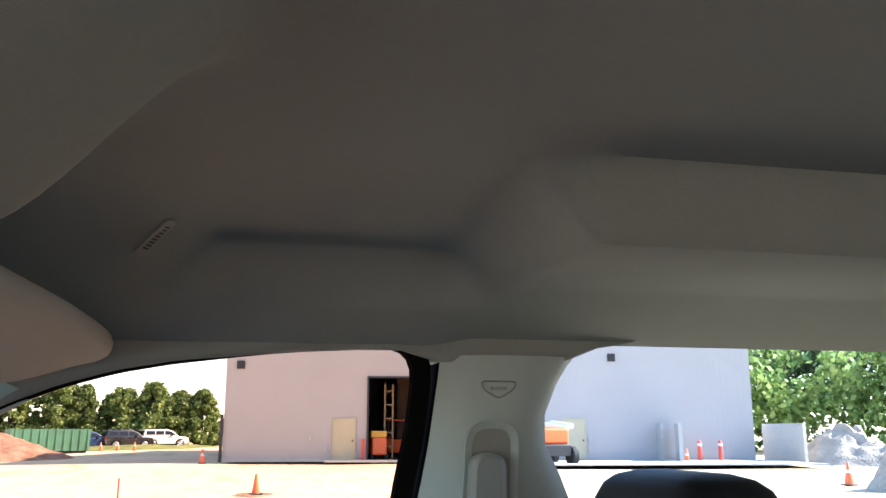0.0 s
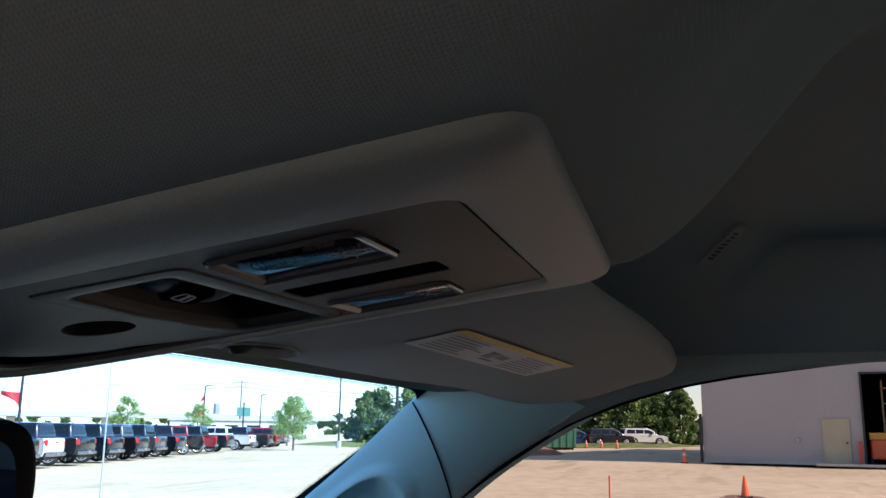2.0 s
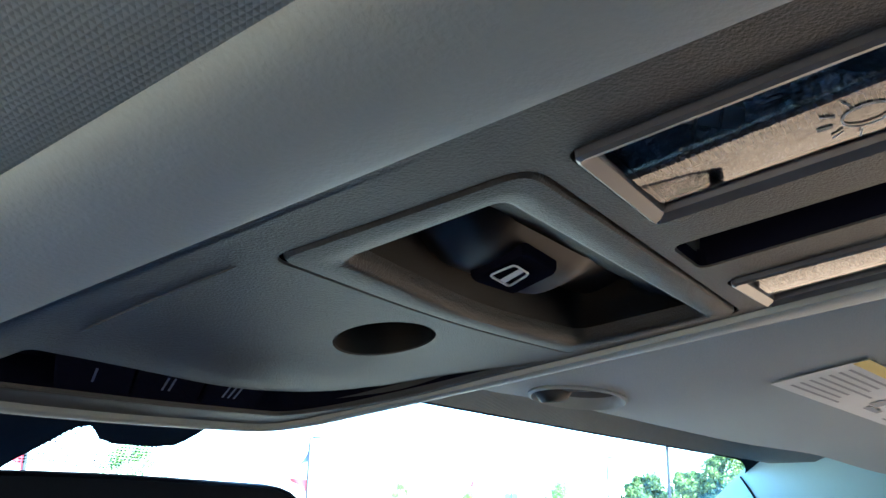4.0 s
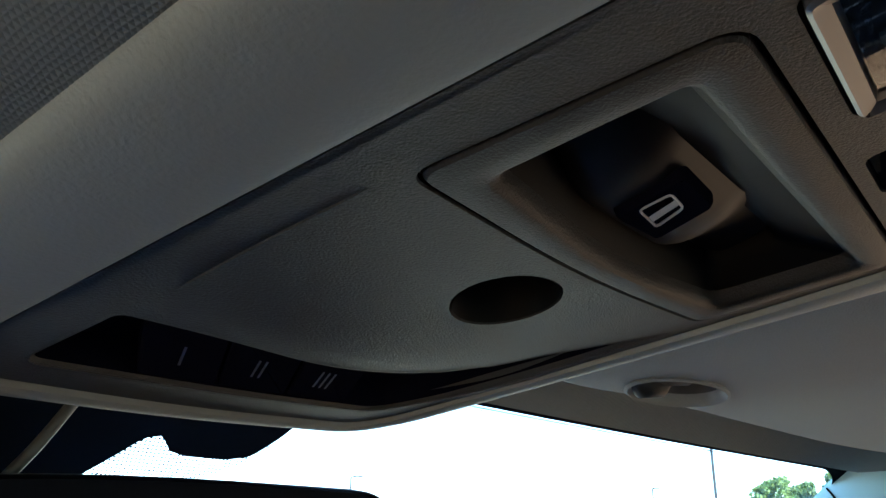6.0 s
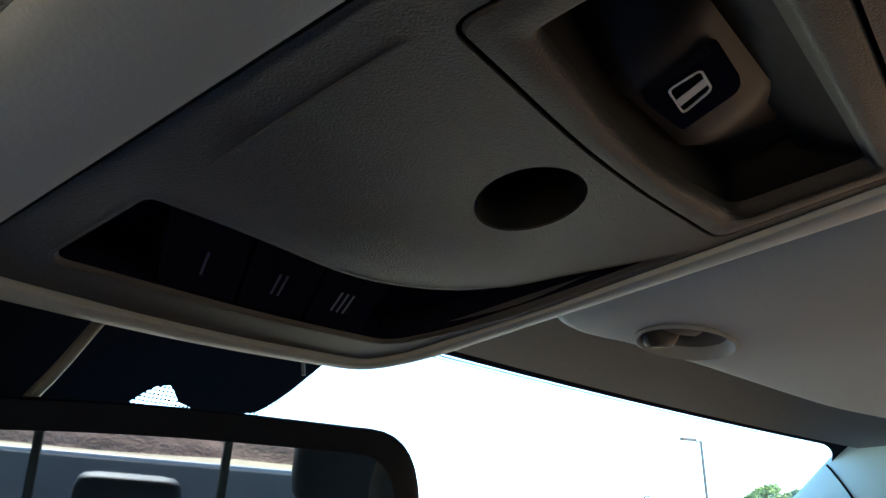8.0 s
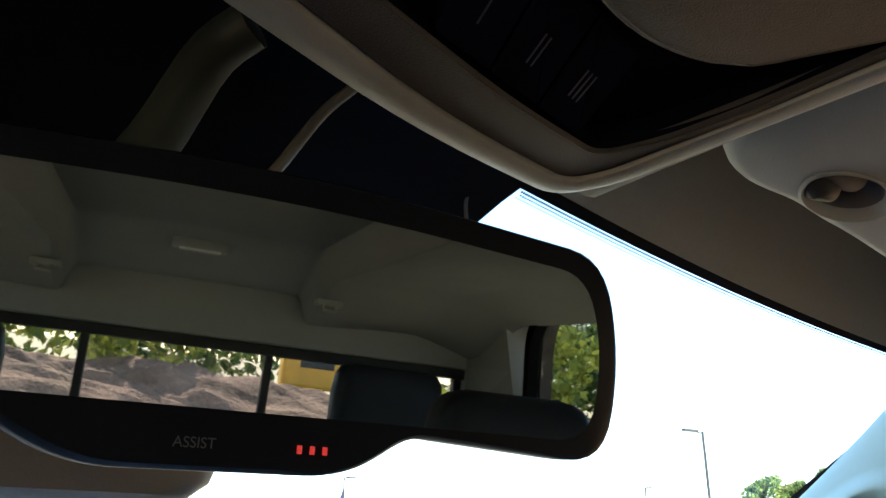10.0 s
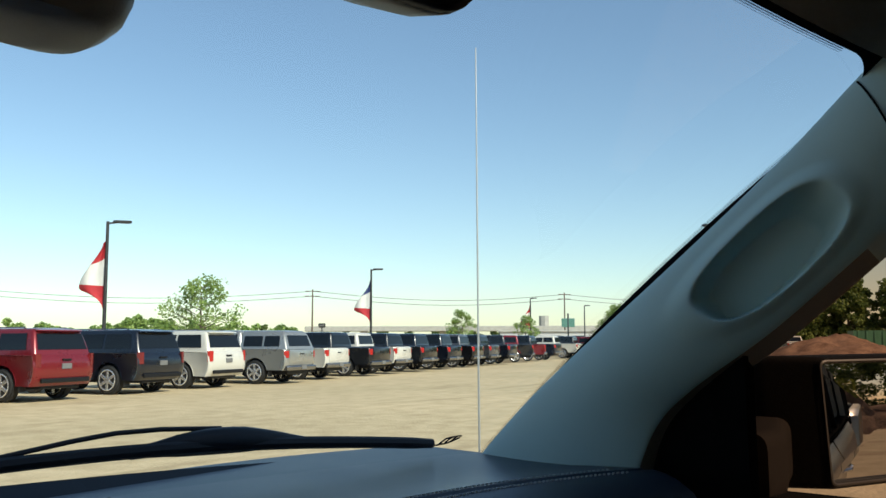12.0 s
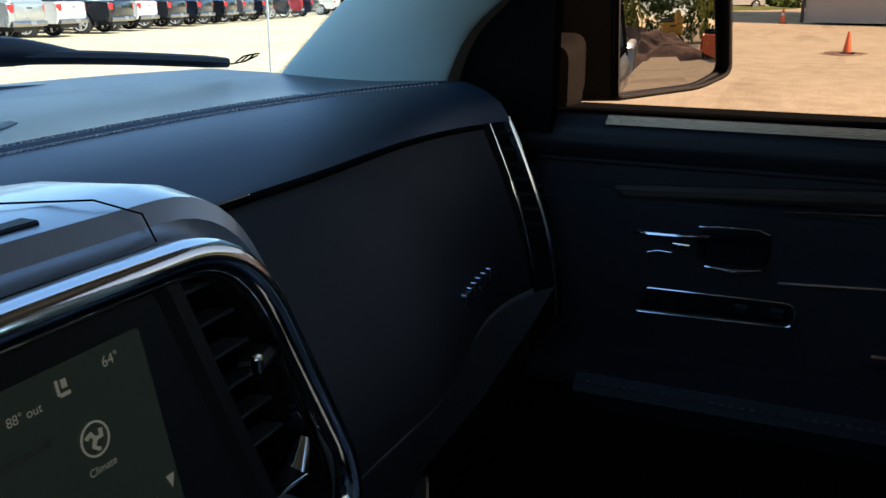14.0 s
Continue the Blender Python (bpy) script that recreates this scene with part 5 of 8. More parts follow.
ringp = [scr(0.0746 + 0.0066 * math.cos(a), 0.0415 + 0.0066 * math.sin(a), 0.0084) for a in steps(0, 2 * math.pi, 20)]
tube(bm, ringp, 0.0005, 5)
for k in range(3):
    a = k * 2.1
    tube(bm, [scr(0.0746, 0.0415, 0.0084), scr(0.0746 + 0.0031 * math.cos(a), 0.0415 + 0.0031 * math.sin(a), 0.0084), scr(0.0746 + 0.0044 * math.cos(a + 0.7), 0.0415 + 0.0044 * math.sin(a + 0.7), 0.0084)], 0.0009, 5)
part("climate_icon", bm, M_SCREENTEXT, screen_ob)
bm = bmesh.new()
bx(bm, (0.0642, 0.0630, 0.008), (0.0652, 0.0690, 0.0086)); bx(bm, (0.0652, 0.0622, 0.008), (0.0698, 0.0636, 0.0086)); bx(bm, (0.0668, 0.0652, 0.008), (0.0690, 0.0685, 0.0086))
bmesh.ops.transform(bm, matrix=Matrix.Translation(SC) @ SF, verts=bm.verts)
part("seat_icon", bm, M_SCREENTEXT, screen_ob)
bm = bmesh.new(); bm.faces.new([bm.verts.new(scr(a, b, 0.0084)) for a, b in ((0.1030, 0.0105), (0.1080, 0.0105), (0.1055, 0.0045))])
part("arrow_icon", bm, M_SCREENTEXT, screen_ob)
M_DIMPRINT = surf("dim_screen_print", (0.10, 0.09, 0.06), 0.4)
for lo, hi in (((0.030, 0.048, 0.008), (0.056, 0.050, 0.0085)), ((0.030, 0.008, 0.008), (0.046, 0.021, 0.0085)), ((0.080, -0.006, 0.008), (0.096, 0.006, 0.0085))):
    bm = bmesh.new(); bx(bm, lo, hi)
    bmesh.ops.transform(bm, matrix=Matrix.Translation(SC) @ SF, verts=bm.verts)
    part("display_bar", bm, M_DIMPRINT, screen_ob)


stack.matrix_basis = Matrix.Translation((0.004, 0.517, 0.8075))


# ---- seats ----
M_REST = surf("headrest_leather", (0.012, 0.014, 0.018), 0.6, var=0.2, scale=9, grain=0.12, gscale=750, gtype="voronoi", spec=0.25)
def seat(x, label, group="front seats"):
    st = thing("front_seat", label, "seat", (x, -0.45, 0.70), group=group)
    def cushion_ring(cx, cy, cz, w, d, h=0.0):
        return [(cx + a, cy + b, cz) for a, b in round_poly([(-w, -d), (w, -d), (w, d), (-w, d)], min(w, d) * 0.7, 5)]
    bm = bmesh.new(); bx(bm, (x - 0.26, -0.48, 0.92), (x + 0.26, 0.08, 1.08), 0.05, 4)
    part("seat_cushion", bm, M_LEATHER, st, smooth=True)
    bm = bmesh.new()
    skin(bm, [cushion_ring(x, -0.42 - 0.30 * (z - 1.0) / 0.6, z, w, d) for z, w, d in ((1.0, 0.24, 0.06), (1.05, 0.255, 0.085), (1.25, 0.26, 0.085), (1.38, 0.245, 0.075), (1.44, 0.22, 0.06), (1.465, 0.19, 0.04))])
    part("backrest", bm, M_LEATHER, st, "black leather backrest with light stitching", smooth=True)
    bm = bmesh.new()
    hy = -0.525
    skin(bm, [cushion_ring(x, hy - 0.04 * (z - 1.58), z - 0.005, w, d) for z, w, d in ((1.535, 0.085, 0.035), (1.545, 0.108, 0.05), (1.565, 0.120, 0.058), (1.60, 0.124, 0.062), (1.64, 0.124, 0.062), (1.67, 0.118, 0.056), (1.688, 0.108, 0.047), (1.697, 0.094, 0.036), (1.702, 0.07, 0.02))])
    part("headrest", bm, M_REST, st, "black leather headrest", smooth=True)
    for s in (-1, 1):
        bm = bmesh.new(); tube(bm, [(x + s * 0.055, -0.575, 1.42), (x + s * 0.055, -0.57, 1.55)], 0.007, 8)
        part("headrest_post", bm, M_CHROME, st, smooth=True)


seat(0.45, "black leather passenger seat with raised headrest")
seat(-0.44, "black leather driver seat with raised headrest")
rear = thing("rear_bench", "grey leather rear bench with three headrests", "bench seat", (0, -1.2, 0.70))
bm = bmesh.new(); bx(bm, (-0.70, -1.28, 0.90), (0.70, -0.82, 1.05), 0.05, 4)
part("seat_cushion", bm, M_LEATHER, rear, smooth=True)
M_GREYLEATHER = surf("grey_leather", (0.18, 0.18, 0.17), 0.5, var=0.1, grain=0.4, gscale=420, gtype="voronoi")
for x0, x1 in ((-0.70, -0.17), (-0.165, 0.165), (0.17, 0.70)):
    bm = bmesh.new(); bx(bm, (x0, -1.45, 1.02), (x1, -1.28, 1.425), 0.05, 4)
    part("backrest", bm, M_GREYLEATHER, rear, smooth=True)
for x, w, z0, z1 in ((-0.50, 0.138, 1.475, 1.722), (0.0, 0.115, 1.41, 1.505), (0.50, 0.138, 1.475, 1.722)):
    bm = bmesh.new()
    n_ = 9
    skin(bm, [[(x + a, -1.40 + b - 0.02 * t, z0 + (z1 - z0) * t) for a, b in round_poly([(-w * k, -0.05 * k), (w * k, -0.05 * k), (w * k, 0.05 * k), (-w * k, 0.05 * k)], 0.035 * k, 5)] for t, k in ((0.0, 0.72), (0.03, 0.86), (0.10, 0.95), (0.3, 1.0), (0.7, 1.0), (0.90, 0.95), (0.97, 0.87), (1.0, 0.70))])
    part("headrest", bm, M_REST, rear, "black leather headrest", smooth=True)
    if x:
        for s in (-1, 1):
            bm = bmesh.new(); tube(bm, [(x + s * 0.055, -1.40, 1.40), (x + s * 0.055, -1.40, 1.50)], 0.007, 8)
            part("headrest_post", bm, M_CHROME, rear, smooth=True)
# rear dome lamp and coat hooks
dome = thing("dome_lamp", "small clear dome lamp on the rear headliner", "dome lamp", (0.0, -1.30, 1.86))
bm = bmesh.new(); bx(bm, (-0.06, -1.285, roof(0, -1.26) - 0.012), (0.06, -1.235, roof(0, -1.26) + 0.01), 0.006, 2)
part("bezel", bm, M_TRIM, dome, smooth=True)
bm = bmesh.new(); bx(bm, (-0.045, -1.28, roof(0, -1.26) - 0.016), (0.045, -1.24, roof(0, -1.26) - 0.006), 0.003, 2)
part("lens", bm, surf("dome_lens", (0.75, 0.75, 0.72), 0.15), dome, smooth=True)
for x in (-0.30, 0.30):
    hook = thing("coat_hook", "tan plastic coat hook on the rear headliner", "coat hook", (x, -1.30, 1.86), group="coat hooks")
    bm = bmesh.new(); bx(bm, (x - 0.03, -1.31, roof(x, -1.30) - 0.006), (x + 0.03, -1.27, roof(x, -1.30) + 0.01), 0.004, 2)
    part("plate", bm, M_TRIM, hook, smooth=True)
    bm = bmesh.new(); tube(bm, [(x - 0.014, -1.275, roof(x, -1.29) - 0.004), (x - 0.014, -1.265, roof(x, -1.29) - 0.020), (x + 0.014, -1.265, roof(x, -1.29) - 0.020), (x + 0.014, -1.275, roof(x, -1.29) - 0.004)], 0.004, 8)
    part("loop", bm, M_TRIM, hook, smooth=True)

# ---- outside of our truck ----
smir = thing("side_mirror", "black passenger side mirror with chrome-bright glass", "side mirror", (0.95, 0.56, 1.30))
SMA, SMB = Vector((1.007, 0.497, 0)), Vector((1.172, 0.372, 0))
e1 = (SMB - SMA).normalized(); e2 = Vector((0.607, 0.795, 0)).normalized()
def sm(a, z, d=0.0):
    p = SMA + e1 * a + e2 * d
    return Vector((p.x, p.y, z))


SG = round_poly([(0.0, 1.512), (0.202, 1.515), (0.220, 1.380), (0.165, 1.363), (0.010, 1.355)], [0.010, 0.016, 0.016, 0.02, 0.010], 6)
def dome(a, z):
    return sm(a, z, 0.001 + (z - 1.435) * 0.0155 + ((a - 0.10) ** 2 + (z - 1.435) ** 2) / 2.8)
bm = bmesh.new()
rings = [loop(bm, [dome(0.10 + (a - 0.10) * k, 1.435 + (z - 1.435) * k) for a, z in SG]) for k in steps(0.125, 1, 14)]
for p, q in zip(rings, rings[1:]):
    for i in range(len(p)):
        bm.faces.new((p[i], p[i - 1], q[i - 1], q[i]))
bm.faces.new(rings[0])
part("mirror_glass", bm, M_SIDEMIRROR, smir, "domed side mirror glass", smooth=True)
bm = bmesh.new()
cz = 1.435; ca = 0.10
skin(bm, [[sm(ca + (a - ca) * k - (0.075 * smooth(ca - a, 0.0, 0.10) * smooth(d, 0.0, 0.05)), cz + (z - cz) * k2, d) for a, z in SG] for k, k2, d in ((0.99, 0.99, 0.012), (1.005, 1.0, -0.004), (1.035, 1.045, -0.008), (1.07, 1.085, -0.001), (1.085, 1.10, 0.03), (1.05, 1.07, 0.08), (0.98, 1.0, 0.13), (0.72, 0.72, 0.165), (0.3, 0.3, 0.18))], caps=False)
part("housing", bm, surf("mirror_housing_plastic", (0.011, 0.0095, 0.008), 0.6, grain=0.5, gscale=500, spec=0.05), smir, "textured black mirror housing", smooth=True)
bm = bmesh.new()
rimp = [sm(ca + (a - ca) * 1.012, cz + (z - cz) * 1.012, -0.006) for a, z in SG]
tube(bm, rimp + rimp[:1], 0.0022, 6)
part("glass_rim", bm, surf("mirror_rim_plastic", (0.05, 0.042, 0.035), 0.4), smir, "thin brown-grey rim round the glass", smooth=True)
bm = bmesh.new()
arm = [(0.875, 0.548, 1.395), (0.92, 0.540, 1.398), (0.98, 0.555, 1.405), (1.05, 0.56, 1.415)]
skin(bm, [[(x, y + a, z + b) for a, b in round_poly([(-0.026, -0.055), (0.035, -0.055), (0.035, 0.034), (-0.026, 0.034)], 0.022, 5)] for x, y, z in arm])
part("arm", bm, surf("arm_plastic", (0.022, 0.018, 0.015), 0.8, grain=0.3, gscale=600, spec=0.02), smir, "dark mirror arm", smooth=True)
# cowl, wiper, bonnet, bed
bm = bmesh.new()
sheet(bm, lambda u, v: (0.84 * u, 1.040 - 0.115 * u * u + 0.26 * v, 1.380 - 0.022 * u * u + 0.026 * math.sin(math.pi * min(1, 2.2 * v)) - 0.20 * v * v), steps(-1, 1, 24), steps(0, 1, 6))
tagged(part("cowl", bm, M_BLACK, None, "black plastic cowl below the windshield", smooth=True, kind="structure"), category="cowl")
wiper = thing("wiper", "black windshield wiper at rest", "wiper", (0.3, 1.08, 1.38))
def over(u, v, h):
    return ws(u, v, -h)
bm = bmesh.new()
tube(bm, [over(u, 0.080 + 0.020 * math.sin(math.pi * min(1.0, max(0.0, u - 0.05) / 0.85)), 0.010) for u in steps(0.05, 0.900, 20)], [0.006] * 20 + [0.005], 8, 1.2)
part("blade", bm, M_BLACK, wiper, smooth=True)
bm = bmesh.new()
tube(bm, [over(u, 0.079 + 0.018 * math.sin(math.pi * (u - 0.40) / 0.28), 0.018) for u in steps(0.40, 0.68, 14)], [0.006, 0.007, 0.009, 0.0115, 0.013, 0.014, 0.0145, 0.0145, 0.014, 0.0125, 0.011, 0.0095, 0.008, 0.007, 0.006], 12)
part("bridge", bm, M_BLACK, wiper, "moulded cover over the blade joint", smooth=True)
bm = bmesh.new()
tube(bm, [over(u, v, 0.034) for u, v in ((0.14, 0.02), (0.24, 0.060), (0.33, 0.086), (0.38, 0.097), (0.44, 0.100), (0.53, 0.096))], 0.0026, 8)
part("arm", bm, M_BLACK, wiper, smooth=True)
# corner mark printed on the glass
bm = bmesh.new()
for k in range(3):
    tube(bm, [ws(0.890 + 0.010 * k, 0.104 + 0.003 * k, 0.004), ws(0.896 + 0.009 * k, 0.118 + 0.003 * k, 0.004), ws(0.908 + 0.007 * k, 0.122 + 0.001 * k, 0.004)], 0.0026, 5, 0.4)
tube(bm, [ws(0.884, 0.100, 0.004), ws(0.906, 0.106, 0.004), ws(0.922, 0.120, 0.004)], 0.0026, 5, 0.4)
part("corner_print", bm, M_FRIT, window_1, "small black printed mark on the glass")
truck = thing("pickup_truck", "silver pickup truck carrying the cab", "pickup truck", (0, 0, 0))
bm = bmesh.new()
sheet(bm, lambda u, v: (0.93 * u, 1.20 + 1.15 * v, 1.150 - 0.05 * u * u - 0.05 * v * v - 0.10 * smooth(abs(u), 0.85, 1.0)), steps(-1, 1, 20), steps(0, 1, 10))
part("bonnet", bm, M_BODY, truck, smooth=True)
for s in (-1, 1):
    bm = bmesh.new(); bx(bm, (min(s * 0.86, s * 1.0), -3.30, 0.62), (max(s * 0.86, s * 1.0), -1.60, 1.345), 0.03, 2)
    part("bed_side", bm, M_BODY, truck, smooth=True)
    bm = bmesh.new(); bx(bm, (min(s * 0.90, s * 1.0), 0.72, 0.62), (max(s * 0.90, s * 1.0), 2.35, 1.07), 0.03, 2)
    part("front_fender", bm, M_BODY, truck, smooth=True)
for y0, nm in ((-3.30, "tailgate"), (-1.66, "bed_front")):
    bm = bmesh.new(); bx(bm, (-0.86, y0, 0.62), (0.86, y0 + 0.07, 1.35 if y0 < -2 else 1.22), 0.01)
    part(nm, bm, M_BODY, truck)
# sheet added to darken the tailgate's inner face as the mirror shows it
bm = bmesh.new(); bx(bm, (-0.855, -3.226, 0.70), (0.855, -3.214, 1.335))
part("bed_liner", bm, surf("tailgate_dark_grey", (0.12, 0.117, 0.113), 0.7), truck, "dark sheet added inside the tailgate")
bm = bmesh.new(); bx(bm, (-0.86, -3.25, 0.66), (0.86, -1.6, 0.70))
part("bed_floor", bm, M_BLACK, truck)
bm = bmesh.new()
bx(bm, (-0.90, -1.62, 0.35), (0.90, 2.3, 0.62)); bx(bm, (-0.90, -3.3, 0.40), (0.90, -1.6, 0.62))
part("chassis", bm, M_BLACK, truck)
for s in (-1, 1):
    for y in (1.55, -2.35):
        bm = bmesh.new()
        bmesh.ops.create_cone(bm, cap_ends=True, segments=28, radius1=0.40, radius2=0.40, depth=0.27, matrix=pose(s * 0.86, y, 0.40, 0, 90, 0))
        bmesh.ops.bevel(bm, geom=[e for e in bm.edges if len(e.link_faces) == 2 and e.calc_face_angle(0) > 1], offset=0.04, segments=3, affect="EDGES")
        part("tyre", bm, M_SEAL, truck, smooth=True)
antenna = thing("antenna", "thin pale steel whip antenna on the fender", "antenna", (0.95, 1.01, 1.08))
bm = bmesh.new(); tube(bm, [(0.966, 1.012, 1.08), (0.959, 1.010, 1.5), (0.949, 1.004, 2.03)], [0.0024, 0.0017, 0.0011], 8)
part("whip", bm, surf("antenna_steel", (0.58, 0.58, 0.57), 0.4, metal=0.6), antenna, smooth=True)
bm = bmesh.new()
tube(bm, [(0.967, 1.013, 1.02), (0.966, 1.012, 1.10)], [0.016, 0.006], 10)
part("base", bm, M_BLACK, antenna, smooth=True)

# ---- outside: materials ----
def ground_material():
    m = surf("gravel", (0.58, 0.47, 0.29), 0.95, var=0.10, scale=0.12, grain=0.5, gscale=14, tone=(0.63, 0.505, 0.32), spec=0.15)
    nt = m.node_tree; n = nt.nodes; L = nt.links.new
    b = n["Principled BSDF"]
    old = b.inputs["Base Color"].links[0].from_socket
    co = n.new("ShaderNodeTexCoord"); mp = n.new("ShaderNodeMapping"); mp.inputs["Scale"].default_value = (0.10, 0.9, 1); mp.inputs["Rotation"].default_value = (0, 0, 0.35)
    L(co.outputs["Object"], mp.inputs[0])
    t = n.new("ShaderNodeTexNoise"); t.inputs["Scale"].default_value = 1.0; t.inputs["Detail"].default_value = 8; t.inputs["Distortion"].default_value = 0.6
    L(mp.outputs[0], t.inputs["Vector"])
    r = n.new("ShaderNodeValToRGB"); r.color_ramp.elements[0].position, r.color_ramp.elements[1].position = 0.30, 0.42
    r.color_ramp.elements[0].color, r.color_ramp.elements[1].color = (0.76, 0.745, 0.73, 1), (1, 1, 1, 1)
    L(t.outputs[0], r.inputs[0])
    f = n.new("ShaderNodeTexNoise"); f.inputs["Scale"].default_value = 2.2; f.inputs["Detail"].default_value = 10
    L(co.outputs["Object"], f.inputs["Vector"])
    r2 = n.new("ShaderNodeValToRGB"); r2.color_ramp.elements[0].position, r2.color_ramp.elements[1].position = 0.35, 0.62
    r2.color_ramp.elements[0].color, r2.color_ramp.elements[1].color = (0.82, 0.80, 0.78, 1), (1, 1, 1, 1)
    L(f.outputs[0], r2.inputs[0])
    m1 = n.new("ShaderNodeMix"); m1.data_type = "RGBA"; m1.blend_type = "MULTIPLY"; m1.inputs[0].default_value = 1.0
    m2 = n.new("ShaderNodeMix"); m2.data_type = "RGBA"; m2.blend_type = "MULTIPLY"; m2.inputs[0].default_value = 1.0
    L(old, m1.inputs[6]); L(r.outputs[0], m1.inputs[7]); L(m1.outputs[2], m2.inputs[6]); L(r2.outputs[0], m2.inputs[7])
    L(m2.outputs[2], b.inputs["Base Color"])
    return m


def leaf_material(name, dark, light):
    m = bpy.data.materials.new(name); m.use_nodes = True
    nt = m.node_tree; n = nt.nodes; L = nt.links.new
    b = n["Principled BSDF"]; b.inputs["Roughness"].default_value = 0.55; b.inputs["Specular IOR Level"].default_value = 0.3
    g = n.new("ShaderNodeNewGeometry"); r = n.new("ShaderNodeValToRGB")
    r.color_ramp.elements[0].color, r.color_ramp.elements[1].color = (*dark, 1), (*light, 1)
    L(g.outputs["Random Per Island"], r.inputs[0]); L(r.outputs[0], b.inputs["Base Color"])
    tl = n.new("ShaderNodeBsdfTranslucent"); L(r.outputs[0], tl.inputs[0])
    mx = n.new("ShaderNodeMixShader"); mx.inputs[0].default_value = 0.30
    L(b.outputs[0], mx.inputs[1]); L(tl.outputs[0], mx.inputs[2]); L(mx.outputs[0], n["Material Output"].inputs[0])
    return m


M_GRAVEL = ground_material()
M_DIRT = surf("brown_dirt", (0.20, 0.115, 0.072), 0.97, var=0.35, scale=1.2, grain=0.9, gscale=9, tone=(0.29, 0.175, 0.115), spec=0.1)
M_RUBBLE = surf("pale_rubble", (0.36, 0.31, 0.25), 0.95, var=0.25, scale=1.5, grain=0.9, gscale=8, spec=0.1)
M_GRASS = surf("rough_grass", (0.12, 0.15, 0.045), 0.9, var=0.35, scale=0.8, grain=0.6, gscale=20, tone=(0.19, 0.20, 0.06), spec=0.1)
M_SIDING = surf("grey_metal_siding", (0.375, 0.345, 0.33), 0.55, var=0.05, scale=0.3, grain=0.05, gscale=6, spec=0.3)
M_CONCRETE = surf("grey_concrete", (0.40, 0.39, 0.36), 0.85, var=0.15, scale=1.0, grain=0.3, gscale=30)
M_TANDOOR = surf("tan_door_paint", (0.42, 0.37, 0.24), 0.45, var=0.05, scale=2)
M_BLOCK = surf("concrete_block", (0.40, 0.385, 0.36), 0.9, var=0.12, scale=2.5, grain=0.5, gscale=40)
M_ORANGE = surf("orange_machine_paint", (0.72, 0.13, 0.03), 0.4, var=0.12, scale=3)
M_REDPAINT = surf("red_bollard_paint", (0.50, 0.06, 0.035), 0.5, var=0.1, scale=4)
M_YELLOWPAINT = surf("yellow_machine_paint", (0.68, 0.36, 0.03), 0.4, var=0.12, scale=3)
M_GREENBIN = surf("green_dumpster_paint", (0.06, 0.17, 0.10), 0.55, var=0.2, scale=2)
M_DARKSTEEL = surf("dark_steel", (0.03, 0.03, 0.032), 0.5, metal=0.3, var=0.15, scale=4)
M_WOODRACK = surf("raw_timber", (0.36, 0.27, 0.16), 0.7, var=0.2, scale=5, stretch=(1, 1, 0.2))
M_TYRE = surf("tyre_rubber", (0.018, 0.018, 0.018), 0.8, var=0.2, scale=9)
M_RIM = surf("alloy_rim", (0.70, 0.70, 0.71), 0.25, metal=0.75, var=0.1, scale=8)
M_CARGLASS = surf("dark_car_glass", (0.008, 0.010, 0.012), 0.06, var=0.05, scale=2, spec=0.4)
M_TAIL = surf("red_tail_lamp", (0.42, 0.02, 0.018), 0.15, var=0.05, scale=10, coat=0.5)
M_BUMPER = surf("chrome_bumper", (0.32, 0.32, 0.33), 0.25, metal=0.95, var=0.06, scale=4)
M_BARK = surf("bark", (0.13, 0.10, 0.075), 0.95, var=0.3, scale=8, grain=0.8, gscale=30)
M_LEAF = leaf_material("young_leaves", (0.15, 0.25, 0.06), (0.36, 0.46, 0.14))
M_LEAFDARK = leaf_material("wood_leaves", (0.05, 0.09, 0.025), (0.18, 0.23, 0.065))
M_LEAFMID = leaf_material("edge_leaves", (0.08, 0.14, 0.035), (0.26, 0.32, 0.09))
# paler leaf copy for the shrubs, with sunlight put into its colour
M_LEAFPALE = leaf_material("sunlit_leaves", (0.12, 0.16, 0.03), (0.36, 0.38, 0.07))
M_PLATE = surf("plain_plate", (0.6, 0.6, 0.6), 0.5, var=0.05, scale=9)


def paint(name, col, metal=0.0):
    return surf(name, col, 0.28, metal=metal, var=0.05, scale=1.5, coat=0.8)


# ---- ground ----
bm = bmesh.new()
edges = [-2500, -600, -200, -80] + steps(-60, 140, 50) + [200, 400, 900, 2500]
def rise(x, y):
    """The lot climbs a little towards the building."""
    return 0.0085 * max(0.0, min(x, 60.0) - 6.0) * (1 - smooth(y, 10, 24))


def lie(x, y):
    d = math.hypot(x, y)
    return rise(x, y) + 0.09 * noise.noise((x * 0.13, y * 0.13, 0.3)) * smooth(d, 8, 20) * (1 - smooth(d, 80, 200)) - 0.02
sheet(bm, lambda x, y: (x, y, lie(x, y)), edges, edges)
part("ground", bm, M_GRAVEL, None, "pale sunlit gravel lot with wheel tracks", kind="structure", category="ground", smooth=True, fix=False)


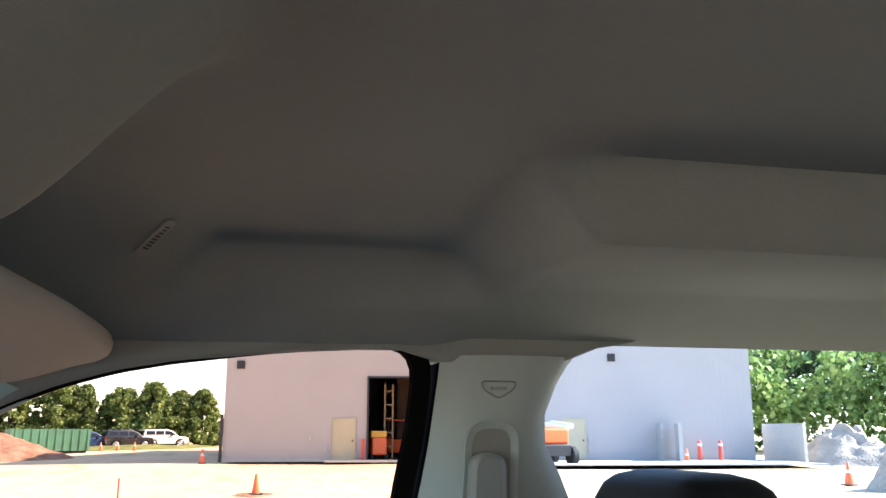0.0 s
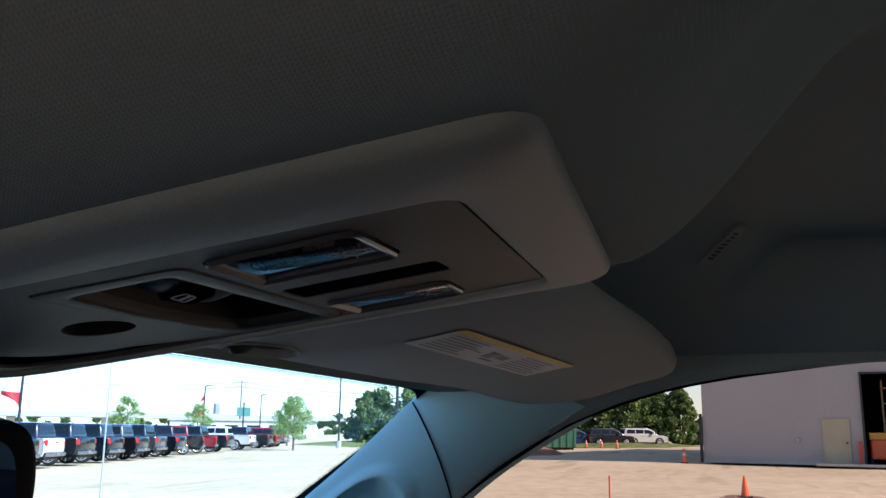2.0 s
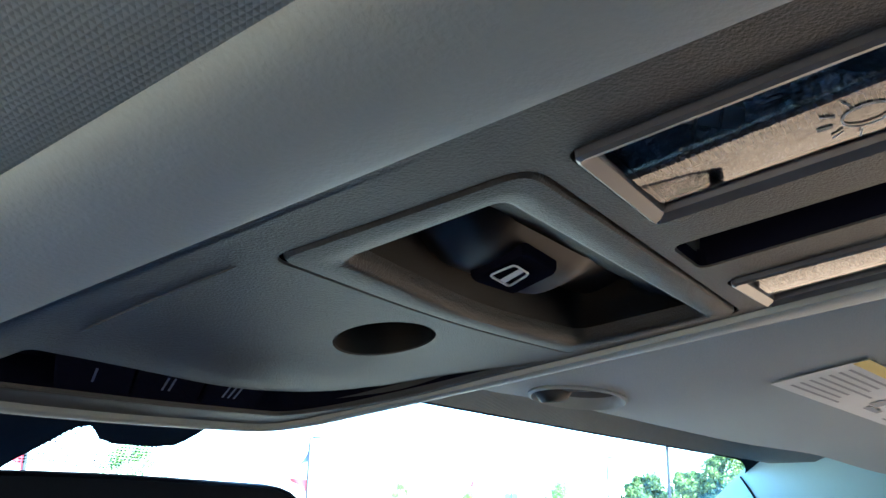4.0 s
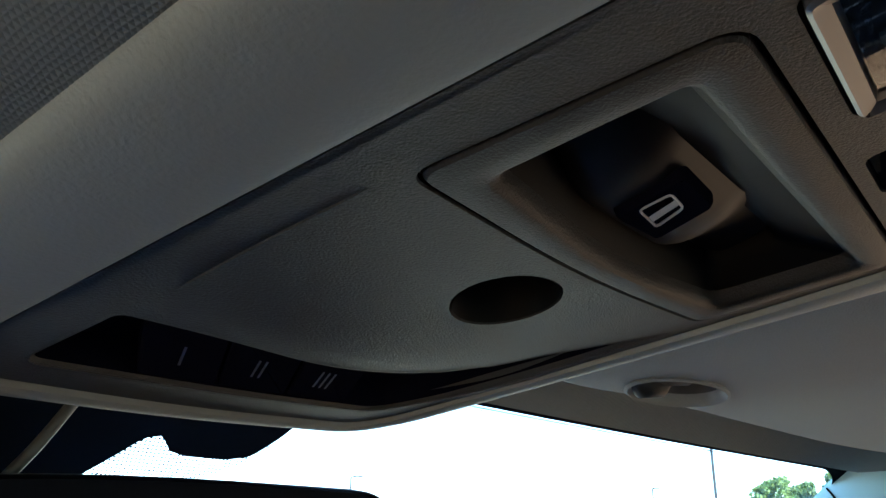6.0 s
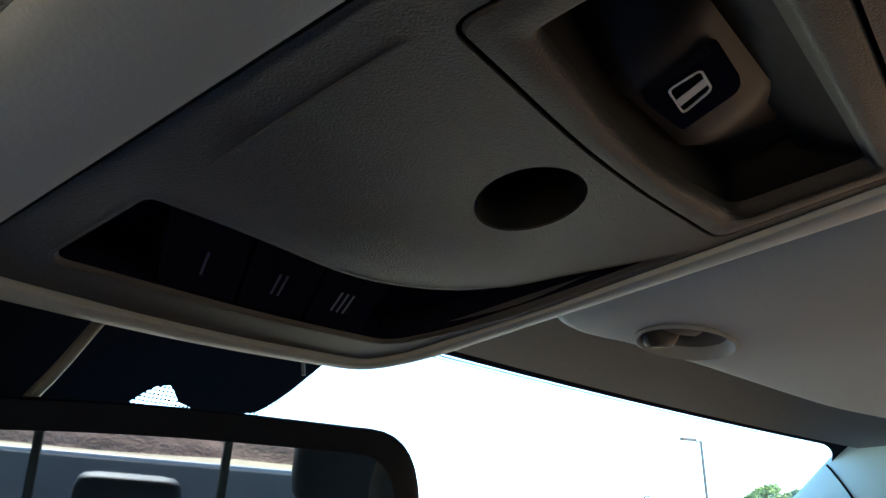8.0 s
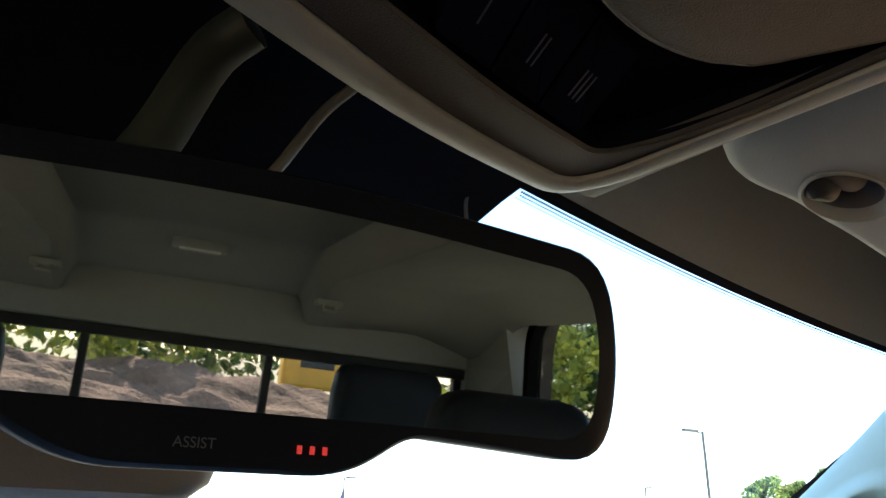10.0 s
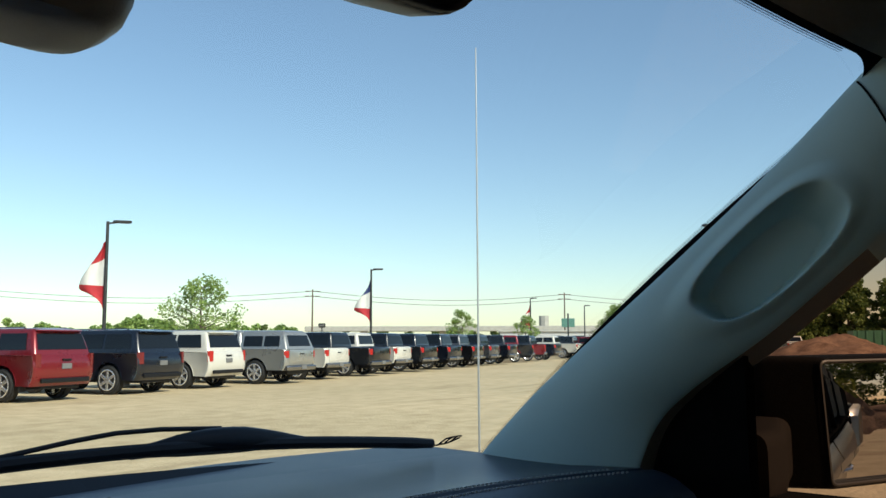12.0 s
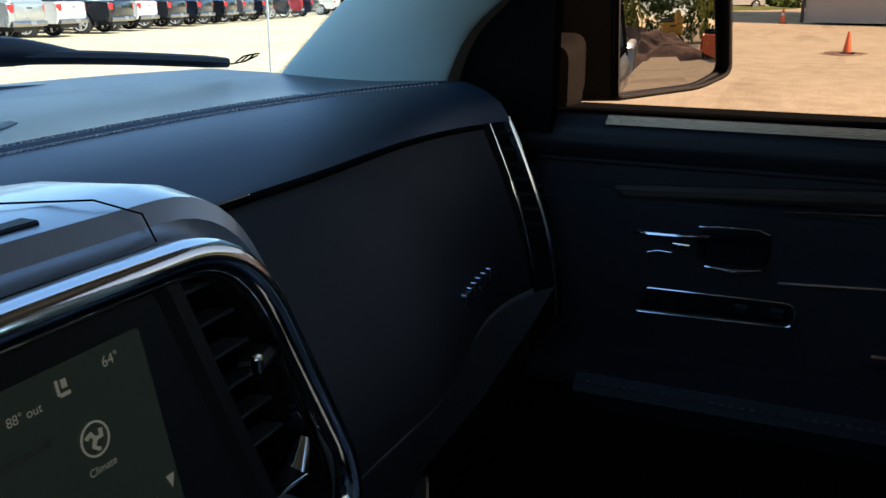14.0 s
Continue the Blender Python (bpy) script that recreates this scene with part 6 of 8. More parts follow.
def heap(name, cx, cy, rx, ry, h, mat, label, category, rot=0.0, seed=0, rough=0.35, n=44, kind=""):
    """A heap of earth or rubble with a lumpy top."""
    bm = bmesh.new()
    def f(u, v):
        r = math.hypot(u, v)
        z = h * max(0.0, 1 - r ** 1.6)
        z *= 1 + rough * noise.noise((u * 2.2 + seed, v * 2.2, seed * 1.7)) + rough * 0.55 * noise.noise((u * 6 + seed, v * 6, 2.2)) + rough * 0.3 * noise.noise((u * 15, v * 15 + seed, 5.1))
        x, y = u * rx * (1 + 0.12 * noise.noise((u * 2, v * 2, seed))), v * ry * (1 + 0.12 * noise.noise((v * 2, u * 2, seed + 3)))
        c, s = math.cos(rot), math.sin(rot)
        return (cx + x * c - y * s, cy + x * s + y * c, z - 0.06)
    sheet(bm, f, steps(-1.05, 1.05, n), steps(-1.05, 1.05, n))
    return tagged(part(name, bm, mat, None, label, smooth=True, fix=False), category=category, kind=kind)


heap("dirt_pile", -9.0, -21.0, 13, 4.5, 1.55, M_DIRT, "long brown dirt bank behind the truck", "dirt pile", 0.05, 1, n=90)
heap("dirt_pile", -3.2, -19.6, 7.8, 3.2, 1.30, M_DIRT, "low brown dirt bank with lumpy top", "dirt pile", -0.03, 4, n=80)
heap("dirt_pile", 1.0, -21.0, 7.4, 3.4, 1.35, M_DIRT, "tall brown dirt heap beside the digger", "dirt pile", 0.3, 7, n=60)
heap("dirt_pile", 57.5, 17.0, 6.5, 5.0, 1.45, M_DIRT, "low brown dirt pile before the dumpster", "dirt pile", 0.4, 9)
heap("rubble_pile", 41.0, -29.5, 4.5, 3.0, 1.6, M_RUBBLE, "pale rubble pile beside the block wall", "rubble pile", 0.2, 12, 0.6)
heap("rubble_pile", 38.0, -33.0, 4.5, 3.0, 1.9, M_RUBBLE, "tall pale rubble pile near the woods", "rubble pile", 0.7, 15, 0.6)
heap("rubble_pile", 23.0, -18.6, 1.5, 1.2, 1.35, M_RUBBLE, "small grey rubble heap on the lot", "rubble pile", 0.4, 18, 0.6)
heap("grass_bank", 104.0, 15.0, 18, 9, 0.55, M_GRASS, "rough sunlit grass bank below the trees", "grass", 0.0, 21, 0.3, kind="stuff")
heap("grass_bank", 112.0, 44.0, 25, 14, 0.7, M_GRASS, "rough grass bank beyond the lot", "grass", 0.0, 22, 0.3, kind="stuff")


# ---- the building ----
BM = Matrix(((-0.1225, 0.9925, 0, 46.67), (-0.9925, -0.1225, 0, 2.66), (0, 0, 1, 0), (0, 0, 0, 1)))
hall = thing("industrial_building", "grey metal-sided industrial building with open bay door", "building", tuple(BM @ Vector((14, 8, 0))))
H = 8.6


def bpart(name, boxes, mat, parent=hall, label="", bev=0.0, kind=""):
    bm = bmesh.new()
    for lo, hi in boxes:
        bx(bm, lo, hi, bev)
    bmesh.ops.transform(bm, matrix=BM, verts=bm.verts)
    return part(name, bm, mat, parent, label, kind=kind)


wall = bpart("wall", [((0, 0, 0), (7.45, 0.25, H)), ((10.95, 0, 0), (28, 0.25, H)), ((7.45, 0, 4.29), (10.95, 0.25, H))], M_SIDING, label="grey vertical metal siding")
bpart("side_wall", [((0, 0.25, 0), (0.25, 34, H))], M_SIDING)
bpart("side_wall", [((27.75, 0.25, 0), (28, 34, H))], M_SIDING)
bpart("back_wall", [((0.25, 33.75, 0), (27.75, 34, H))], M_SIDING)
bpart("roof", [((-0.1, -0.1, H), (28.1, 34.1, H + 0.25))], M_DARKSTEEL, label="flat roof with metal edge")
ribs = []
s_ = 0.12
while s_ < 27.95:
    if not 7.3 < s_ < 11.05:
        ribs.append(((s_, -0.009, 0.02), (s_ + 0.07, 0.0, H)))
    else:
        ribs.append(((s_, -0.009, 4.36), (s_ + 0.07, 0.0, H)))
    s_ += 0.305
bpart("siding_ribs", ribs, M_SIDING, wall, kind="stuff")
bpart("base_flashing", [((0, -0.05, 0), (5.6, -0.024, 0.16))], M_CONCRETE)
bpart("bay_frame", [((7.36, -0.07, 0), (7.45, 0.3, 4.38))], M_DARKSTEEL)
bpart("bay_frame", [((10.95, -0.07, 0), (11.04, 0.3, 4.38))], M_DARKSTEEL)
bpart("bay_header", [((7.45, -0.07, 4.29), (10.95, 0.3, 4.38))], M_DARKSTEEL)
bpart("bay_floor", [((0.25, 0.25, 0.0), (27.75, 33.75, 0.06))], M_CONCRETE)
bpart("inner_partition", [((9.0, 5.0, 0.06), (12.5, 5.15, 4.6))], surf("dark_plywood", (0.10, 0.055, 0.04), 0.8, var=0.2, scale=1.5))
for k in range(5):
    bpart("rack_shelf", [((8.25, 2.2, 0.7 + 0.75 * k), (8.75, 4.6, 0.76 + 0.75 * k))], M_WOODRACK)
for y in (2.2, 4.5):
    for x in (8.25, 8.68):
        bpart("rack_post", [((x, y, 0.06), (x + 0.08, y + 0.1, 4.1))], M_WOODRACK)
for s0 in (5.66, 17.75):
    d = bpart("door", [((s0, -0.055, 0.08), (s0 + 1.08, -0.026, 2.12))], M_TANDOOR, label="tan painted steel door, shut")
    bpart("door_frame", [((s0 - 0.06, -0.075, 0.05), (s0, -0.024, 2.19))], M_TANDOOR, d)
    bpart("door_frame", [((s0 + 1.08, -0.075, 0.05), (s0 + 1.14, -0.024, 2.19))], M_TANDOOR, d)
    bpart("door_frame", [((s0, -0.075, 2.12), (s0 + 1.08, -0.024, 2.19))], M_TANDOOR, d)
    bpart("door_handle", [((s0 + 0.95, -0.12, 1.02), (s0 + 1.03, -0.055, 1.10))], M_DARKSTEEL, d)
bpart("door_step", [((5.3, -1.2, 0.0), (11.4, -0.03, 0.10))], M_CONCRETE, label="pale concrete apron")
for s0, z in ((0.55, 4.75), (9.2, 5.4), (20.2, 5.2)):
    v = bpart("wall_vent", [((s0, -0.10, z), (s0 + 0.42, -0.024, z + 0.42))], M_DARKSTEEL, label="small dark square wall vent", bev=0.02)
    for k in range(4):
        bpart("louvre", [((s0 + 0.04, -0.13, z + 0.05 + 0.09 * k), (s0 + 0.38, -0.10, z + 0.10 + 0.09 * k))], M_DARKSTEEL, v)
for s0, z in ((4.4, 1.05), (5.2, 0.45), (19.0, 1.0), (19.0, 0.5)):
    bpart("outlet_box", [((s0, -0.10, z), (s0 + 0.16, -0.024, z + 0.24))], M_CONCRETE, bev=0.015)
bpart("downpipe", [((-0.16, -0.14, 0.0), (-0.02, 0.0, 2.4))], M_DARKSTEEL)
bpart("guard_post", [((7.12, -0.35, 0.0), (7.28, -0.19, 1.15))], M_REDPAINT)
bpart("pavement_slab", [((12.0, -7.0, 0.0), (28.5, -0.05, 0.05))], M_CONCRETE, label="pale concrete yard slab")


# block walls of the bin yard, block by block
def block_mesh():
    bm = bmesh.new(); bx(bm, (0.005, 0.0, 0.005), (0.395, 0.2, 0.195), 0.008)
    me = bpy.data.meshes.new("block"); bm.to_mesh(me); bm.free(); me.materials.append(M_BLOCK)
    return me


BLOCK = block_mesh()
def block_wall(x0, y0, x1, y1, courses, label):
    L_ = math.hypot(x1 - x0, y1 - y0)
    ang = math.degrees(math.atan2(y1 - y0, x1 - x0))
    n = max(2, round(L_ / 0.4))
    w = thing("block_wall", label, "wall", (x0, y0, 0), group="bin yard walls")
    w.matrix_basis = pose(x0, y0, 0, 0, 0, ang)
    bm = bmesh.new(); bx(bm, (0.02, 0.012, 0.0), (n * 0.4 - 0.02, 0.188, courses * 0.2 - 0.01))
    me = bpy.data.meshes.new("mortar"); bm.to_mesh(me); bm.free(); me.materials.append(M_CONCRETE)
    c = new("mortar", me); c.parent = w
    for r in range(courses):
        for k in range(n - (r % 2)):
            b = new("block", BLOCK); b.parent = w
            b.matrix_basis = pose(0.4 * k + (0.2 if r % 2 else 0), random.uniform(-0.004, 0.004), 0.2 * r)


random.seed(3)
block_wall(46.0, -20.1, 43.2, -19.8, 10, "grey concrete block wall standing out from the building")
block_wall(43.3, -20.6, 41.6, -20.0, 10, "short grey concrete block wall in the yard")
block_wall(43.6, -25.8, 40.6, -26.2, 10, "grey concrete block wall at the building's corner")
for k, s0 in enumerate((24.7, 25.8)):
    p = BM @ Vector((s0, -0.8, 0))
    b = thing("bollard", "red painted steel bollard before the wall", "bollard", tuple(p), group="bollards")
    bm = bmesh.new(); tube(bm, [(p.x, p.y, 0), (p.x, p.y, 1.05), (p.x, p.y, 1.15)], [0.11, 0.11, 0.05], 14)
    part("post", bm, M_REDPAINT, b, smooth=True)
    bm = bmesh.new(); tube(bm, [(p.x, p.y, 0.85), (p.x, p.y, 1.0)], 0.113, 14)
    part("band", bm, M_PLATE, b, "pale reflective band", smooth=True)


# ---- machines ----
def rod(name, pts, r, mat, parent, label=""):
    bm = bmesh.new(); tube(bm, pts, r, 8)
    return part(name, bm, mat, parent, label, smooth=True)


def local_box(name, lo, hi, mat, parent, label="", bev=0.03):
    bm = bmesh.new(); bx(bm, lo, hi, bev, 2)
    return part(name, bm, mat, parent, label)


def lift_wheel(parent, x, y, r, w):
    bm = bmesh.new(); bmesh.ops.create_cone(bm, cap_ends=True, segments=20, radius1=r, radius2=r, depth=w, matrix=pose(x, y, r, 0, 90, 0))
    bmesh.ops.bevel(bm, geom=[e for e in bm.edges if e.calc_face_angle(0) > 1], offset=r * 0.12, segments=2, affect="EDGES")
    return part("wheel", bm, M_TYRE, parent, smooth=True)


basket = thing("work_platform", "orange tubular work platform standing by the bay door", "work platform")
for x in (0, 1.2):
    for y in (0, 0.8):
        rod("post", [(x, y, 0.0), (x, y, 1.65)], 0.035, M_ORANGE, basket)
for z in (0.15, 0.85, 1.6):
    rod("rail", [(0, 0, z), (1.2, 0, z), (1.2, 0.8, z), (0, 0.8, z), (0, 0, z)], 0.03, M_ORANGE, basket)
local_box("floor_plate", (0, 0, 0.10), (1.2, 0.8, 0.16), M_ORANGE, basket, bev=0.01)
local_box("control_box", (0.75, 0.05, 0.9), (1.15, 0.3, 1.3), M_ORANGE, basket)
basket.matrix_basis = pose(45.2, -7.35, 0.02, 0, 0, -97)
lift = thing("boom_lift", "orange boom lift parked on black wheels", "boom lift")
for x in (-0.95, 0.95):
    for y in (0.1, 2.1):
        lift_wheel(lift, x, y, 0.45, 0.32)
local_box("chassis", (-0.75, -0.2, 0.45), (0.75, 2.4, 0.95), M_DARKSTEEL, lift)
local_box("turret", (-0.95, -0.3, 0.98), (0.95, 1.9, 1.75), M_ORANGE, lift, "rounded orange engine cover", 0.12)
local_box("cover_top", (-0.55, 0.1, 1.75), (0.55, 1.4, 2.0), M_PLATE, lift, "pale cover panel", 0.08)
rod("boom", [(0.3, 0.6, 1.7), (0.3, 2.6, 1.95), (0.3, 4.4, 1.8)], 0.12, M_PLATE, lift, "pale telescopic boom")
lift.matrix_basis = pose(41.5, -12.4, 0.02, 0, 0, 100)
fork = thing("forklift", "orange forklift inside the bay door", "forklift")
local_box("body", (-0.6, 0, 0.35), (0.6, 1.9, 1.1), M_ORANGE, fork, bev=0.1)
local_box("counterweight", (-0.6, 1.7, 0.35), (0.6, 2.3, 1.35), M_ORANGE, fork, bev=0.12)
for x in (-0.5, 0.5):
    rod("cage_post", [(x, 0.3, 1.1), (x, 0.5, 2.1)], 0.04, M_DARKSTEEL, fork)
    rod("cage_post", [(x, 1.6, 1.3), (x, 1.5, 2.1)], 0.04, M_DARKSTEEL, fork)
    rod("mast", [(x * 0.7, -0.15, 0.1), (x * 0.7, -0.15, 2.2)], 0.05, M_DARKSTEEL, fork)
    for y in (0.3, 1.8):
        lift_wheel(fork, x, y, 0.32, 0.2)
local_box("cage_roof", (-0.55, 0.45, 2.1), (0.55, 1.55, 2.16), M_ORANGE, fork, bev=0.01)
fork.matrix_basis = BM @ pose(10.1, 3.4, 0.06, 0, 0, 70)
red_lift = thing("tool_lift", "red machine with yellow trim at the bay door", "lift")
local_box("body", (-0.4, -0.5, 0.3), (0.4, 0.5, 1.2), M_ORANGE, red_lift, bev=0.08)
local_box("guard", (-0.42, -0.3, 1.2), (0.42, 0.2, 1.55), M_YELLOWPAINT, red_lift, bev=0.04)
for x in (-0.4, 0.4):
    for y in (-0.35, 0.35):
        lift_wheel(red_lift, x, y, 0.2, 0.12)
red_lift.matrix_basis = BM @ pose(7.95, 1.3, 0.06, 0, 0, 10)

digger = thing("excavator", "yellow excavator behind the dirt bank", "excavator")
local_box("track", (-1.5, -2.0, 0.0), (-0.95, 2.0, 0.9), M_DARKSTEEL, digger, bev=0.2)
local_box("track", (0.95, -2.0, 0.0), (1.5, 2.0, 0.9), M_DARKSTEEL, digger, bev=0.2)
local_box("engine_housing", (-1.4, -2.3, 1.05), (1.4, 0.2, 2.55), M_YELLOWPAINT, digger, "yellow engine housing", 0.15)
local_box("name_plate", (-0.7, 0.2, 1.9), (0.7, 0.215, 2.2), M_DARKSTEEL, digger, "dark lettering bar", 0.0)
local_box("cab", (-1.4, -2.0, 2.55), (-0.3, -0.4, 3.1), M_CARGLASS, digger, "dark glass cab", 0.12)
rod("boom", [(0.3, -1.5, 1.8), (0.3, -3.6, 4.0), (0.3, -5.6, 3.2)], 0.28, M_YELLOWPAINT, digger)
rod("stick", [(0.3, -5.5, 3.4), (0.3, -6.6, 0.9)], 0.2, M_YELLOWPAINT, digger)
digger.matrix_basis = pose(4.55, -24.0, 0.36, 0, 0, 5) @ Matrix.Scale(0.69, 4)
loader = thing("skid_loader", "red skid loader parked behind the truck", "loader")
local_box("body", (-0.85, -1.3, 0.4), (0.85, 1.2, 1.7), M_ORANGE, loader, bev=0.15)
local_box("cab", (-0.6, -0.6, 1.7), (0.6, 0.8, 1.95), M_CARGLASS, loader, bev=0.08)
for x in (-0.9, 0.9):
    for y in (-0.75, 0.75):
        lift_wheel(loader, x, y, 0.42, 0.3)
    rod("arm", [(x, 1.1, 1.5), (x, -1.2, 1.3), (x, -2.0, 0.4)], 0.1, M_ORANGE, loader)
local_box("tail_light", (-0.5, 1.2, 1.2), (-0.25, 1.23, 1.35), M_YELLOWPAINT, loader, bev=0.0)
loader.matrix_basis = pose(6.75, -18.0, 0.0, 0, 0, 12) @ Matrix.Scale(0.72, 4)

bin_ = thing("dumpster", "green ribbed steel roll-off dumpster", "dumpster")
bm = bmesh.new()
skin(bm, [[(-2.8, -1.15, 0.25), (2.8, -1.15, 0.25), (2.8, 1.15, 0.25), (-2.8, 1.15, 0.25)], [(-2.9, -1.2, 1.9), (2.9, -1.2, 1.9), (2.9, 1.2, 1.9), (-2.9, 1.2, 1.9)], [(-2.82, -1.12, 1.9), (2.82, -1.12, 1.9), (2.82, 1.12, 1.9), (-2.82, 1.12, 1.9)], [(-2.75, -1.1, 0.5), (2.75, -1.1, 0.5), (2.75, 1.1, 0.5), (-2.75, 1.1, 0.5)]])
part("body", bm, M_GREENBIN, bin_)
for y in (-0.7, 0.7):
    local_box("skid", (-2.7, y - 0.1, 0.0), (2.7, y + 0.1, 0.27), M_DARKSTEEL, bin_, bev=0.01)
for k in range(10):
    for y in (-1.24, 1.14):
        local_box("rib", (-2.75 + 0.58 * k, y, 0.25), (-2.63 + 0.58 * k, y + 0.1, 1.88), M_GREENBIN, bin_, bev=0.01)
bin_.matrix_basis = pose(73.0, 17.4, 0, 0, 0, 115)


# ---- cones, stakes ----
def cone(x, y, label, k=1.0):
    c = thing("traffic_cone", label, "traffic cone", (x, y, 0), group="traffic cones")
    bm = bmesh.new(); bx(bm, (x - 0.19, y - 0.19, 0.0), (x + 0.19, y + 0.19, 0.04), 0.01)
    part("base", bm, surf("cone_rubber", (0.03, 0.03, 0.03), 0.8), c)
    bm = bmesh.new(); skin(bm, [[(x + r * math.cos(2 * math.pi * k / 16), y + r * math.sin(2 * math.pi * k / 16), z) for k in range(16)] for r, z in ((0.15 * k, 0.04), (0.115 * k, 0.25 * k), (0.03, 0.72 * k), (0.02, 0.73 * k))])
    part("body", bm, M_ORANGE, c, smooth=True)
    bm = bmesh.new(); skin(bm, [[(x + r * math.cos(2 * math.pi * k / 16), y + r * math.sin(2 * math.pi * k / 16), z) for k in range(16)] for r, z in ((0.094 * k, 0.38 * k), (0.074 * k, 0.49 * k))], caps=False)
    part("band", bm, M_PLATE, c, "white reflective band", smooth=True)


cone(24.6, 0.42, "faded orange traffic cone over a drain", 0.75)
for x, y in ((46.2, 3.6), (84.0, 15.5), (80.0, 12.0), (82.5, 13.8), (25.3, -18.0), (42.6, -20.9)):
    cone(x, y, "orange traffic cone on the gravel")
heap("drain_mound", 24.6, 0.5, 1.3, 0.9, 0.10, M_DIRT, "dark earth ring round a drain", "earth mound", 0.2, 30, 0.5, 24)
for x, y in ((19.2, 3.1), (17.2, 5.0)):
    st = thing("marker_stake", "thin red survey stake in the gravel", "stake", (x, y, 0), group="stakes")
    rod("stick", [(x, y, 0), (x + 0.02, y, 0.75)], 0.018, M_REDPAINT, st)


# ---- vehicles ----
def wheel_meshes():
    bm = bmesh.new(); bmesh.ops.create_cone(bm, cap_ends=True, segments=28, radius1=0.43, radius2=0.43, depth=0.30, matrix=pose(0, 0, 0, 0, 90, 0))
    bmesh.ops.bevel(bm, geom=[e for e in bm.edges if e.calc_face_angle(0) > 1], offset=0.05, segments=3, affect="EDGES")
    t = bpy.data.meshes.new("tyre"); bm.to_mesh(t); bm.free(); t.materials.append(M_TYRE)
    bm = bmesh.new()
    for s in (-1, 1):
        bmesh.ops.create_cone(bm, cap_ends=True, segments=24, radius1=0.12, radius2=0.09, depth=0.03, matrix=pose(s * 0.158, 0, 0, 0, s * 90, 0))
        for k in range(6):
            a = k * math.pi / 3
            bx(bm, (-0.03, -0.045, 0.06), (0.0, 0.045, 0.30), 0.008, 1, pose(s * 0.168 if s > 0 else -0.138, 0, 0, math.degrees(a), 0, 0))
        ring = [(s * 0.152, 0.295 * math.cos(a), 0.295 * math.sin(a)) for a in steps(0, 2 * math.pi, 24)]
        tube(bm, ring, 0.022, 6)
    r = bpy.data.meshes.new("rim"); bm.to_mesh(r); bm.free(); r.materials.append(M_RIM)
    return t, r


TYRE, RIM = wheel_meshes()


def arc(cy, r, z0, n=9):
    """A wheel arch from front to back."""
    return [(cy + r * math.cos(a), max(z0, 0.43 + r * math.sin(a))) for a in steps(0.0, math.pi, n)]


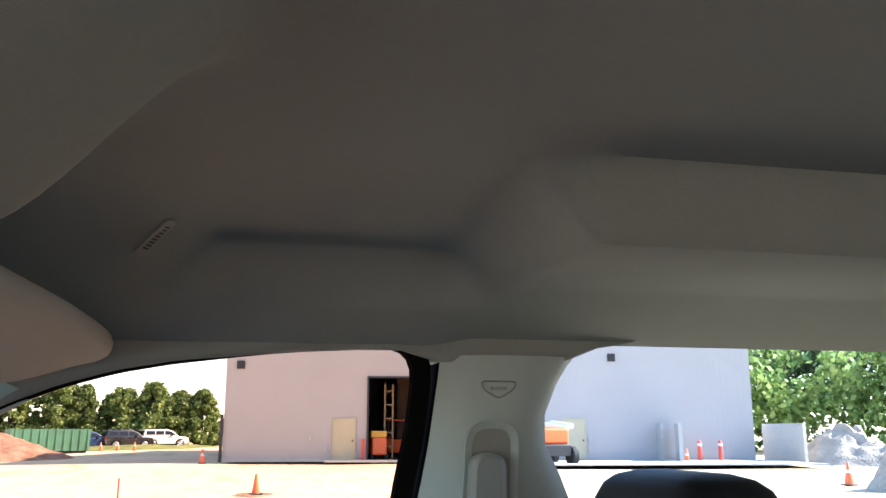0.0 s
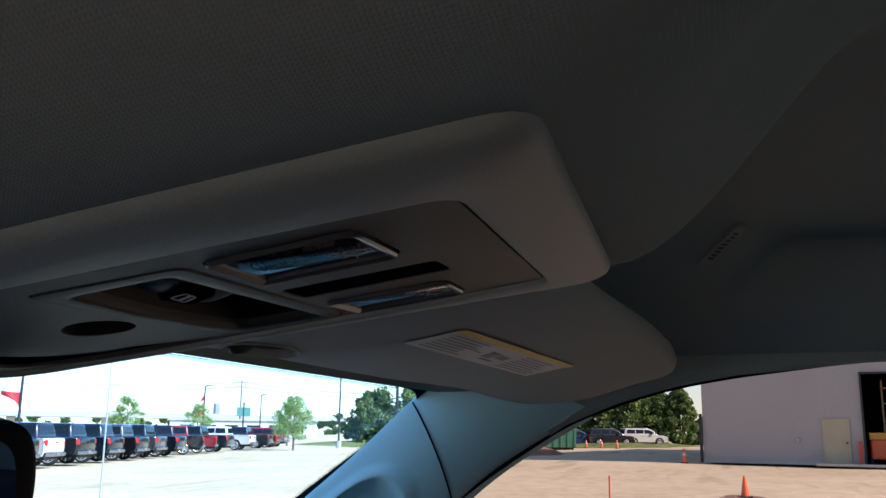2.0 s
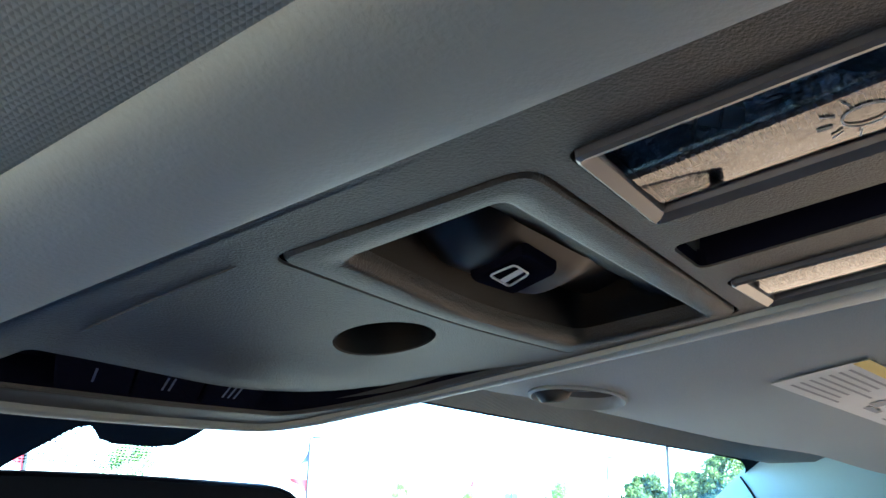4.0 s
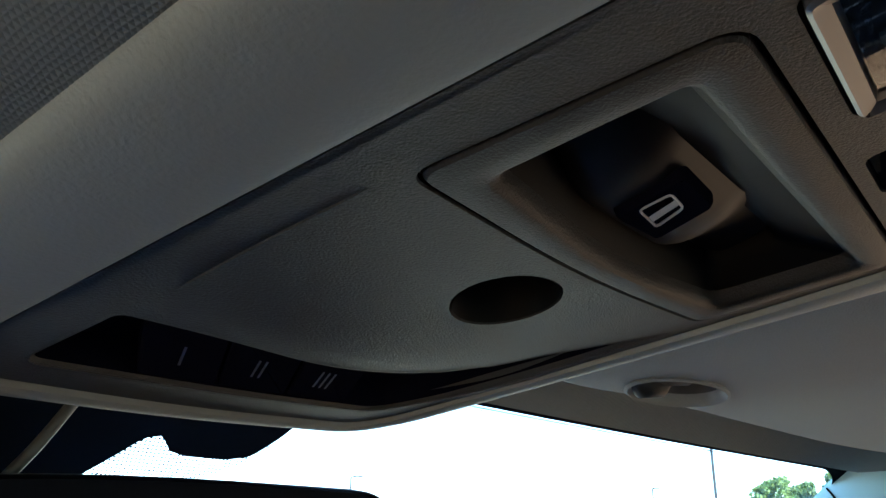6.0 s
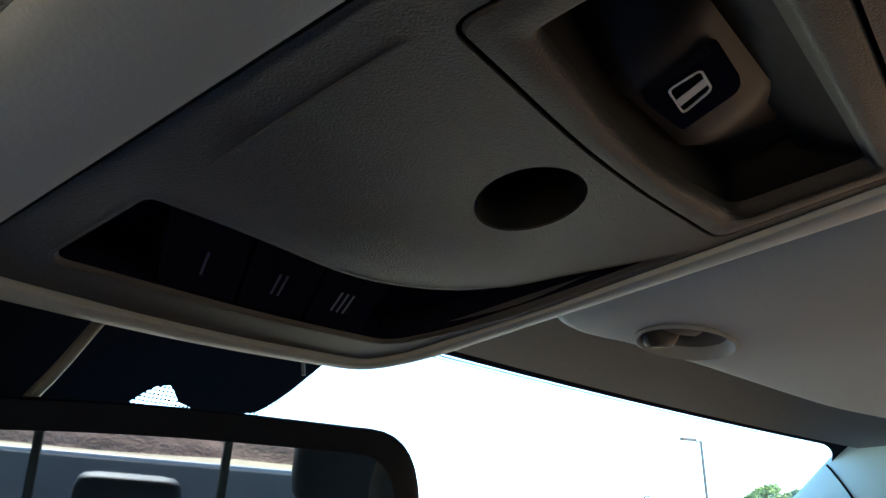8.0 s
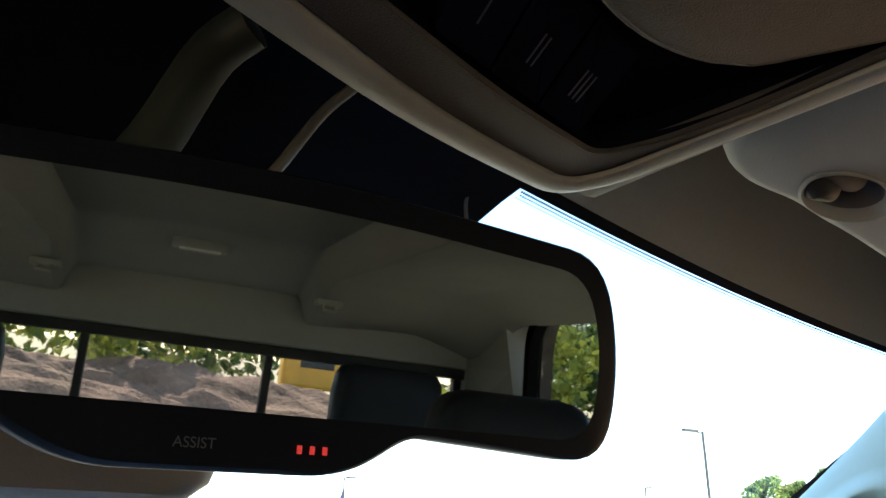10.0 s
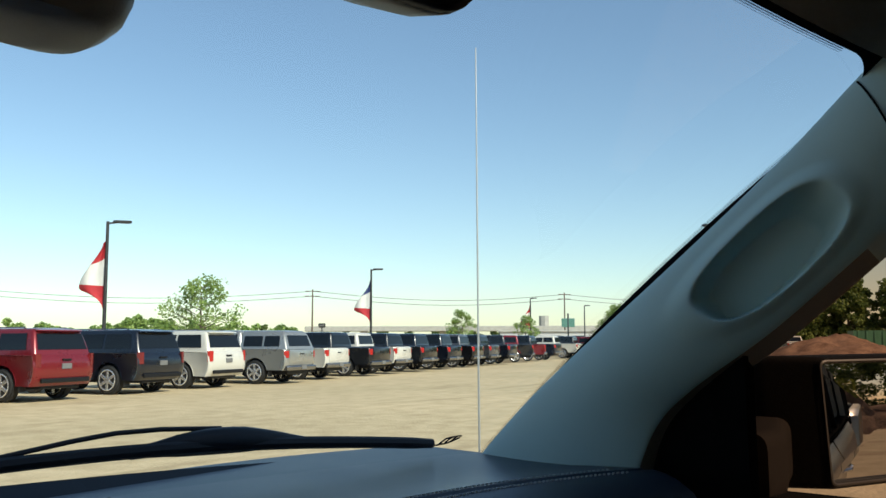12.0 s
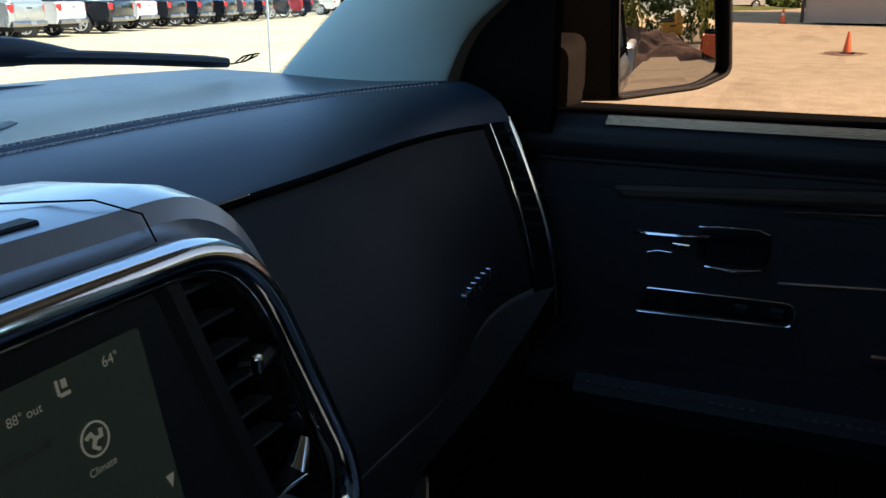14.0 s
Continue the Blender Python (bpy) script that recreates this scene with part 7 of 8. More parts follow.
def vehicle(kind_, name, label, col, x, y, heading, group="row of parked vehicles", lamps="red"):
    v = thing(name, label, "suv" if kind_ == "suv" else "pickup truck", group=group)
    suv = kind_ == "suv"
    long = 5.25 if suv else 5.95
    ra_, fa = (1.18, 4.2) if suv else (1.38, 4.95)
    zt, low_z = (1.22, 0.42) if suv else (1.27, 0.50)
    hood0 = 3.75 if suv else 4.35
    # lower body: the side outline carried across in five slices, narrower at the shoulders and ends
    tail = [(0.10, 0.50), (0.03, 0.62), (0.00, 0.80), (0.015, 1.02), (0.05, zt - 0.05), (0.10, zt)]
    nose = [(hood0, zt + 0.01), (long - 0.45, zt - 0.05), (long - 0.14, zt - 0.13), (long - 0.03, 0.86), (long, 0.66), (long - 0.06, low_z)]
    outline = tail + [(1.2, zt + 0.012), (2.2, zt + 0.015), (3.2, zt + 0.015)] + nose + arc(fa, 0.52, low_z) + arc(ra_, 0.52, low_z) + [(0.16, low_z)]
    def slice_(xx, k):
        out = []
        for yy, zz in outline:
            pull = k * (smooth(zz, 0.95, zt) * 0.05)
            cy, cz = long / 2, 0.8
            endk = 0.10 * k * (smooth(abs(yy - cy), long * 0.36, long * 0.5))
            out.append((xx, yy + (cy - yy) * endk * 0.45, zz - pull * 0.6))
        return out
    bm = bmesh.new()
    skin(bm, [slice_(-0.985, 1.0), slice_(-1.0, 0.72), slice_(-0.975, 0.40), slice_(-0.90, 0.12), slice_(-0.70, 0.0), slice_(0.70, 0.0), slice_(0.90, 0.12), slice_(0.975, 0.40), slice_(1.0, 0.72), slice_(0.985, 1.0)])
    body = part("body", bm, col, v, smooth=True)
    c0, c1, t0, t1, zr = (0.10, 4.15, 0.38, 3.05, 1.90) if suv else (2.02, 4.70, 2.20, 3.80, 1.95)
    def hw(k):
        return 0.960 - 0.13 * k - 0.07 * k * k
    def level(k):
        return zt - 0.05 + (zr - zt + 0.05) * (1 - (1 - k) ** 1.25)
    def ring(k, z=None, shrink=0.0):
        a, b = c0 + (t0 - c0) * k + shrink, c1 + (t1 - c1) * k - shrink
        w = hw(k) - shrink
        return [(p[0], p[1], level(k) if z is None else z) for p in round_poly([(-w, a), (w, a), (w, b), (-w, b)], 0.13, 5)]
    bm = bmesh.new()
    skin(bm, [ring(k) for k in (0.0, 0.15, 0.3, 0.45, 0.6, 0.75, 0.86)] + [ring(0.93, zr - 0.045), ring(0.93, zr - 0.015, 0.05), ring(0.93, zr, 0.16), ring(0.93, zr + 0.012, 0.36)])
    part("cabin", bm, col, v, smooth=True)
    KS = (0.20, 0.34, 0.48, 0.62, 0.74)
    def side_glass(s, a, b, la, lb):
        """One side pane, following the cabin's curve."""
        bm = bmesh.new()
        rows = []
        for o in (0.004, 0.012):
            for i_, k in enumerate(KS):
                q = i_ / (len(KS) - 1)
                rows.append([(s * (hw(k) + o), yy, level(k)) for yy in steps(a + la * q, b - lb * q, 3)])
        n = len(KS)
        vs_ = [loop(bm, r) for r in rows]
        for g_ in (vs_[:n], vs_[n:]):
            for p, q in zip(g_, g_[1:]):
                for m_ in range(3):
                    bm.faces.new((p[m_], p[m_ + 1], q[m_ + 1], q[m_]))
        part("window", bm, M_CARGLASS, v)
    spans = ((0.42, 1.42, 0.10, 0.0), (1.50, 2.42, 0, 0), (2.50, 3.85, 0, 0.85)) if suv else ((2.22, 3.10, 0.06, 0), (3.18, 4.42, 0, 0.72))
    for s in (-1, 1):
        for a, b, la, lb in spans:
            side_glass(s, a, b, la, lb)
    def end_glass(nm, front, w0, w1, ks):
        bm = bmesh.new()
        rows = []
        for k in ks:
            q = (k - ks[0]) / (ks[-1] - ks[0])
            yy = c1 + (t1 - c1) * k + 0.008 if front else c0 + (t0 - c0) * k - 0.008
            w = w0 + (w1 - w0) * q
            rows.append([(xx, yy, level(k)) for xx in steps(-w, w, 6)])
        vs_ = [loop(bm, r) for r in rows]
        for p, q in zip(vs_, vs_[1:]):
            for m_ in range(6):
                bm.faces.new((p[m_], p[m_ + 1], q[m_ + 1], q[m_]))
        part(nm, bm, M_CARGLASS, v)
    end_glass("rear_window", False, 0.82 if suv else 0.76, 0.75 if suv else 0.70, (0.20, 0.34, 0.48, 0.62, 0.74))
    end_glass("windshield", True, 0.80, 0.66, (0.15, 0.34, 0.48, 0.62, 0.78))
    if suv:
        bm = bmesh.new()
        skin(bm, [[(xx, a_, zr - 0.075), (xx, a_ + 0.02, zr - 0.045), (xx, 0.55, zr - 0.005), (xx, 0.55, zr - 0.06)] for xx, a_ in ((-0.74, 0.26), (-0.56, 0.20), (0.56, 0.20), (0.74, 0.26))])
        part("roof_spoiler", bm, col, v, smooth=True)
        bm = bmesh.new(); bx(bm, (-0.80, -0.012, 0.50), (0.80, 0.06, 0.62), 0.02, 2)
        part("bumper_insert", bm, M_BLACK, v, "black lower bumper insert")
        for s in (-1, 1):
            bm = bmesh.new(); tube(bm, [(s * 0.70, 0.7, zr - 0.02), (s * 0.70, 0.8, zr + 0.02), (s * 0.70, 2.9, zr + 0.02), (s * 0.70, 3.0, zr - 0.02)], 0.018, 6)
            part("roof_rail", bm, M_BUMPER, v, smooth=True)
    else:
        bm = bmesh.new(); bx(bm, (-0.84, 0.12, zt - 0.03), (0.84, 2.0, zt + 0.022), 0.01)
        part("bed_cover", bm, M_BLACK, v, "black bed cover")
        bm = bmesh.new(); bx(bm, (-0.80, -0.012, 0.74), (0.80, 0.05, zt - 0.03), 0.02, 2)
        part("tailgate", bm, col, v, smooth=True)
    if kind_ == "capped":
        bm = bmesh.new()
        skin(bm, [[(p[0], p[1], z) for p in round_poly([(-w, a), (w, a), (w, 2.12), (-w, 2.12)], 0.09, 4)] for z, w, a in ((zt - 0.02, 0.95, 0.04), (1.50, 0.89, 0.14), (1.78, 0.80, 0.24), (1.88, 0.74, 0.30), (1.93, 0.64, 0.40), (1.945, 0.4, 0.6))])
        part("bed_cap", bm, col, v, "painted bed cap", smooth=True)
        for s in (-1, 1):
            for a, b in ((0.38, 1.05), (1.12, 1.95)):
                bm = bmesh.new(); skin(bm, [[(s * (0.93 + o), a, 1.36), (s * (0.93 + o), b, 1.36), (s * (0.826 + o), b, 1.74), (s * (0.826 + o), a + 0.03, 1.74)] for o in (-0.02, 0.004)])
                part("cap_window", bm, M_CARGLASS, v)
        bm = bmesh.new(); skin(bm, [[(-0.72, 0.09 - o, 1.36), (0.72, 0.09 - o, 1.36), (0.66, 0.222 - o, 1.76), (-0.66, 0.222 - o, 1.76)] for o in (-0.02, 0.006)])
        part("cap_door", bm, M_CARGLASS, v)
    for s in (-1, 1):
        bm = bmesh.new()
        z0, z1 = (0.90, 1.24) if suv else (0.95, 1.20)
        skin(bm, [[(s * xx, yy, zz) for xx, yy in ((0.83, 0.008), (0.90, 0.012), (0.965, 0.045), (1.0, 0.12), (0.96, 0.16), (0.83, 0.08))] for zz in (z0, z1)])
        part("tail_lamp", bm, M_TAIL if lamps == "red" else M_TAILDARK, v, "red tail lamp")
        bm = bmesh.new(); bx(bm, (min(s * 0.65, s * 0.95), long - 0.26, 0.86), (max(s * 0.65, s * 0.95), long - 0.06, 1.02), 0.03, 2)
        part("headlight", bm, M_PLATE, v)
        bm = bmesh.new(); bx(bm, (min(s * 0.98, s * 1.20), fa - 1.05, 1.22), (max(s * 0.98, s * 1.20), fa - 0.90, 1.42), 0.03, 2)
        part("door_mirror", bm, M_BLACK, v)
        for yy in (ra_, fa):
            t = new("wheel", TYRE); t.parent = v; t.matrix_basis = pose(s * 0.87, yy, 0.43)
            r = new("rim", RIM); r.parent = t
        for yy in ((2.2, 3.2) if suv else (2.95, 3.9)):
            bm = bmesh.new(); bx(bm, (min(s * 0.985, s * 1.02), yy - 0.10, 1.05), (max(s * 0.985, s * 1.02), yy + 0.10, 1.085), 0.01)
            part("door_handle", bm, M_BUMPER, v)
        bm = bmesh.new(); bx(bm, (min(s * 0.74, s * 0.97), ra_ - 0.60, 0.28), (max(s * 0.74, s * 0.97), ra_ - 0.57, 0.66), 0.005)
        part("mud_flap", bm, M_TYRE, v)
    if not suv:
        bm = bmesh.new(); skin(bm, [[(xx, yy, zz) for yy, zz in round_poly([(0.10 + e_, 0.48), (-0.10 + e_, 0.50), (-0.12 + e_, 0.64), (0.10 + e_, 0.72)], 0.03, 3)] for xx, e_ in ((-0.97, 0.10), (-0.80, 0.0), (0.80, 0.0), (0.97, 0.10))])
        part("rear_bumper", bm, M_BUMPER, v, smooth=True)
    pz = 0.92 if suv else 0.60
    bm = bmesh.new(); bx(bm, (-0.16, -0.022 if suv else -0.13, pz - 0.07), (0.16, 0.02 if suv else -0.09, pz + 0.07), 0.005)
    part("plate", bm, M_PLATEDARK, v, "plain plate")
    bm = bmesh.new(); bx(bm, (-0.14, -0.025, 1.06), (0.14, 0.03, 1.11), 0.008)
    part("tailgate_handle", bm, M_BLACK, v)
    bm = bmesh.new(); bx(bm, (-0.66, 0.2, 0.34), (0.66, long - 0.4, 0.62), 0.02)
    part("underbody", bm, M_BLACK, v)
    v.matrix_basis = pose(x, y, 0.0, 0, 0, -heading) @ Matrix.Translation((0.9, -0.05, 0))
    return v


M_TAILDARK = surf("dim_tail_lamp", (0.16, 0.02, 0.02), 0.15, var=0.05, scale=10, coat=0.5)
M_PLATEDARK = surf("dull_plate", (0.16, 0.16, 0.16), 0.5, var=0.1, scale=9)
RED, NAVY, WHITE = paint("red_paint", (0.20, 0.012, 0.016), 0.3), paint("navy_paint", (0.005, 0.007, 0.013)), paint("white_paint", (0.60, 0.58, 0.52))
SILVER, BLACKP, BLUE, GREYP = paint("silver_paint", (0.40, 0.40, 0.38), 0.6), paint("black_paint", (0.005, 0.005, 0.006)), paint("blue_paint", (0.02, 0.05, 0.13), 0.4), paint("grey_paint", (0.10, 0.10, 0.105), 0.5)
ROW = [(-1, "suv", RED, "red"), (0, "suv", RED, "dark red"), (1, "suv", NAVY, "black"), (2, "suv", WHITE, "white"), (3, "capped", SILVER, "silver"), (4, "pickup", WHITE, "white"), (5, "pickup", BLACKP, "black"),
       (6, "pickup", WHITE, "white"), (7, "pickup", BLACKP, "black"), (8, "pickup", NAVY, "dark blue"), (9, "pickup", BLACKP, "black"), (10, "pickup", GREYP, "dark grey"), (11, "pickup", NAVY, "dark blue"),
       (12.6, "pickup", BLACKP, "black"), (13.7, "pickup", RED, "red"), (14.6, "pickup", NAVY, "dark blue"), (16.8, "pickup", WHITE, "white"), (18.9, "pickup", BLACKP, "black"), (20.2, "suv", RED, "red"), (21.4, "pickup", SILVER, "silver")]
NAMES = {"suv": "suv", "capped": "pickup_truck", "pickup": "pickup_truck"}
random.seed(11)
for i, k, c, word in ROW:
    what = {"suv": "full-size SUV parked tail outward in the row", "capped": "pickup with a windowed bed cap, parked tail outward", "pickup": "crew-cab pickup parked tail outward in the row"}[k]
    vehicle(k, NAMES[k], word + " " + what, c, 11.0 + 3.33 * i + {0: -0.27, 1: -0.15, 2: -0.4, 5: 0.3}.get(i, 0), 21.7 + 1.0 * i - (0.6 if k == "capped" else 0) + random.uniform(-0.2, 0.2), -16 + random.uniform(-1.5, 1.5) - (18 if 12 < i < 14 else 0), lamps="dim" if i in (-1, 0, 1) else "red")
for x, y, k, c, word in ((23.5, 38.0, "pickup", WHITE, "white"), (30.0, 39.5, "suv", GREYP, "dark grey"), (37.5, 41.5, "pickup", BLUE, "blue"), (45.0, 43.5, "pickup", BLACKP, "black"), (52, 45.5, "suv", WHITE, "white")):
    vehicle(k, NAMES[k], word + " " + ("full-size SUV" if k == "suv" else "crew-cab pickup") + " in the far row", c, x, y, 10, "far row of parked vehicles")
for x, y, k, c, word, h in ((96.0, 18.0, "suv", BLACKP, "black", 150), (99.0, 14.8, "suv", WHITE, "white", 150), (94.5, 21.5, "suv", BLUE, "blue", 150), (90, 31, "pickup", WHITE, "white", 60), (92, 27, "pickup", BLUE, "blue", 60)):
    vehicle(k, NAMES[k], word + (" SUV" if k == "suv" else " pickup") + " parked beside the grass bank", c, x, y, h, "cars by the grass")


# ---- light poles with flags ----
def light_pole(x, y, h, arm_az, flag=None, label="tall dark parking lot light pole"):
    p = thing("light_pole", label, "light pole", (x, y, 0), group="lot lights")
    rod("pole", [(x, y, 0), (x, y, h)], [0.11, 0.08], M_DARKSTEEL, p)
    dx, dy = math.sin(math.radians(arm_az)), math.cos(math.radians(arm_az))
    rod("arm", [(x, y, h - 0.1), (x + dx * 0.5, y + dy * 0.5, h)], 0.05, M_DARKSTEEL, p)
    bm = bmesh.new(); bx(bm, (-0.18, 0.35, -0.06), (0.18, 1.25, 0.08), 0.03, 2, pose(x, y, h, 3, 0, -arm_az))
    part("lamp_head", bm, M_DARKSTEEL, p, "flat lamp head")
    rod("footing", [(x, y, 0), (x, y, 0.7)], 0.28, M_CONCRETE, p, "concrete footing")
    if flag:
        f = thing("flag", flag[0], "flag", (x, y, h - 3), group="lot flags")
        fh, fl = flag[2], flag[3]
        az = math.radians(-38)
        n = len(flag[1])
        for k, colr in enumerate(flag[1]):
            bm = bmesh.new()
            def cloth(u, w):
                t = (k + w) / n
                # the free edge gathers to a point low on the fly side
                reach = fl * (0.10 + 0.90 * math.sin(math.pi * min(1.0, t * 0.68)) ** 1.6) * (1 - 0.8 * smooth(t, 0.74, 1.0))
                fold = 0.16 * math.sin(7 * u + 5 * t) * u
                r = reach * u
                drop = fh * (t * (1 - 0.18 * u) + 0.16 * u * (1 - t) + 0.05 * u * math.sin(3 * t))
                return (x + math.sin(az) * r - math.cos(az) * fold, y + math.cos(az) * r + math.sin(az) * fold, h - 0.45 - drop)
            sheet(bm, cloth, steps(0.03, 1, 12), steps(0, 1, 8))
            part("stripe", bm, colr, f, smooth=True, fix=False)


CL_R, CL_W, CL_B = surf("red_cloth", (0.45, 0.03, 0.04), 0.8, grain=0.2, gscale=60), surf("white_cloth", (0.70, 0.70, 0.68), 0.8, grain=0.2, gscale=60), surf("blue_cloth", (0.05, 0.07, 0.20), 0.8, grain=0.2, gscale=60)
light_pole(24.18, 41.86, 7.8, 95, ("limp red and white banner flag on a pole", (CL_R, CL_W, CL_R), 4.4, 1.45), "tall dark light pole flying a banner")
light_pole(55.39, 52.30, 7.8, 95, ("limp blue, white and red flag on a pole", (CL_B, CL_W, CL_R), 4.5, 1.5), "tall dark light pole flying a banner")
light_pole(96.9, 62.5, 7.1, 95, ("limp red banner flag on a pole", (CL_R, CL_W, CL_R), 4.0, 1.3), "tall dark light pole flying a banner")
light_pole(114.5, 64.3, 6.7, 95)
light_pole(47.9, 18.1, 7.9, -55)
light_pole(84.0, 38.0, 7.6, 95)


# ---- trees ----
def leaf_cloud(name, clumps, per, size, mat, parent=None, label="", seed=0, kind="", category=""):
    """Leaves as small bent cards, thick in clumps and thin between them; clumps: (x, y, z, radius)."""
    rng = np.random.default_rng(seed)
    cl = np.array(clumps, float)
    n = per * len(cl)
    idx = np.repeat(np.arange(len(cl)), per)
    d = rng.normal(size=(n, 3)); d /= np.linalg.norm(d, axis=1)[:, None]
    r = cl[idx, 3] * rng.uniform(0.25, 1.08, n) ** 0.6
    c = cl[idx, :3] + d * r[:, None] * np.array([1, 1, 0.8])
    a = rng.normal(size=(n, 3)); a /= np.linalg.norm(a, axis=1)[:, None]
    b = np.cross(a, rng.normal(size=(n, 3))); b /= np.linalg.norm(b, axis=1)[:, None]
    s = size * rng.uniform(0.6, 1.3, n)[:, None]
    v = np.stack([c - a * s, c + b * s * 0.55, c + a * s, c - b * s * 0.55], 1).reshape(-1, 3)
    me = bpy.data.meshes.new(name)
    me.from_pydata(v.tolist(), [], np.arange(4 * n).reshape(n, 4).tolist())
    me.materials.append(mat)
    ob = new(name, me)
    if parent:
        ob.parent = parent; ob.matrix_parent_inverse = parent.matrix_basis.inverted()
    return tagged(ob, label, category, "", kind)


def tree(x, y, h, w, mat, label, seed, leaf=0.085, per=60, clumps=76, low=0.24, group="young trees"):
    rng = random.Random(seed)
    t = thing("tree", label, "tree", (x, y, 0), group=group)
    bm = bmesh.new()
    lean = rng.uniform(-0.1, 0.1)
    tube(bm, [(x, y, 0), (x + lean * 0.3, y, h * 0.3), (x + lean, y, h * 0.6), (x + lean, y + 0.05, h * 0.92)], [h * 0.018 + 0.02, h * 0.014 + 0.015, h * 0.008 + 0.01, 0.012], 8)
    tips = []
    for k in range(clumps):
        z = h * (low + (0.96 - low) * (k + rng.random()) / clumps)
        q = (z / h - low) / (1 - low)
        rad = w * 0.5 * (0.55 + 0.6 * math.sin(math.pi * min(1, q * 0.85 + 0.12))) * rng.uniform(0.45, 1.05) * (1.15 - 0.75 * q)
        a = rng.uniform(0, 6.28)
        tip = (x + lean * q + rad * math.cos(a), y + rad * math.sin(a), z + rng.uniform(-0.1, 0.25))
        tips.append((*tip, w * rng.uniform(0.07, 0.14)))
        if k % 2 == 0:
            tube(bm, [(x + lean * q, y, z - 0.35 * rad), ((x + tip[0]) / 2, (y + tip[1]) / 2, z - 0.12 * rad), tip[:3]], [0.012 * h ** 0.5, 0.008 * h ** 0.5, 0.004 * h ** 0.5], 5)
    part("trunk", bm, M_BARK, t, "tapered trunk and limbs", smooth=True)
    leaf_cloud("crown", tips, per, leaf, mat, t, seed=seed)
    return t


tree(24.7, 34.3, 4.45, 4.1, M_LEAF, "young green leafy tree behind the parked row", 1, per=42)
tree(78.2, 59.6, 5.0, 3.6, M_LEAF, "young green leafy tree in the lot", 3)
tree(91.0, 59.4, 4.5, 3.4, M_LEAF, "young green leafy tree in the lot", 4)
tree(88.0, 46.0, 4.8, 3.6, M_LEAF, "young green leafy tree in the lot", 6)
tree(70.0, 36.0, 4.6, 3.4, M_LEAF, "young green leafy tree in the lot", 8)
# larger trees over the grass bank
for k, (b, h, w) in enumerate(((24.0, 6.6, 8.0), (21.5, 7.2, 7.0), (19.2, 9.6, 8.5), (17.6, 8.8, 6.5), (15.6, 10.2, 5.6), (13.0, 8.2, 6.5), (11.6, 7.2, 5.5), (9.4, 6.9, 6.0), (7.6, 7.3, 6.5), (6.0, 6.4, 5.0), (4.6, 6.6, 4.2))):
    x, y = 112 * math.cos(radians(b)), 112 * math.sin(radians(b))
    tree(x, y, h, w, M_LEAFDARK if k % 3 == 0 else M_LEAFMID, "broad green tree at the lot's edge", 20 + k, leaf=0.24, per=120, clumps=96, low=0.03, group="edge trees")


def woods(name, label, path, h, width, seed, mat, count, leaf, per=60, category="woods"):
    """A belt of trees too thick to tell apart."""
    rng = random.Random(seed)
    cl = []
    for k in range(count):
        s = rng.random() * (len(path) - 1)
        i = min(int(s), len(path) - 2)
        t = s - i
        x = path[i][0] + (path[i + 1][0] - path[i][0]) * t + rng.uniform(-width, width)
        y = path[i][1] + (path[i + 1][1] - path[i][1]) * t + rng.uniform(-width, width)
        top = h * (0.70 + 0.45 * noise.noise((x * 0.09 + seed, y * 0.09, 0.5)) + 0.2 * noise.noise((x * 0.3, y * 0.3, seed)))
        z = top * rng.random() ** 0.6
        cl.append((x, y, max(0.3, z), rng.uniform(0.10, 0.17) * h))
    return leaf_cloud(name, cl, per, leaf, mat, None, label, seed, "stuff", category)


woods("woods", "dense dark green woods beside the building", [(74, -30), (66, -44), (52, -58), (34, -70)], 13.0, 5.0, 41, M_LEAFDARK, 420, 0.36, 70)
# wood edge takes the lighter leaf colour to stand for sun on it
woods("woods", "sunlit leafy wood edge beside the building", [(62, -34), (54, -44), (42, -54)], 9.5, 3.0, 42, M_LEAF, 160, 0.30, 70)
woods("woods", "dark green woods behind the grass bank", [(122, 60), (122, 30), (120, 4), (118, -4)], 5.0, 4.0, 43, M_LEAFDARK, 260, 0.42, 60)
woods("woods", "dark green woods behind the dirt bank", [(44, -58), (20, -54), (0, -48), (-22, -44), (-40, -38)], 10.0, 4.0, 44, M_LEAFDARK, 420, 0.34, 70)
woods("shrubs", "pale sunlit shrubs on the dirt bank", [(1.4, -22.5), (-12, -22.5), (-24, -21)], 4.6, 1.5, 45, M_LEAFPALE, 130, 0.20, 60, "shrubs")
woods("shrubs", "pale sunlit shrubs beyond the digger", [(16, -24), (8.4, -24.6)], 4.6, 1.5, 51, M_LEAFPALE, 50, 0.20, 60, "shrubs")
woods("woods", "distant green trees beyond the lot", [(-60, 190), (20, 175), (60, 150)], 7.5, 10.0, 46, M_LEAF, 200, 0.8, 60)
woods("woods", "green trees behind the parked row", [(14, 122), (38, 114), (50, 109), (62, 103), (66, 101), (84, 92)], 4.5, 2.5, 49, M_LEAF, 380, 0.26, 100)
woods("woods", "far hazy treeline on the horizon", [(-220, 330), (0, 330), (180, 300), (300, 210), (340, 120), (330, 40)], 7.5, 14.0, 47, M_LEAFDARK, 420, 1.3, 50)
woods("woods", "far treeline on the west horizon", [(-220, 330), (-330, 120), (-320, -120), (-180, -220)], 9, 14.0, 48, M_LEAFDARK, 260, 1.5, 40)


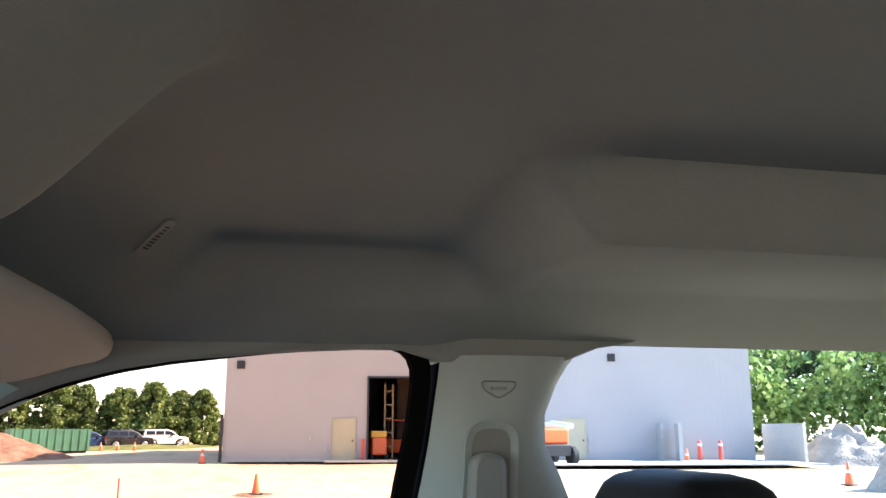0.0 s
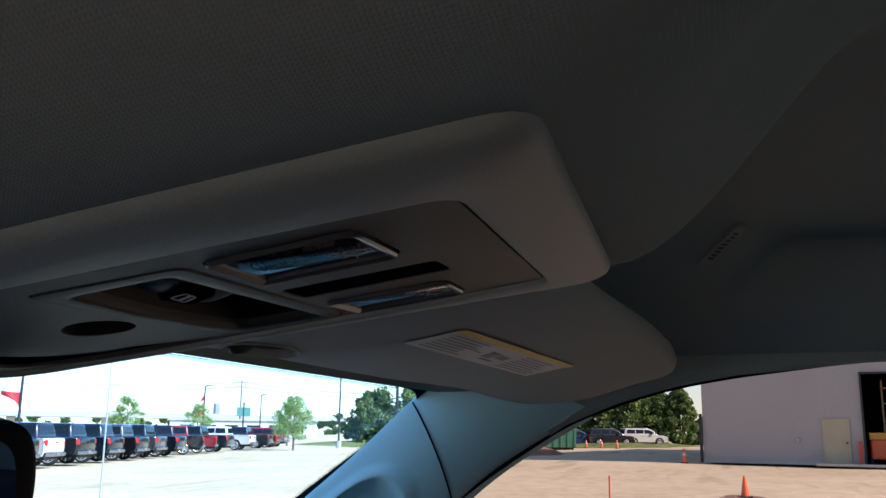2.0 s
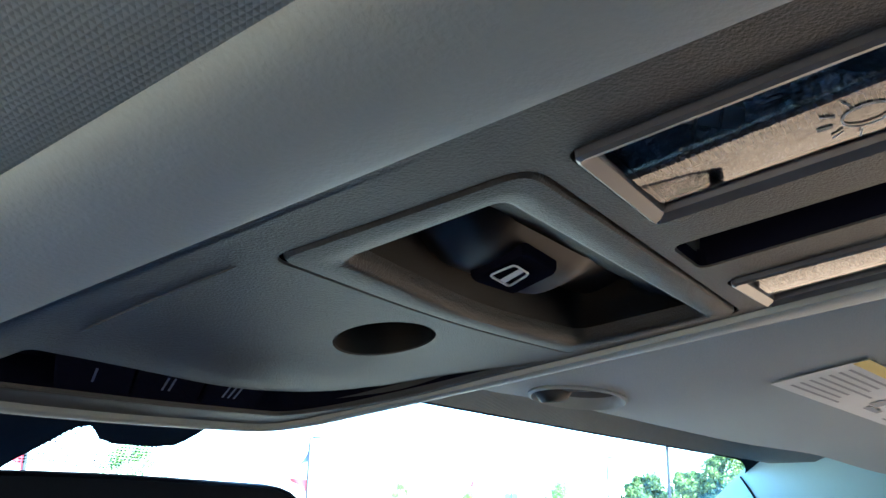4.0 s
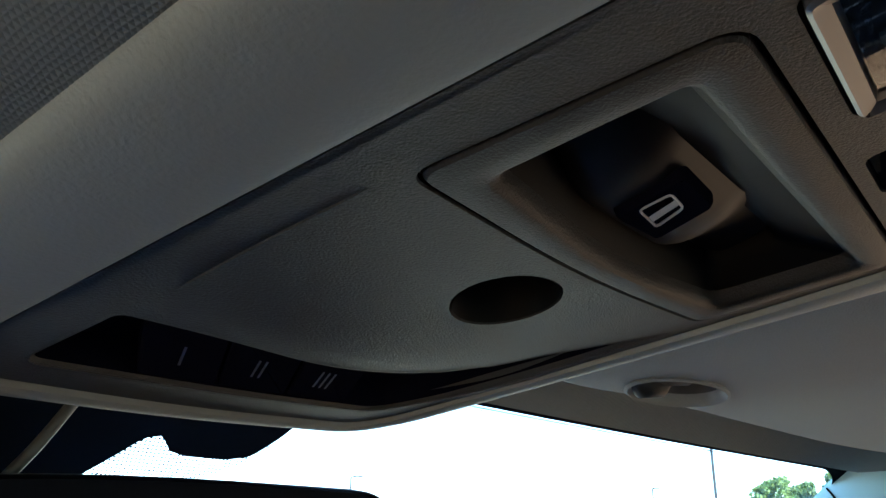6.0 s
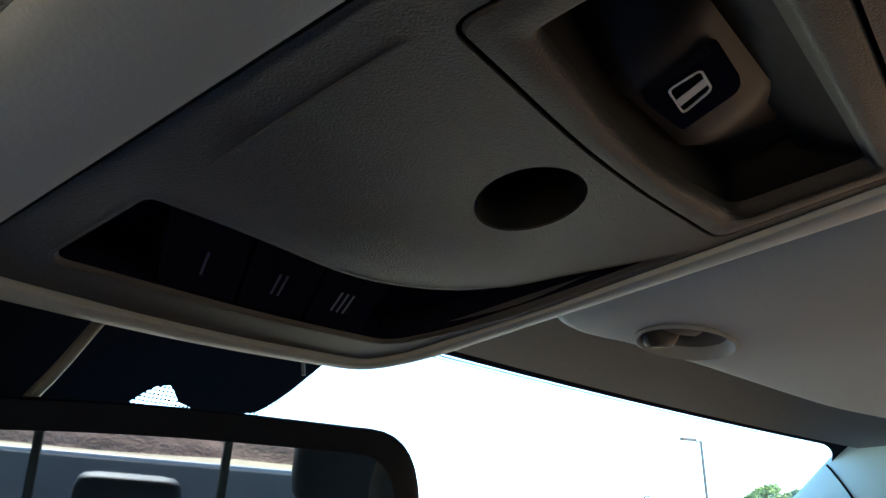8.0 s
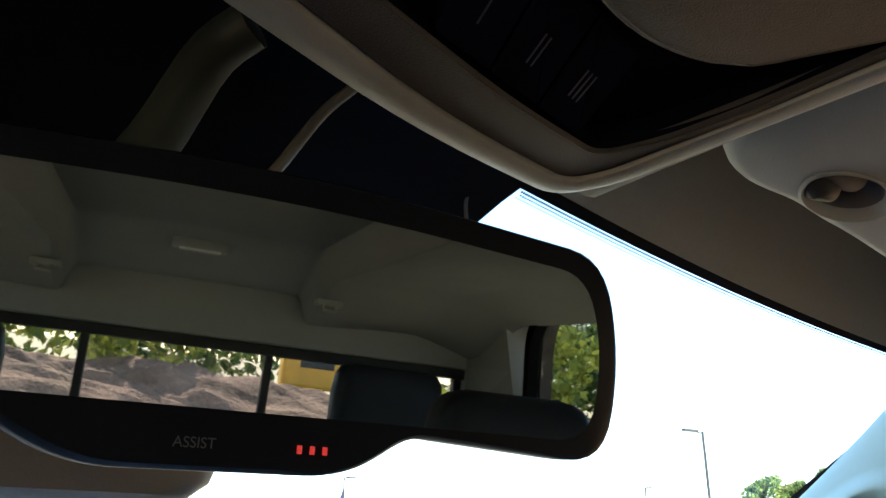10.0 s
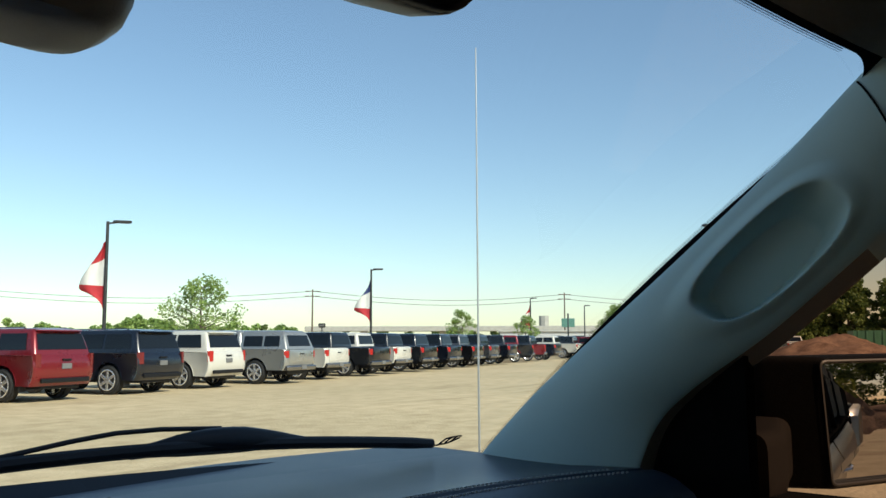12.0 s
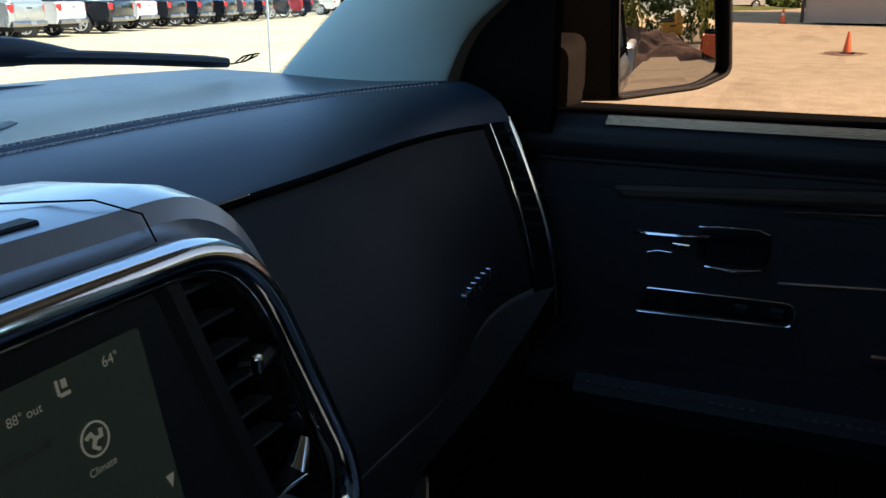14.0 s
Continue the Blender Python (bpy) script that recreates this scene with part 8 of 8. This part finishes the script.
# ---- far road, power line, signs ----
def power_pole(x, y, h):
    p = thing("power_pole", "brown wooden power pole with cross-arms", "power pole", (x, y, 0), group="power poles")
    rod("pole", [(x, y, 0), (x, y, h)], [0.2, 0.13], M_BARK, p)
    for dz in (0.4, 1.4):
        rod("cross_arm", [(x - 1.3, y + 0.8, h - dz), (x + 1.3, y - 0.8, h - dz)], 0.09, M_BARK, p)


LINE = [(30, 190), (72, 172), (121, 130), (166, 98), (205, 60)]
for x, y in LINE:
    power_pole(x, y, 12.0)
wires = thing("power_lines", "thin dark power lines between the poles", "power lines", (100, 140, 11))
for k, dz in ((0, 0.4), (1, 1.4)):
    for (ax, ay), (bx_, by) in zip(LINE, LINE[1:]):
        bm = bmesh.new()
        tube(bm, [(ax + (bx_ - ax) * t, ay + (by - ay) * t, 12.0 - dz - 1.6 * math.sin(math.pi * t)) for t in steps(0, 1, 12)], 0.045, 4)
        part("wire", bm, M_DARKSTEEL, wires)
bridge = thing("road_bridge", "long pale concrete road bridge far off", "bridge", (180, 110, 0))
bm = bmesh.new(); bx(bm, (-60, -4, 4.2), (60, 4, 5.6), 0.1)
deck = part("deck", bm, M_CONCRETE, bridge)
bridge.matrix_basis = pose(205, 135, 0, 0, 0, -50); deck.matrix_parent_inverse = Matrix.Identity(4)
for k in range(5):
    bm = bmesh.new(); bx(bm, (-45 + 22 * k, -1, 0), (-43 + 22 * k, 1, 4.2), 0.1)
    q = part("pier", bm, M_CONCRETE, bridge); q.matrix_parent_inverse = Matrix.Identity(4)
sg = thing("roadside_sign", "small dark roadside sign on a post", "sign", (138, 145, 0))
rod("post", [(138, 145, 0), (138, 145, 4.8)], 0.15, M_DARKSTEEL, sg)
bm = bmesh.new(); bx(bm, (-0.8, -0.15, 4.6), (0.8, 0.15, 5.6), 0.2, 2, pose(138, 145, 0, 0, 0, -43))
part("board", bm, M_DARKSTEEL, sg)
bm = bmesh.new(); bx(bm, (-0.6, -0.18, 5.0), (0.6, -0.151, 5.2), 0.0, 1, pose(138, 145, 0, 0, 0, -43))
part("board_bar", bm, M_PLATEDARK, sg)
gs = thing("direction_sign", "green road direction sign by the far road", "sign", (140, 82, 0))
rod("post", [(140, 82, 0), (140, 82, 6.5)], 0.15, M_DARKSTEEL, gs)
bm = bmesh.new(); bx(bm, (-1.2, -0.1, 4.0), (1.2, 0.1, 5.6), 0.05, 1, pose(140, 82, 0, 0, 0, -60))
part("board", bm, surf("green_sign_sheet", (0.10, 0.24, 0.20), 0.6), gs)
silo = thing("silo", "pale concrete silo far beyond the lot", "silo", (225, 140, 0))
rod("shaft", [(225, 140, 0), (225, 140, 9)], 1.5, M_CONCRETE, silo)
shed = thing("white_building", "low white commercial building beyond the trees", "building", (150, 95, 0))
bm = bmesh.new(); bx(bm, (-14, -6, 0), (14, 6, 3.2), 0.1)
q = part("wall", bm, M_PLATE, shed)
bm = bmesh.new(); bx(bm, (-14.3, -6.3, 3.2), (14.3, 6.3, 3.6), 0.1)
q2 = part("roof", bm, M_CONCRETE, shed)
for w_ in range(6):
    bm = bmesh.new(); bx(bm, (-12 + 4.2 * w_, -6.05, 0.9), (-9.5 + 4.2 * w_, -5.99, 2.5), 0.02)
    q3 = part("window", bm, M_CARGLASS, shed); q3.matrix_parent_inverse = Matrix.Identity(4)
q.matrix_parent_inverse = Matrix.Identity(4); q2.matrix_parent_inverse = Matrix.Identity(4)
shed.matrix_basis = pose(158, 92, 0, 0, 0, -62)

# ---- the east side of the lot, set on its bearing and on the rising ground ----
BEARING = Matrix.Rotation(radians(-2.0), 4, "Z")
for ob in list(scene.collection.objects):
    if ob.parent or ob.type not in {"MESH", "EMPTY"}:
        continue
    if ob.type == "EMPTY":
        at = ob.matrix_basis.translation
    else:
        at = sum((Vector(c) for c in ob.bound_box), Vector()) / 8
    if at.x > 14 and at.y < 0.52 * at.x - 6 and ob.name.split(".")[0] not in {"ground", "light_pole", "flag", "power_pole"}:
        q = BEARING @ at
        ob.matrix_basis = Matrix.Translation((0, 0, rise(q.x, q.y))) @ BEARING @ ob.matrix_basis
